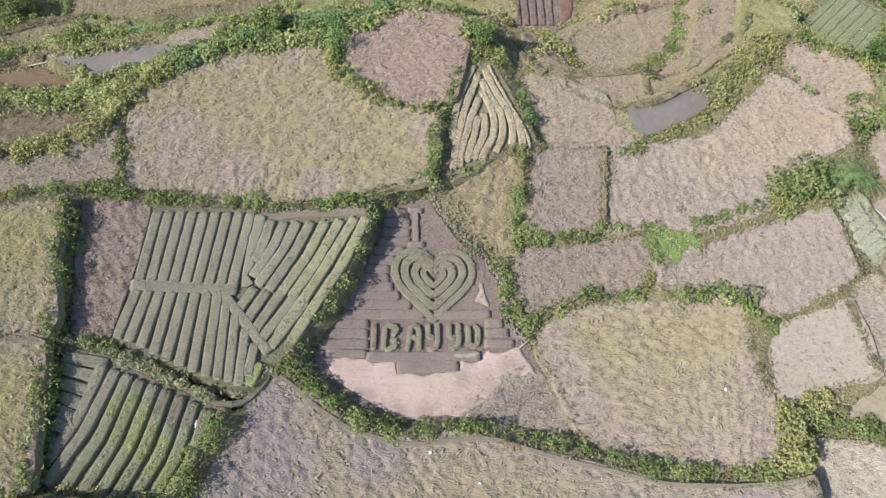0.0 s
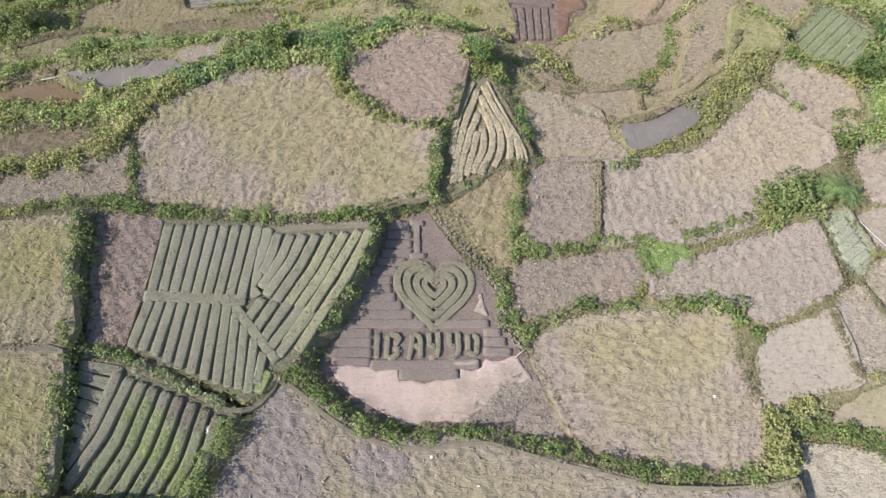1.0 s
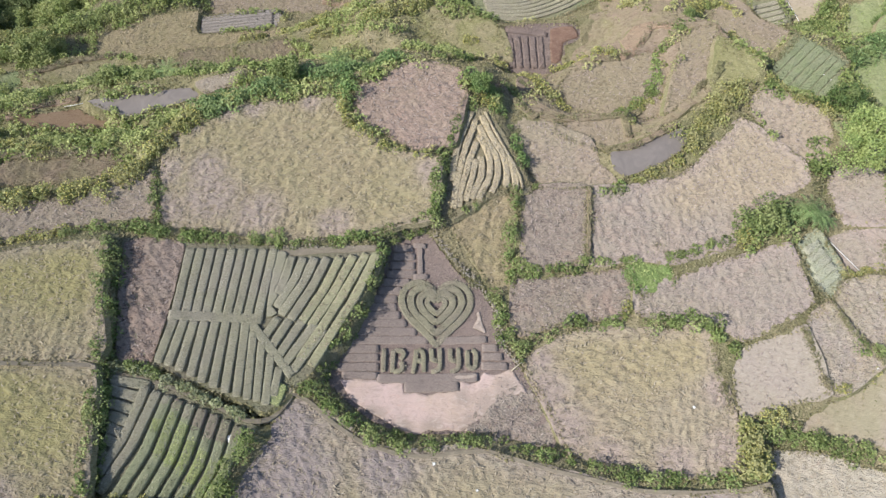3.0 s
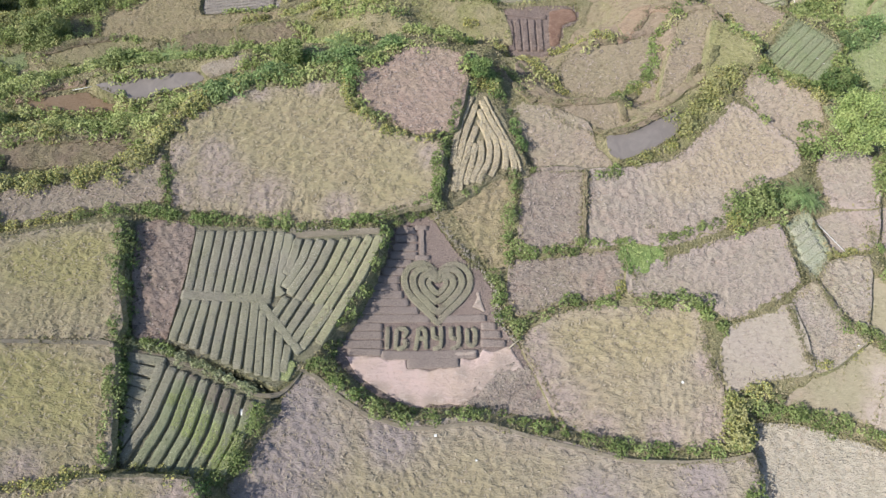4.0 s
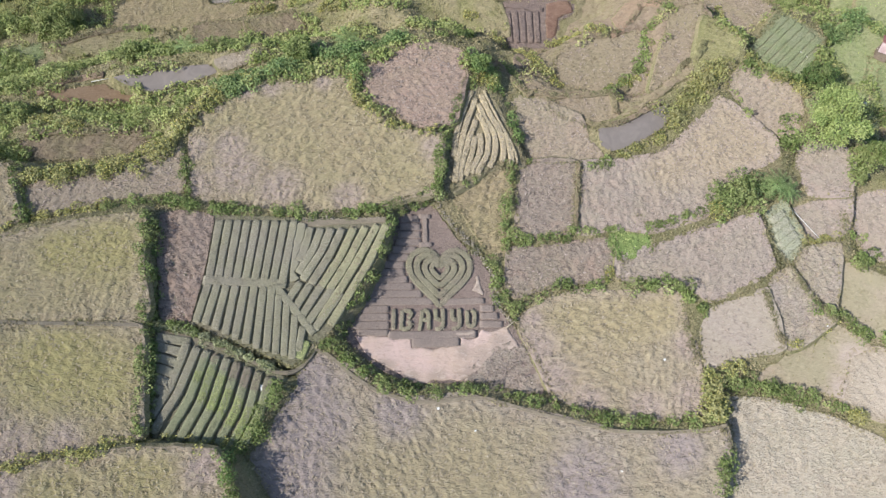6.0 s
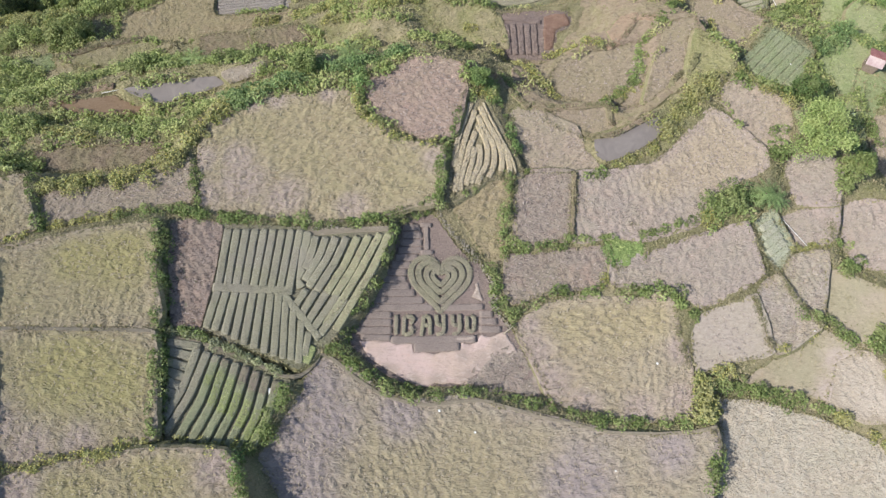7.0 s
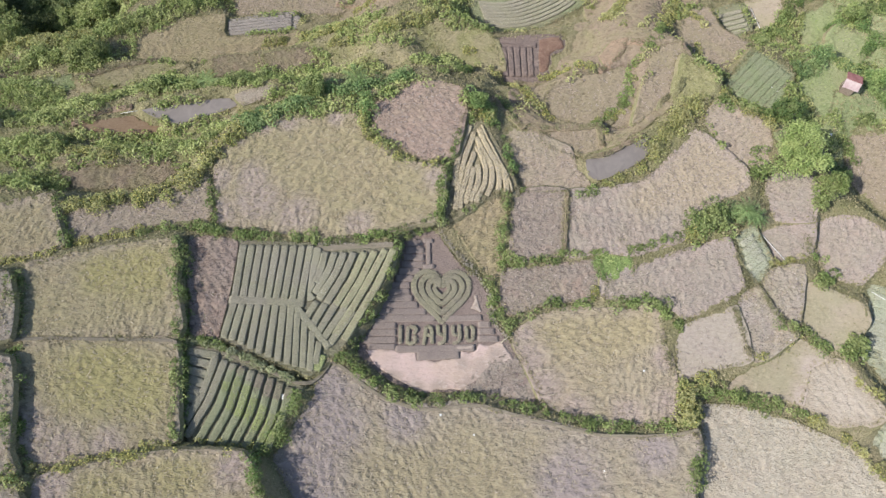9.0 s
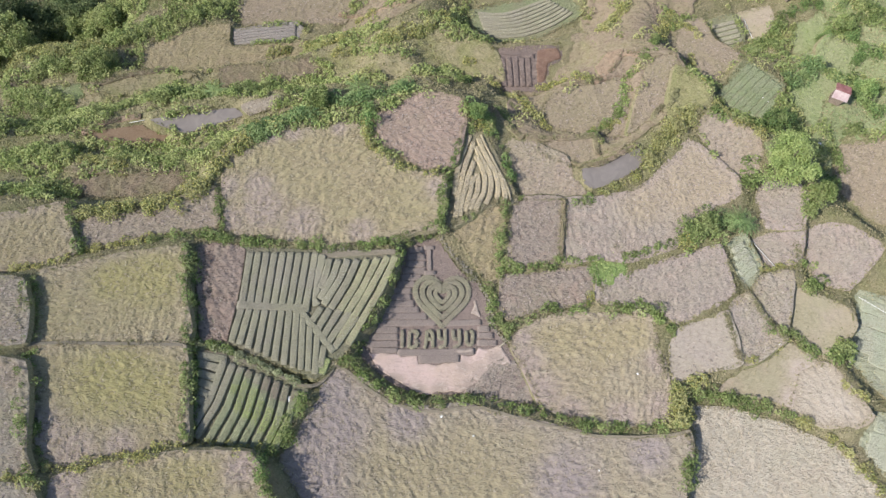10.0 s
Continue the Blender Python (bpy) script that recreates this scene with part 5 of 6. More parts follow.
for line in [[(-4.77, 6.96), (-2.55, 6.99)], [(-4.88, 5.91), (-2.3, 5.95)], [(-5.12, 4.84), (-2.28, 4.88)], [(-5.44, 3.81), (-2.26, 3.86)], [(-5.85, 2.82), (-2.8, 2.87)], [(-6.31, 1.84), (-3.66, 1.88)], [(-6.84, 0.88), (-4.18, 0.91)], [(-7.39, -0.07), (-4.2, -0.03)], [(-7.94, -0.99), (-3.79, -0.92)], [(-8.37, -1.88), (-3.12, -1.8)], [(-8.67, -2.82), (-2.02, -2.72)], [(-9.06, -3.78), (-0.72, -3.65)], [(-9.53, -4.7), (-6, -4.67)], [(-9.97, -5.67), (-5.96, -5.62)], [(-10.42, -6.67), (-5.91, -6.62)]]:
    bed("heart_plot", line, 0.9, 0.17, "bedsoil")
for line in [[(0.36, -3.74), (5.54, -3.48)], [(4.97, -4.44), (6.7, -4.41)], [(4.94, -5.38), (7.2, -5.34)], [(4.87, -6.37), (7.69, -6.38)]]:
    bed("heart_plot", line, 0.82, 0.20, "bedsoil")
HEART_AT, HEART_UNIT = (0.08, -0.05), 0.216


def heart_line(size, start=0.10):
    """A heart; the smaller ones sit a little higher, so that the furrows narrow towards the lobes."""
    out = []
    for i in range(49):
        a = start + (2 * math.pi - 2 * start) * i / 48
        out.append((HEART_AT[0] + HEART_UNIT * size * 16 * math.sin(a) ** 3,
                    HEART_AT[1] + HEART_UNIT * size * 1.07 * (13 * math.cos(a) - 5 * math.cos(2 * a) - 2 * math.cos(3 * a) - math.cos(4 * a)) + HEART_UNIT * 2.28 * (1 - size)))
    return out


for size, wide, tall in ((1.135, 0.74, 0.22), (0.865, 0.78, 0.32), (0.588, 0.76, 0.34), (0.325, 0.62, 0.34)):
    bed("heart_plot", heart_line(size), wide, tall, "bedmoss", "grassy heart-shaped ridge", "heart_ridge")
LETTERS = [
    [[(-1.8, 7.2), (-1.68, 3.8)], [(-2.55, 7.37), (-1.06, 7.3)], [(-2.5, 3.5), (-0.8, 3.62)]],
    [[(-5.4, -4.7), (-5.42, -7.14)], [(-4.39, -4.8), (-4.5, -7.2)], [(-4.3, -4.86), (-3.5, -4.9), (-3.25, -5.3), (-3.7, -5.8)], [(-3.7, -6.12), (-3.2, -6.5), (-3.4, -7.05), (-4.35, -7.16)]],
    [[(-2.0, -4.75), (-2.1, -6.1), (-2.35, -7.25)], [(-1.9, -4.78), (-1.25, -4.75), (-1.19, -7.1)], [(-1.95, -5.95), (-1.3, -5.95)]],
    [[(-0.43, -4.6), (-0.37, -5.8), (0.3, -5.95)], [(0.45, -4.55), (0.53, -7.0), (-0.4, -7.12)]],
    [[(1.57, -4.6), (1.58, -5.78), (2.2, -5.92)], [(2.44, -4.5), (2.52, -6.92), (1.54, -7.04)]],
    [[(3.42, -4.75), (3.37, -6.7), (4.26, -6.8), (4.36, -4.7), (3.9, -4.68)]],
]
for k, strokes in enumerate(LETTERS):
    for line in strokes:
        bed("heart_plot", line, 0.6 if k == 0 else 0.5, 0.24 if k == 0 else 0.32, "bedsoil" if k == 0 else "bedmoss", "grassy ridge forming a letter", "letter_ridge")
for line, wide in zip([[(-9.69, -7.51), (-5.97, -7.56)], [(-6.06, -7.82), (-3.37, -7.84), (4.47, -7.56)], [(-3.24, -8.73), (2.46, -8.54)]], (0.75, 0.95, 1.15)):
    bed("heart_plot", line, wide, 0.24, "bedsoil", "stepped soil bed below the letters", "step_bed")
for nm, ring, mat, lift, label in (
        ("sand_apron", [(-9.81, -7.99), (-8.53, -7.91), (-5.94, -8.35), (-3.36, -8.42), (-3.23, -9.3), (2.35, -9.12), (2.46, -8.23), (4.72, -8.03), (5.11, -7.23), (7.93, -6.86), (8.94, -8.03), (9.67, -9.08), (7.03, -9.53), (5.94, -10.68), (4.1, -12.23), (1.81, -13), (-0.96, -13.27), (-3.22, -13.05), (-5.77, -11.83), (-7.87, -10.34), (-9.49, -8.82)], "sand", 0.07, "apron of bare pinkish sandy soil"),
        ("stubble_corner", grown([(7.28, -9.74), (9.41, -9.08), (10.61, -10.88), (11.47, -13.4), (8.88, -14.02), (5.86, -13.31), (4.25, -12.57), (6.04, -10.78)], 0.8), "pink", 0.06, "corner of mauve stubble"),
        ("ash_patch", [(3.77, -2.55), (4.05, -1.74), (4.34, -1.04), (4.35, -0.63), (4.63, -0.33), (4.9, -0.61), (4.89, -1.02), (5.04, -1.72), (5.24, -2.34), (4.58, -2.59)], "ash", 0.09, "small patch of pale ash")):
    pc = land_patch(nm, smooth_ring(ring, 0.25 if mat == "ash" else 0.4, 0.6 if mat == "ash" else 0.45), (lambda up: (lambda a, b: plot_height("heart_plot", a, b) + up))(lift), 0.3, 0.22 if mat == "pink" else 0.05, MATS[mat], PLOT["heart_plot"], 0.15, WORN_AND_SHADED["sand_apron"] if mat == "sand" else ())
    pc["label"] = label
bed("heart_plot", [(1.94, -7.66), (3.67, -7.6), (4.46, -7.35)], 0.34, 0.27, "ash", "pale sandy strip", "sand_strip")

def stretch_of(line, a, b):
    """The part of a line between two fractions of its length."""
    q = np.array(line, float)
    cum = np.concatenate([[0], np.cumsum(np.hypot(*np.diff(q, axis=0).T))])
    s = np.linspace(a, b, 6) * cum[-1]
    return [(float(x), float(y)) for x, y in zip(np.interp(s, cum, q[:, 0]), np.interp(s, cum, q[:, 1]))]


# kitchen garden with wide leafy beds
# each bed: where along it the bright crop grows, and how far down its dusky tip reaches
GARDEN_CROP = (None, None, (0.18, 0.36), (0.12, 0.56), (0.16, 0.62), (0.28, 0.66), (0.34, 0.75), (0.42, 0.98), (0.30, 0.98))
GARDEN_TIP = (0.25, 0.2, 0.2, 0.2, 0.3, 0.4, 0.5, 0.5, 0.4)
for i, line in enumerate([[(-28.66, -9.34), (-29.74, -13.78), (-31.59, -17.38)], [(-27.43, -9.79), (-28.98, -14.86), (-31.26, -19.05)], [(-26.28, -10.23), (-27.62, -15.32), (-29.7, -19.53)], [(-25.13, -10.68), (-26.32, -15.72), (-28.24, -19.88)], [(-23.91, -11.12), (-25.02, -16.04), (-26.87, -20.09)], [(-22.7, -11.56), (-23.73, -16.36), (-25.49, -20.3)], [(-21.41, -12.08), (-22.36, -16.71), (-24.05, -20.51)], [(-20.19, -12.59), (-21.03, -17.07), (-22.61, -20.72)], [(-18.98, -13.17), (-19.73, -17.07), (-21.23, -20.18)]]):
    if GARDEN_CROP[i]:
        bed("garden_plot", stretch_of(line, *GARDEN_CROP[i]), 0.97, 0.43, "bedlime", "bright leafy stretch of a bed", "crop")
    bed("garden_plot", line, 0.95, 0.42, "bedtop" if i < 2 else "bedcrop")
    tip = [between(line[0], line[1], -0.03), between(line[0], line[1], GARDEN_TIP[i])]
    bed("garden_plot", tip, 0.97, 0.44, "bedred" if i > 2 and i != 4 else "bedtop", "dusky leafy bed end", "bed_end")
for line in [[(-32.38, -8.46), (-28.28, -9.07)], [(-32.34, -9.47), (-28.6, -10.36)], [(-32.04, -10.75), (-29.13, -11.58)], [(-31.77, -11.91), (-29.56, -12.68)], [(-31.69, -13.06), (-29.79, -13.81)], [(-31.83, -14.09), (-30.46, -14.65)], [(-31.91, -15.34), (-31.12, -16.25)]]:
    bed("garden_plot", line, 1.0, 0.36, "bedtop")

# straw-mulched curved ridges, nested round a middle
for line in [[(4.39, 24.98), (3.67, 23.14), (2.9, 21.04), (2.39, 18.79), (2.08, 16.96), (1.89, 15.19)], [(4.87, 23.86), (4.33, 21.9), (3.62, 20.13), (3.17, 18.27), (2.79, 16.45), (2.42, 14.88), (2.17, 13.15), (2.04, 11.59)], [(4.92, 20.68), (4.46, 19.31), (3.89, 17.82), (3.63, 16.37), (3.13, 14.93), (2.8, 13.18), (2.7, 11.8)],
             [(4.81, 18.25), (4.54, 17.15), (4.33, 15.72), (3.83, 14.15), (3.45, 12.56)], [(5.3, 18.65), (5.5, 17.23), (5.34, 15.8), (4.72, 14.36), (4.16, 12.94)], [(5.19, 21.6), (5.9, 20.17), (6.4, 18.74), (6.52, 16.95), (6.18, 15.36), (5.49, 14.2), (4.97, 12.85)], [(5.23, 23.12), (5.81, 21.5), (6.69, 19.86), (7.36, 18.45), (7.41, 16.66), (7.05, 14.87), (6.5, 13.93)],
             [(5.64, 24.55), (6.33, 22.45), (7.21, 20.64), (8.0, 19.23), (8.46, 17.46), (8.45, 16.03), (8.2, 14.6)], [(8.5, 19.1), (9.15, 17.14), (9.45, 15.75), (9.42, 14.6)]]:
    bed("ridged_plot", line, 0.76, 0.30, "strawtop")
bed("ridged_plot", [(6.03, 25.13), (6.74, 23.25), (7.61, 21.43), (8.4, 19.6), (9.54, 17.53), (10.07, 15.78), (10.24, 14.7)], 0.3, 0.32, "strawtop", "pale straw-covered edge of the plot", "edge_ridge")

# small far plots
for line in [[(10.85, 45.13), (11.05, 39.35)], [(11.95, 45.13), (12.12, 39.35)], [(13.06, 45.14), (13.19, 39.35)], [(14.17, 45.14), (14.27, 39.35)], [(15.29, 45.14), (15.34, 39.36)]]:
    bed("tilled_plot", line, 0.85, 0.22, "tilled")
bed("tilled_plot", [(10.19, 46.4), (13.16, 46.06), (16.51, 45.49)], 0.9, 0.22, "tilled")
rp = land_patch("red_corner", smooth_ring([(17.06, 46.54), (20.48, 47.13), (21.16, 45.16), (18.81, 44), (18.24, 40.71), (16.75, 40.25)], 0.6, 0.15), lambda a, b: plot_height("tilled_plot", a, b) + 0.05, 0.5, 0.06, MATS["redsoil"], PLOT["tilled_plot"], 0.2)
rp["label"] = "patch of dug red earth"
def rows_in(poly, way, step, inset=0.25):
    """Parallel lines along a direction, cut to an outline."""
    ux, uy = math.cos(way), math.sin(way)
    q = [(x * ux + y * uy, y * ux - x * uy) for x, y in poly]
    out, v = [], min(b for _, b in q) + step * 0.55
    while v < max(b for _, b in q) - step * 0.3:
        cut = sorted(a0 + (a1 - a0) * (v - b0) / (b1 - b0) for (a0, b0), (a1, b1) in zip(q, q[1:] + q[:1]) if (b0 > v) != (b1 > v))
        if len(cut) > 1 and cut[-1] - cut[0] > 2 * inset + 0.6:
            out.append([(a * ux - v * uy, a * uy + v * ux) for a in (cut[0] + inset, (cut[0] + cut[-1]) / 2, cut[-1] - inset)])
        v += step
    return out


def small_beds(plot_name, lines, wide, mat):
    for line in lines:
        bed(plot_name, line, wide, 0.12 if mat == "bedpalegreen" else 0.13 if mat == "bedfar" else 0.26, mat)


far_top, far_foot = [(7.1, 58.4), (11.8, 58.0), (16.3, 60.0), (20.4, 62.0)], [(8.6, 52.7), (12.2, 52.5), (16.9, 53.1), (21.9, 55.7), (25.4, 58.6)]
far_top, far_foot = stretch_of(far_top, 0, 1), stretch_of(far_foot, 0, 1)
small_beds("far_bed_plot", [[between(a, b, (k + 0.3) / 8) for a, b in zip(far_top, far_foot)] for k in range(8)], 0.62, "bedtop")
small_beds("grey_plot", [[(-40.63, 58.27), (-28.43, 59.89)], [(-40.57, 57.61), (-28.39, 59.23)], [(-40.51, 56.96), (-28.34, 58.57)], [(-40.44, 56.31), (-28.3, 57.91)], [(-40.38, 55.66), (-28.26, 57.26)]], 0.55, "greybed")
small_beds("pale_terrace_a", [[(62.23, -0.01), (67.05, -1.91), (71.64, -4.46)], [(61.64, -1.97), (66.5, -3.94), (71.17, -6.37)], [(60.49, -3.91), (65.67, -5.93), (70.7, -8.25)], [(60.17, -5.82), (65.26, -7.9), (70.24, -10.1)], [(61.72, -7.72), (65.78, -9.84), (69.78, -11.94)], [(64.06, -9.59), (66.69, -11.76), (69.33, -13.75)]], 2.0, "bedpalegreen")
small_beds("pale_terrace_b", [[(59.81, -17.38), (63.47, -18.75), (67.3, -19.21)], [(58.7, -18.96), (62.72, -20.31), (66.92, -20.77)], [(57.9, -20.51), (62.14, -21.85), (66.54, -22.31)], [(58.8, -22.06), (62.4, -23.38), (66.17, -23.83)], [(60.29, -23.59), (62.95, -24.89), (65.8, -25.33)]], 1.8, "bedpalegreen")
small_beds("green_shelf", [[(42.7, 7.1), (44.74, 8.5)], [(42.87, 5.97), (45.1, 7.54)], [(43.03, 4.85), (45.45, 6.58)], [(43.2, 3.74), (45.8, 5.62)], [(43.37, 2.63), (46.15, 4.68)]], 0.9, "bedpalegreen")
small_beds("shed_plot", rows_in(PLOTS["shed_plot"][4], 0.29, 1.0), 0.72, "bedtop")
small_beds("hill_beds", rows_in(PLOTS["hill_beds"][4], 0.78, 1.15), 1.0, "bedfar")
tagged(ribbon("edge_strip", [(-26.5, 5.4), (-17.2, 5.2), (-11.1, 5.7), (-6.3, 5.9)], 0.7, 0.14, MATS["path"], PLOT["bed_plot"], level_of("bed_plot"), False, 0.05), "pale trodden strip along the bed tops")


# ---- paths, walls and small things ----
def dike_height(a, b):
    return np.maximum(terrain(a, b), plot_height("south_paddy", a, b) - 0.05)


for line, height_at, label in (([(-14.4, -9.6), (-12.35, -10.56), (-10.33, -12.41), (-7.23, -14.4), (-3.14, -15.65), (-0.16, -15.73), (1.68, -15.35), (5.07, -15.15), (8.52, -16.17), (11.36, -16.99), (16.08, -18.02), (19.81, -18.91), (25.55, -19.08), (30.45, -18.76), (32.77, -18.21)], dike_height, "narrow trodden dike path along a hedge"),
                               ([(-33.4, -7.7), (-31.45, -7.96), (-28.6, -8.46), (-25.7, -9.4), (-22.8, -10.5), (-19.9, -11.83), (-17.9, -12.7), (-15.9, -12.3), (-14.24, -9.89)], terrain, "narrow dirt path above the garden"),
                               ([(-53.73, -7.37), (-50.06, -7.06), (-42.72, -7.23), (-33.33, -7.41)], terrain, "narrow dike path between two paddies")):
    tagged(ribbon("footpath", line, 0.42, 0.14, MATS["path"], None, height_at, False, 0.03, 5.0), label, "path", kind="structure")


def terrace_edge(line, label, mat="brown", width=0.9, height=0.16):
    """A low, uneven earth lip along the edge of a small terrace, tufted with weeds."""
    lip = tagged(ribbon("terrace_edge", line, width, height, MATS[mat], None, lambda a, b: terrain(a, b) + 0.15, False, 0.16, 6.0), label, "terrace edge", kind="structure")
    q = np.array(line, float)
    cum = np.concatenate([[0], np.cumsum(np.hypot(*np.diff(q, axis=0).T))])
    r = np.random.RandomState(int(cum[-1] * 100))
    at = np.repeat(r.uniform(0, cum[-1], int(cum[-1] * 1.6)), 22)
    px, py = np.interp(at, cum, q[:, 0]) + r.normal(0, 0.24, len(at)), np.interp(at, cum, q[:, 1]) + r.normal(0, 0.24, len(at))
    tagged(leaf_cloud("weeds", np.stack([px, py, terrain(px, py) + 0.3 + 0.35 * r.rand(len(at))], 1), 0.11, LEAF["P"], 0.3, len(at), lip), "dusty weeds", kind="stuff")
    return lip


for line in ([(12.2, 38.2), (14.6, 37.7), (17.0, 37.5), (18.8, 36.6), (21.4, 36.9), (25.1, 37.0)], [(23.9, 26.1), (24.1, 24.3), (24.2, 22.8)], [(7.9, 31.5), (9.3, 29.1), (10.9, 27.1), (12.6, 25.4)], [(13.1, 25.9), (16.7, 25.7), (20.2, 25.8), (23.7, 26.2), (26.6, 28.0)], [(-31.6, 46.6), (-30.8, 44.1), (-29.6, 42.2), (-27.9, 41.3)], [(-63.1, 43.2), (-59.7, 44.4), (-56.7, 45.4), (-53.1, 45.9), (-49.8, 46.8)],
             [(-80.3, 45.3), (-77.3, 46.6), (-74.7, 48.3), (-71.2, 49.7)], [(-57.6, 20.6), (-52.5, 19.6), (-48.3, 19.6), (-44.8, 19.4), (-42.3, 19.6), (-39.0, 19.9)]):
    terrace_edge(line, "dark worn earth lip of a small terrace")
terrace_edge([(19.9, 21.7), (21.4, 20.7), (23.1, 20.6), (24.8, 21.1), (26.6, 22.1), (28.5, 23.2), (30.3, 24.2)], "dark earth bank round the flooded paddy", "brown", 0.7, 0.22)
# dark brown ribbon added for the shaded bank between narrow_paddy and long_paddy
terrace_edge([(18.25, 15.1), (17.9, 11.8), (17.55, 8.6), (17.2, 5.7)], "thin earth dike between two paddies, darkened for its shaded side", "brown", 0.42, 0.26)
terrace_edge([(37.6, 34.3), (36.5, 31.8), (34.1, 30.9), (33.3, 28.8)], "weedy lip of a dry grass terrace", "bank")
for line in ([(25.1, 37.0), (27.4, 38.1), (28.8, 40.3), (30.0, 42.5), (33.4, 41.4)], [(-20.2, 63.3), (-16.7, 62.5), (-12.3, 60.1), (-8.2, 58.1), (-5.1, 58.2)], [(-58.9, 29.4), (-56.8, 30.6), (-55.2, 31.8), (-53.4, 32.6), (-49.7, 32.7)]):
    terrace_edge(line, "rusty eroded earth lip of a terrace", "rust", 1.0, 0.15)
tagged(land_patch("earth_scar", smooth_ring([(25.8, 40.1), (28.1, 43.2), (30.3, 43.5), (29.8, 41.3), (27.9, 38.8), (26.0, 38.2)], 0.7, 0.5), lambda a, b: np.maximum(stepped_slope(a, b), terrain(a, b)) + 0.12, 0.4, 0.12, MATS["rust"]), "patch of eroded rusty earth on the slope", "ground patch", kind="structure")

STONE = plain_material("field_stone", (0.28, 0.245, 0.20), (0.36, 0.32, 0.27), 0.9, 4.0)
rs = np.random.RandomState(5)


def stone_mesh(seed):
    r = np.random.RandomState(seed)
    bm = bmesh.new()
    bmesh.ops.create_icosphere(bm, subdivisions=1, radius=0.5)
    for v in bm.verts:
        v.co = Vector((v.co.x * 1.2, v.co.y * 0.9, v.co.z * 0.75)) * r.uniform(0.8, 1.15)
    me = bpy.data.meshes.new("stone")
    bm.to_mesh(me)
    bm.free()
    me.materials.append(STONE)
    return me


STONES = [stone_mesh(k) for k in range(5)]


def stone_wall(line, label, size=0.22, spread=0.22, rise=0.1):
    wall = tagged(new("stone_wall"), label, "stone wall", kind="structure")
    q = np.array(line, float)
    cum = np.concatenate([[0], np.cumsum(np.hypot(*np.diff(q, axis=0).T))])
    for s in np.arange(0, cum[-1], size * (0.62 if rise < 0.2 else 0.3)):
        a, b = np.interp(s, cum, q[:, 0]) + rs.normal(0, spread), np.interp(s, cum, q[:, 1]) + rs.normal(0, spread)
        st = new("stone", STONES[rs.randint(5)])
        k = size * rs.uniform(0.6, 1.3)
        st.parent = wall
        st.matrix_local = Matrix.LocRotScale((a, b, float(terrain(a, b)) + 0.08 + rise * rs.rand()), Euler((rs.rand(), rs.rand(), rs.uniform(0, 6))), (k, k, k))
    return wall


stone_wall([(-0.43, 9.28), (1.12, 6.84), (3.53, 4.09), (5.35, 1.94), (6.9, -0.6), (6.97, -3.84), (8.64, -6.2)], "low pale dry-stone edging beside the heart plot", 0.2, 0.2, 0.35)
stone_wall([(-17.5, 6.1), (-6.4, 5.9)], "line of pale stones along a terrace edge", 0.22, 0.16)


def tube(name, a, b, r0, r1, mat, parent=None, sides=8):
    """A tapered round bar from a to b."""
    a, b = Vector(a), Vector(b)
    d = b - a
    rot = d.to_track_quat("Z", "Y").to_matrix()
    bm = bmesh.new()
    rings = []
    for p, r in ((a, r0), (a + d * 0.5 + rot @ Vector((r0 * 0.2, 0, 0)), (r0 + r1) / 2), (b, r1)):
        rings.append([bm.verts.new(p + rot @ Vector((r * math.cos(2 * math.pi * k / sides), r * math.sin(2 * math.pi * k / sides), 0))) for k in range(sides)])
    for u, v in zip(rings, rings[1:]):
        for k in range(sides):
            bm.faces.new((u[k], u[(k + 1) % sides], v[(k + 1) % sides], v[k]))
    bm.faces.new(rings[0][::-1])
    bm.faces.new(rings[-1])
    me = bpy.data.meshes.new(name)
    bm.to_mesh(me)
    bm.free()
    me.shade_smooth()
    me.materials.append(mat)
    ob = new(name, me)
    ob.parent = parent
    return ob


BAMBOO = plain_material("bamboo", (0.40, 0.34, 0.25), (0.48, 0.42, 0.32), 0.6, 6.0)
PLASTIC = plain_material("white_plastic", (0.78, 0.78, 0.76), (0.70, 0.70, 0.68), 0.4, 3.0)


def on_ground(x, y, up=0.0):
    return (x, y, float(terrain(x, y)) + up)


tagged(tube("bamboo_pole", on_ground(*(7.99, -6.92), 0.35), on_ground(*(9.6, -5.66), 0.3), 0.07, 0.05, BAMBOO), "pale bamboo pole lying across a plot corner", "pole")
for a, b in [[(52.6, 34.5), (56.2, 31)], [(57.5, 57.5), (58.6, 52.6)], [(46, 9.2), (49, 5)], [(62, 1), (68.5, -3.5)], [(-51.5, 31.5), (-48.6, 31.8)]]:
    tagged(tube("irrigation_pipe", on_ground(*a, 0.2), on_ground(*b, 0.2), 0.04, 0.04, PLASTIC), "thin white irrigation pipe on the ground", "pipe", "irrigation pipes")
for a in [(-56, 45), (-55.4, 44.6)]:
    tagged(tube("fence_post", on_ground(*a, -0.1), on_ground(*a, 1.5), 0.07, 0.05, BARK), "weathered wooden post on a bank", "post", "fence posts")


def litter(x, y, size, seed):
    """A crumpled sheet of white plastic."""
    r = np.random.RandomState(seed)
    bm = bmesh.new()
    bmesh.ops.create_grid(bm, x_segments=5, y_segments=5, size=size)
    for v in bm.verts:
        v.co += Vector((r.normal(0, size * 0.12), r.normal(0, size * 0.12), abs(r.normal(0, size * 0.25)) + 0.02))
    g = bmesh.ops.extrude_face_region(bm, geom=bm.faces[:])
    for v in g["geom"]:
        if isinstance(v, bmesh.types.BMVert):
            v.co.z += 0.02
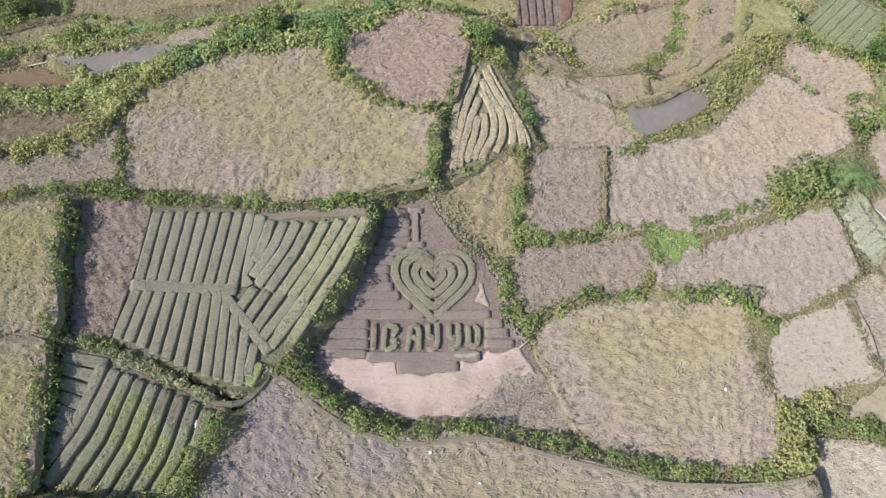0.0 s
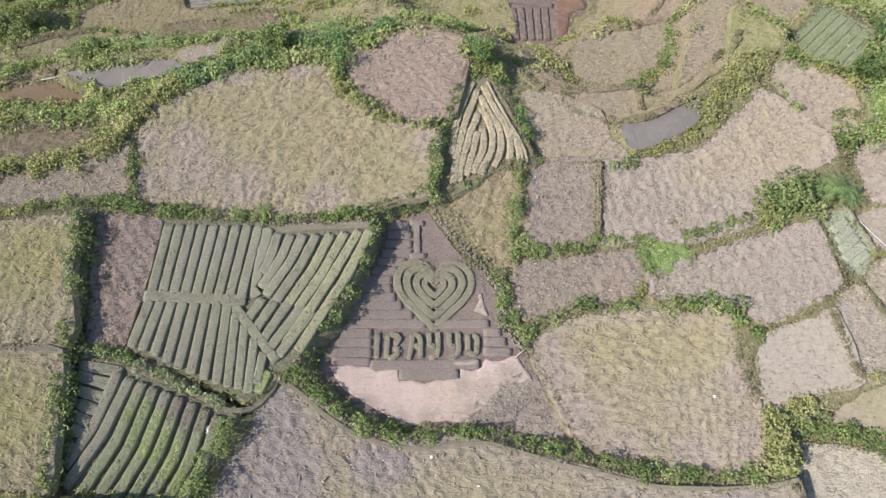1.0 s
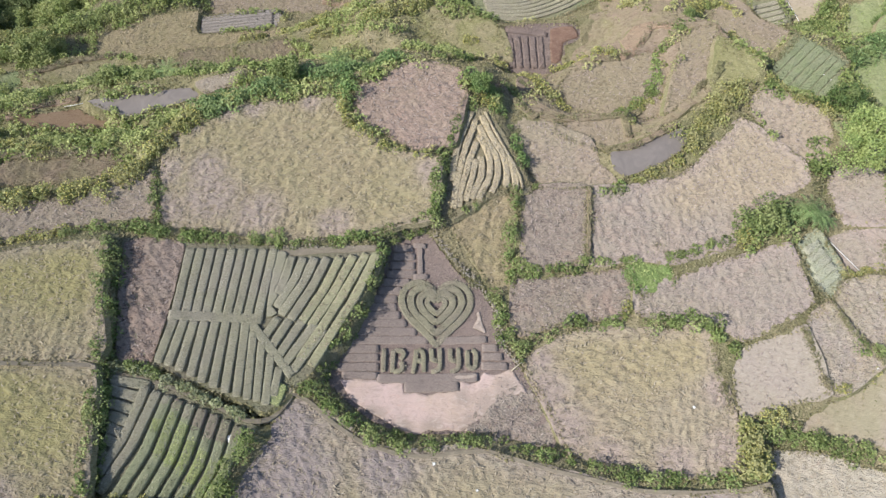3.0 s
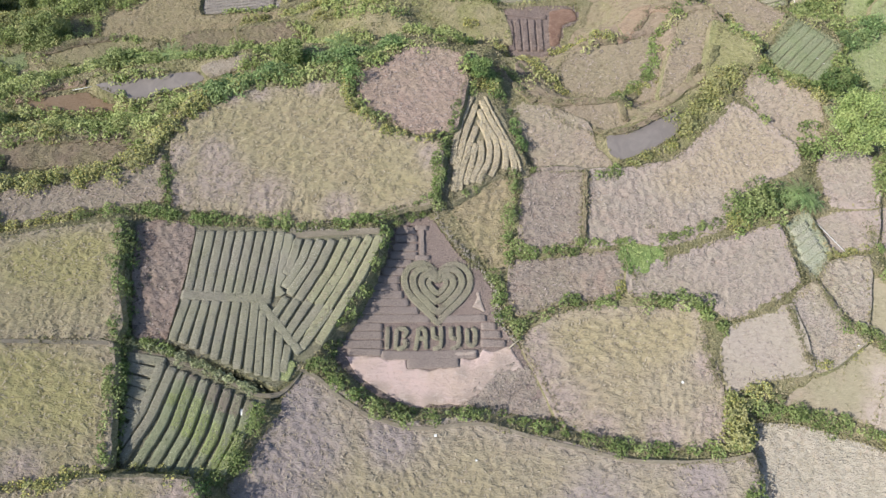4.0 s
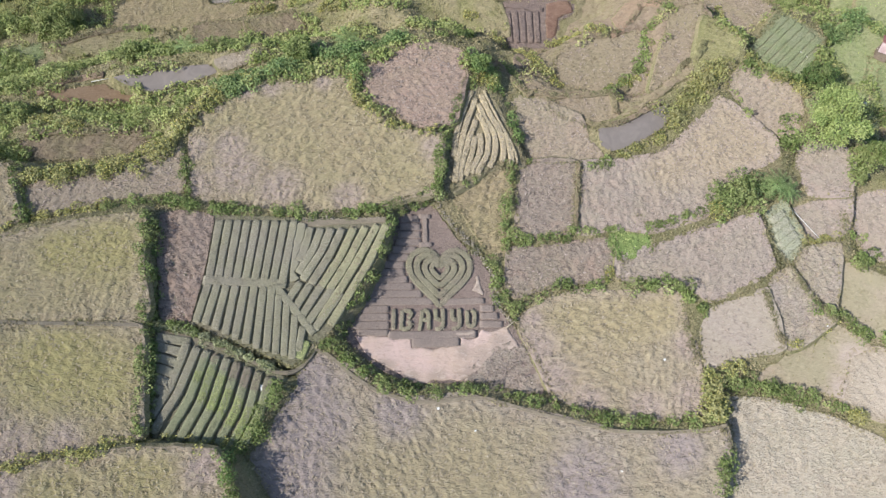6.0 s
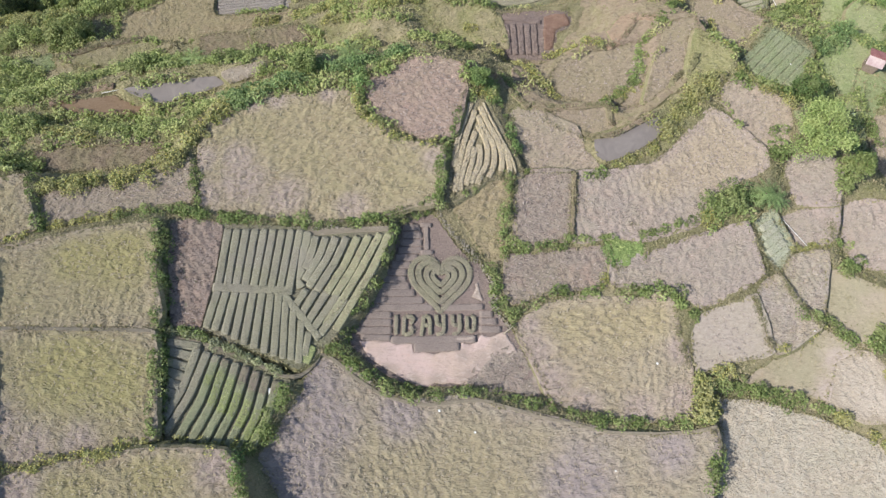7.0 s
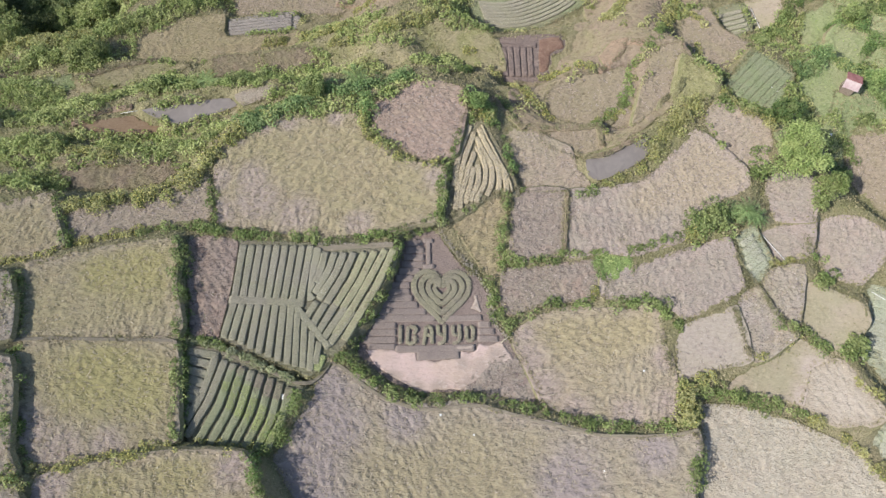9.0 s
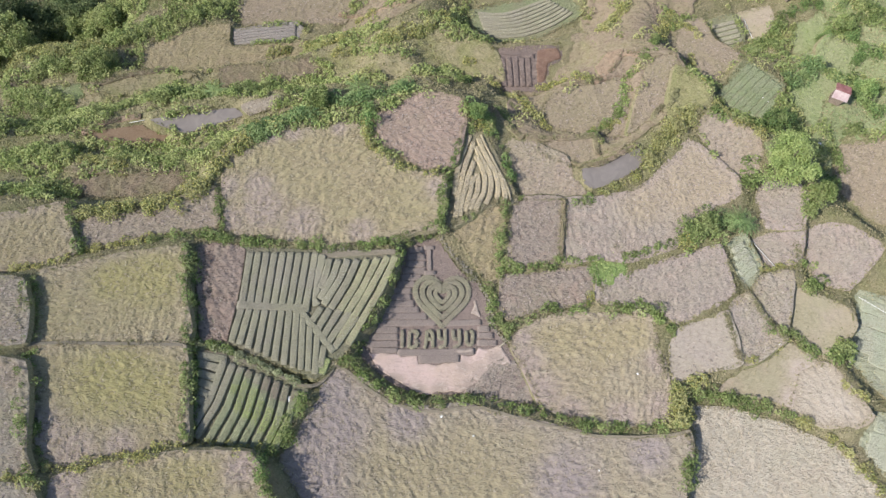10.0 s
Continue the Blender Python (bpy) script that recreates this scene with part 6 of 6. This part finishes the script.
    me = bpy.data.meshes.new("plastic_sheet")
    bm.to_mesh(me)
    bm.free()
    me.materials.append(PLASTIC)
    ob = new("plastic_sheet", me)
    ob.matrix_basis = pose(*on_ground(x, y, 0.14), 0, 0, r.uniform(0, 180))
    return tagged(ob, "crumpled white plastic sheet lying on a plot", "plastic sheet", "scattered white plastic")


for k, (x, y, s) in enumerate([(-19.57, -14.17, 0.32), (-0.1, -16.4, 0.13), (47.23, -6.63, 0.11), (26.7, -10.71, 0.13), (-53.24, -9.25, 0.11), (20.16, -23.15, 0.09), (4.06, -18.85, 0.11), (61.59, 26.89, 0.2)]):
    litter(x, y, s, k)


# ---- sheds ----
def box_bm(bm, lo, hi):
    vs = [bm.verts.new((x, y, z)) for x in (lo[0], hi[0]) for y in (lo[1], hi[1]) for z in (lo[2], hi[2])]
    for f in ((0, 1, 3, 2), (4, 6, 7, 5), (0, 4, 5, 1), (2, 3, 7, 6), (0, 2, 6, 4), (1, 5, 7, 3)):
        bm.faces.new([vs[i] for i in f])


def part(name, bm, mat, parent, label="", bevel=0.0):
    if bevel:
        bmesh.ops.bevel(bm, geom=bm.edges[:], offset=bevel, segments=1, affect="EDGES")
    bmesh.ops.recalc_face_normals(bm, faces=bm.faces)
    me = bpy.data.meshes.new(name)
    bm.to_mesh(me)
    bm.free()
    me.materials.append(mat)
    ob = new(name, me)
    ob.parent = parent
    if label:
        ob["label"] = label
    return ob


def roof_sheet(length, run, drop, side, waves):
    """A corrugated metal sheet falling from the ridge to one side."""
    bm = bmesh.new()
    n = waves * 4
    rows = []
    for t in (0.0, 0.035):
        rows.append([[bm.verts.new((-length / 2 + length * i / n, side * run * j / 3, -drop * j / 3 + 0.03 * math.sin(i * math.pi / 2) - t)) for i in range(n + 1)] for j in range(4)])
    for lay in rows:
        for j in range(3):
            for i in range(n):
                bm.faces.new((lay[j][i], lay[j][i + 1], lay[j + 1][i + 1], lay[j + 1][i]))
    return bm


RUST = plain_material("rusty_roof", (0.22, 0.085, 0.08), (0.33, 0.16, 0.15), 0.6, 1.2)
# the south slope's sun glare is put into this paler roof colour
SUNLIT = plain_material("sunlit_pink_roof", (0.38, 0.27, 0.265), (0.52, 0.43, 0.42), 0.7, 1.0)
ZINC = plain_material("zinc_roof", (0.62, 0.62, 0.63), (0.74, 0.74, 0.74), 0.4, 1.0, 0.01, 0.3)
BOARD = plain_material("old_boards", (0.22, 0.17, 0.13), (0.30, 0.24, 0.19), 0.85, 4.0)


def shed(x, y, turn, length, width, mats, label):
    hut = tagged(new("shed"), label, "shed")
    for lo, hi in (((-length / 2, -width / 2, 0), (length / 2, -width / 2 + 0.08, 2.0)), ((-length / 2, width / 2 - 0.08, 0), (length / 2, width / 2, 2.0)),
                   ((-length / 2, -width / 2 + 0.08, 0), (-length / 2 + 0.08, width / 2 - 0.08, 2.0)), ((length / 2 - 0.08, -width / 2 + 0.08, 0), (length / 2, width / 2 - 0.08, 2.0))):
        bm = bmesh.new()
        box_bm(bm, lo, hi)
        part("wall", bm, BOARD, hut)
    bm = bmesh.new()
    box_bm(bm, (-length / 2 - 0.05, -0.5, 0.05), (-length / 2, 0.4, 1.8))
    door = part("door", bm, BARK, hut, "dark plank door")
    bm = bmesh.new()
    box_bm(bm, (-length / 2 - 0.09, 0.22, 0.9), (-length / 2 - 0.05, 0.30, 1.05))
    part("handle", bm, ZINC, door, "small metal handle")
    for side, mat in ((1, mats[0]), (-1, mats[1])):
        ob = part("roof_sheet", roof_sheet(length + 0.7, (width / 2 + 0.45) * (1.25 if side > 0 else 0.9), 0.4 if side > 0 else 0.8, side, 12), mat, hut)
        ob.location = (0, 0, 2.75)
    bm = bmesh.new()
    box_bm(bm, (-length / 2 - 0.35, -0.14, 2.76), (length / 2 + 0.35, 0.14, 2.82))
    part("ridge_cap", bm, mats[0], hut)
    hut.matrix_basis = pose(*on_ground(x, y, -0.05), 0, 0, turn)
    return hut


shed(65.8, 35.2, -25, 1.8, 1.7, (RUST, SUNLIT), "small shed with a rusty metal roof, one pinkish slope paled for sun glare")
shed(67.0, 62.8, 25, 3.2, 2.4, (ZINC, ZINC), "small shed with a bright zinc roof")


# ---- trees ----
def tree(x, y, height, radius, kind, label, seed, leaves=2600, size=0.28):
    """A tapered, forked trunk and an uneven crown built of leaf clumps with gaps."""
    r = np.random.RandomState(seed)
    base = Vector(on_ground(x, y, -0.1))
    root = tagged(new("tree"), label, "tree", "trees")
    root.matrix_basis = Matrix.Translation(base)
    fork = Vector((r.normal(0, 0.15), r.normal(0, 0.15), height * 0.42))
    tube("trunk", (0, 0, 0), fork, 0.05 * height * 0.5, 0.03 * height * 0.5, BARK, root)
    pts = []
    lobes = 26
    for k in range(lobes):
        a = 2 * math.pi * (k + r.uniform(-0.3, 0.3)) / lobes * 2
        d = radius * (0.25 + 0.6 * r.rand())
        c = Vector((d * math.cos(a), d * math.sin(a), height * r.uniform(0.45, 0.95) - 0.25 * d * height / max(radius * 2, 1)))
        tube("limb", fork * r.uniform(0.8, 1.0), c, 0.011 * height, 0.004 * height, BARK, root, 6)
        n = leaves // lobes
        lr = radius * r.uniform(0.16, 0.48)
        v = r.normal(0, 1, (n, 3))
        v /= np.linalg.norm(v, axis=1)[:, None]
        v *= (r.uniform(0.35, 1.15, n) * lr)[:, None]
        v[:, 2] *= 0.75
        pts.append(v + np.array(c))
    leaf_cloud("crown", np.concatenate(pts), size, LEAF[kind], 0.4, seed, root)
    return root


TREES = [
    (51.91, 20.27, 7.0, 4.5, "L"),
    (53.21, 29.01, 4, 2.2, "D"),
    (5.49, 28.04, 3.2, 1.3, "D"),
    (-63.93, 47.89, 5, 4.2, "F"),
    (-84.86, 57.78, 8, 4.5, "F"),
    (-83.7, 65.19, 8, 5, "K"),
    (-78.92, 67.71, 8, 5, "K"),
    (-69.57, 63.96, 7, 4, "F"),
    (-76.11, 68.98, 9, 5, "K"),
    (-88.52, 64.59, 9, 5, "K"),
    (-91.55, 55.55, 7, 4, "K"),
    (-19.33, 31.6, 3.5, 2.2, "G"),
    (74.87, 54.98, 4, 2, "G"),
    (72.54, 38.1, 4, 2, "D"),
    (57.24, 15.89, 4, 1.8, "G"),
    (-80.97, 64.83, 6, 3.6, "F"),
    (-73.49, 63.16, 5, 3.2, "F"),
]
for k, (x, y, h, r, kind) in enumerate(TREES):
    tree(x, y, h, r, kind, {"L": "rounded tree with a bright yellow-green crown", "D": "small dark green tree beside a terrace", "F": "leafy tree at the edge of the forest", "K": "tall tree of the valley forest, leaves darkened for ravine shade", "G": "leafy green tree on the slope", "Y": "tree with a yellowish green crown at the forest edge"}[kind], 900 + k,
         11000 if r > 3 else 3500, 0.135 if kind == "L" else 0.17 if r > 3 else 0.14)


def palm(x, y, height, reach, seed):
    """A short-stemmed palm: arching fronds, each a rib with two rows of narrow leaflets."""
    r = np.random.RandomState(seed)
    root = tagged(new("palm"), "dark feathery palm among bushes", "palm", "palms")
    root.matrix_basis = Matrix.Translation(on_ground(x, y, -0.1))
    tube("trunk", (0, 0, 0), (0, 0, height), 0.13, 0.10, BARK, root)
    for k in range(15):
        turn, rise = 2 * math.pi * k / 15 + r.uniform(-0.2, 0.2), r.uniform(0.25, 1.0)
        bm = bmesh.new()
        for i in range(14):
            u = (i + 1) / 14
            out, up = reach * u, height + rise * reach * (u - 0.95 * u * u)
            c = Vector((out * math.cos(turn), out * math.sin(turn), up))
            side = Vector((-math.sin(turn), math.cos(turn), 0))
            ahead = Vector((math.cos(turn), math.sin(turn), -0.2))
            for sgn in (-1, 1):
                tip = c + (side * sgn * 0.85 + ahead * 0.55) * reach * 0.30 * (1.05 - 0.7 * u) - Vector((0, 0, 0.08))
                bm.faces.new([bm.verts.new(p) for p in (c - ahead * 0.05, c + ahead * 0.05, tip)])
        me = bpy.data.meshes.new("frond")
        bm.to_mesh(me)
        bm.free()
        me.materials.append(LEAF["T"])
        new("frond", me).parent = root
    return root


for k, (x, y, h, reach) in enumerate([(43.4, 11.6, 1.8, 2.2), (44.9, 11.0, 1.5, 1.8), (-13.0, 34.2, 1.6, 2.2), (-38.0, 37.2, 1.8, 2.2)]):
    palm(x, y, h, reach, 40 + k)


# ---- loose cover: stubble, grass and undergrowth ----
def scatter(ring, density, seed, clump=0.9, cut=-0.3):
    """Random places inside an outline, gathered into clumps."""
    r = np.random.RandomState(seed)
    q = np.array(ring)
    lo, hi = np.maximum(q.min(0), (-98, -40)), np.minimum(q.max(0), (90, 82))
    n = int(np.prod(np.maximum(hi - lo, 0)) * density)
    px, py = r.uniform(lo[0], hi[0], n), r.uniform(lo[1], hi[1], n)
    _, ins = poly_distance(px, py, ring)
    px, py = px[ins], py[ins]
    keep = np.array([noise.noise((a * clump, b * clump * 0.7, 5.0)) > cut for a, b in zip(px, py)], bool)
    return px[keep], py[keep]


STUBBLE = {"olive": ("S", 20), "olivemix": ("SM", 20), "tan": ("S", 20), "tanmix": ("SM", 20), "pink": ("SP", 21), "mauve": ("SP", 14), "pinkdark": ("SP", 25), "tandark": ("S", 12), "rosy": ("SP", 24), "pinktan": ("SP", 12), "warm": ("SP", 18), "grey": ("SP", 22), "pale": ("SL", 17), "drygrass": ("W", 14), "ochre": ("W", 5),
           "weedy": ("W", 16), "lush": ("L", 16), "lush2": ("L", 6), "palegreen": ("W", 8), "bare": ("SL", 8)}
for k, (plot_name, plot) in enumerate(PLOTS.items()):
    if plot[0] in STUBBLE:
        mat, dens = STUBBLE[plot[0]]
        px, py = scatter(plot[4], dens * 0.32, 40 + k)
        if len(px):
            z = plot_height(plot_name, px, py) + 0.02 + 0.15 * np.random.RandomState(k).rand(len(px))
            tagged(leaf_cloud("stubble", np.stack([px, py, z], 1), 0.19, LEAF[mat], 2.0, 60 + k, None, 0.33), "cut straw and stubble tufts lying on a paddy", "stubble", kind="stuff")

# straw on the small strips, clods on the tilled soil
for plot_name, ring, mat, dens, size, label in (
        ("bed_plot", [(-33.82, 6.52), (-27.28, 6.27), (-28.59, -6.63), (-32.2, -6.47)], "SP", 18, 0.14, "cut straw on a mauve stubble strip"), ("heart_plot", grown([(7.28, -9.74), (9.41, -9.08), (10.61, -10.88), (11.47, -13.4), (8.88, -14.02), (5.86, -13.31), (4.25, -12.57), (6.04, -10.78)], 2.4), "SP", 6, 0.12, "loose straw blown round a stubble corner"), ("heart_plot", [(7.28, -9.74), (9.41, -9.08), (10.61, -10.88), (11.47, -13.4), (8.88, -14.02), (5.86, -13.31), (4.25, -12.57), (6.04, -10.78)], "SP", 18, 0.14, "cut straw on a stubble corner"),
        ("heart_plot", PLOTS["heart_plot"][4], "VR", 12, 0.07, "loose clods of dark soil"), ("heart_plot", PLOTS["heart_plot"][4], "SP", 5, 0.06, "pale clods of dry soil")):
    px, py = scatter(ring, dens, len(label), 0.9, -0.2)
    if "clods" in label:
        _, bare = poly_distance(px, py, [(-9.81, -7.99), (-8.53, -7.91), (-5.94, -8.35), (-3.36, -8.42), (-3.23, -9.3), (2.35, -9.12), (2.46, -8.23), (4.72, -8.03), (5.11, -7.23), (7.93, -6.86), (8.94, -8.03), (9.67, -9.08), (7.03, -9.53), (5.94, -10.68), (4.1, -12.23), (1.81, -13), (-0.96, -13.27), (-3.22, -13.05), (-5.77, -11.83), (-7.87, -10.34), (-9.49, -8.82)])
        px, py = px[~bare], py[~bare]
    z = plot_height(plot_name, px, py) + 0.12 + 0.12 * np.random.RandomState(3).rand(len(px))
    tagged(leaf_cloud("straw" if "straw" in label else "clods", np.stack([px, py, z], 1), size, LEAF[mat], 0.7, 17 + len(label), None, 0.4), label, "straw" if "straw" in label else "clods", kind="stuff")

# weeds along the edges of the plots
edge_pts = []
for k, (plot_name, plot) in enumerate(PLOTS.items()):
    if plot_name in ("weedy_patch", "bare_patch"):
        continue
    r = np.random.RandomState(300 + k)
    ring = np.array(smooth_ring(grown(plot[4], 0.45), 0.25, 0.2))
    ring = ring[(np.abs(ring[:, 0]) < 95) & (ring[:, 1] > -38) & (ring[:, 1] < 80)]
    for rep_ in range(3):
        if len(ring):
            edge_pts.append(ring + r.normal(0, 0.22, ring.shape))
edge_pts = np.concatenate(edge_pts)
thin = np.array([noise.noise((a * 0.2, b * 0.2, 77.0)) > -0.12 for a, b in edge_pts], bool)
edge_pts = edge_pts[thin]
tagged(leaf_cloud("edge_weeds", np.column_stack([edge_pts, terrain(edge_pts[:, 0], edge_pts[:, 1]) + 0.15 + 0.15 * np.random.RandomState(9).rand(len(edge_pts))]), 0.13, LEAF["W"], 0.2, 12), "straggling weeds along the plot edges", "weeds", kind="stuff")


def open_ground(n, seed, box):
    """Random places on the banks, outside every plot."""
    r = np.random.RandomState(seed)
    px, py = r.uniform(box[0], box[1], n), r.uniform(box[2], box[3], n)
    out = np.ones(n, bool)
    for plot in PLOTS.values():
        q = np.array(plot[4])
        near = (px > q[:, 0].min()) & (px < q[:, 0].max()) & (py > q[:, 1].min()) & (py < q[:, 1].max())
        if near.any():
            _, ins = poly_distance(px[near], py[near], plot[4])
            out[np.where(near)[0][ins]] = False
    return px[out], py[out]


px, py = open_ground(150000, 3, (-97, 88, -38, 80))
for ring in ([(11, 34.4), (17.3, 38.9), (21.5, 45), (24.5, 53), (28.6, 50.2), (39.5, 57.4), (48.7, 62.4), (40.4, 39.4), (35.4, 29.8), (29.6, 24.9), (22.4, 21.2), (15.7, 23.3), (10.5, 27.1)], [(-20, 65.2), (-14.2, 65.7), (0.1, 62.5), (-4, 56.6), (-9.2, 53.7), (-14.5, 52.9), (-18.8, 57)], [(27, 59.3), (31, 65.4), (49.1, 68.3), (46.2, 57.9), (35.5, 43.7), (29.1, 43.3), (26.5, 49.1)], [(20.7, 45.2), (27.8, 46), (28.3, 39.7), (21.1, 38.4)]):
    _, bare = poly_distance(px, py, ring)
    bare &= np.random.RandomState(4).rand(len(px)) < 0.8
    px, py = px[~bare], py[~bare]
tagged(leaf_cloud("bank_grass", np.stack([px, py, terrain(px, py) + 0.14], 1), 0.17, LEAF["W"], 0.0, 11), "rough grass on the terrace banks", "grass", kind="stuff")
for k, (kind, count, box, cut, label) in enumerate((
        ("F", 6500, (-97, 5, 18, 66), 0.05, "low green undergrowth on the slope"), ("Y", 3000, (-97, 88, 22, 66), 0.18, "yellow-green weeds on the slope"),
        ("F", 2800, (40, 88, 20, 70), 0.0, "green thicket on the far slope"))):
    cx, cy = open_ground(count, 20 + k, box)
    keep = np.array([noise.noise((a * 0.11, b * 0.16, 30.0 + 9 * k)) > cut for a, b in zip(cx, cy)], bool)
    cx, cy = cx[keep], cy[keep]
    r = np.random.RandomState(70 + k)
    each = 26
    th, u = r.uniform(0, 2 * math.pi, (len(cx), each)), r.rand(len(cx), each)
    rad = (0.35 + 0.45 * r.rand(len(cx), 1)) * np.sqrt(1 - 0.85 * u * u)
    hh = (0.4 + 0.7 * r.rand(len(cx), 1))
    pts = np.stack([cx[:, None] + rad * np.cos(th), cy[:, None] + rad * np.sin(th), terrain(cx, cy)[:, None] + 0.05 + u * hh], -1).reshape(-1, 3)
    tagged(leaf_cloud("undergrowth", pts, 0.18, LEAF[kind], 0.5, 80 + k), label, "undergrowth", kind="stuff")
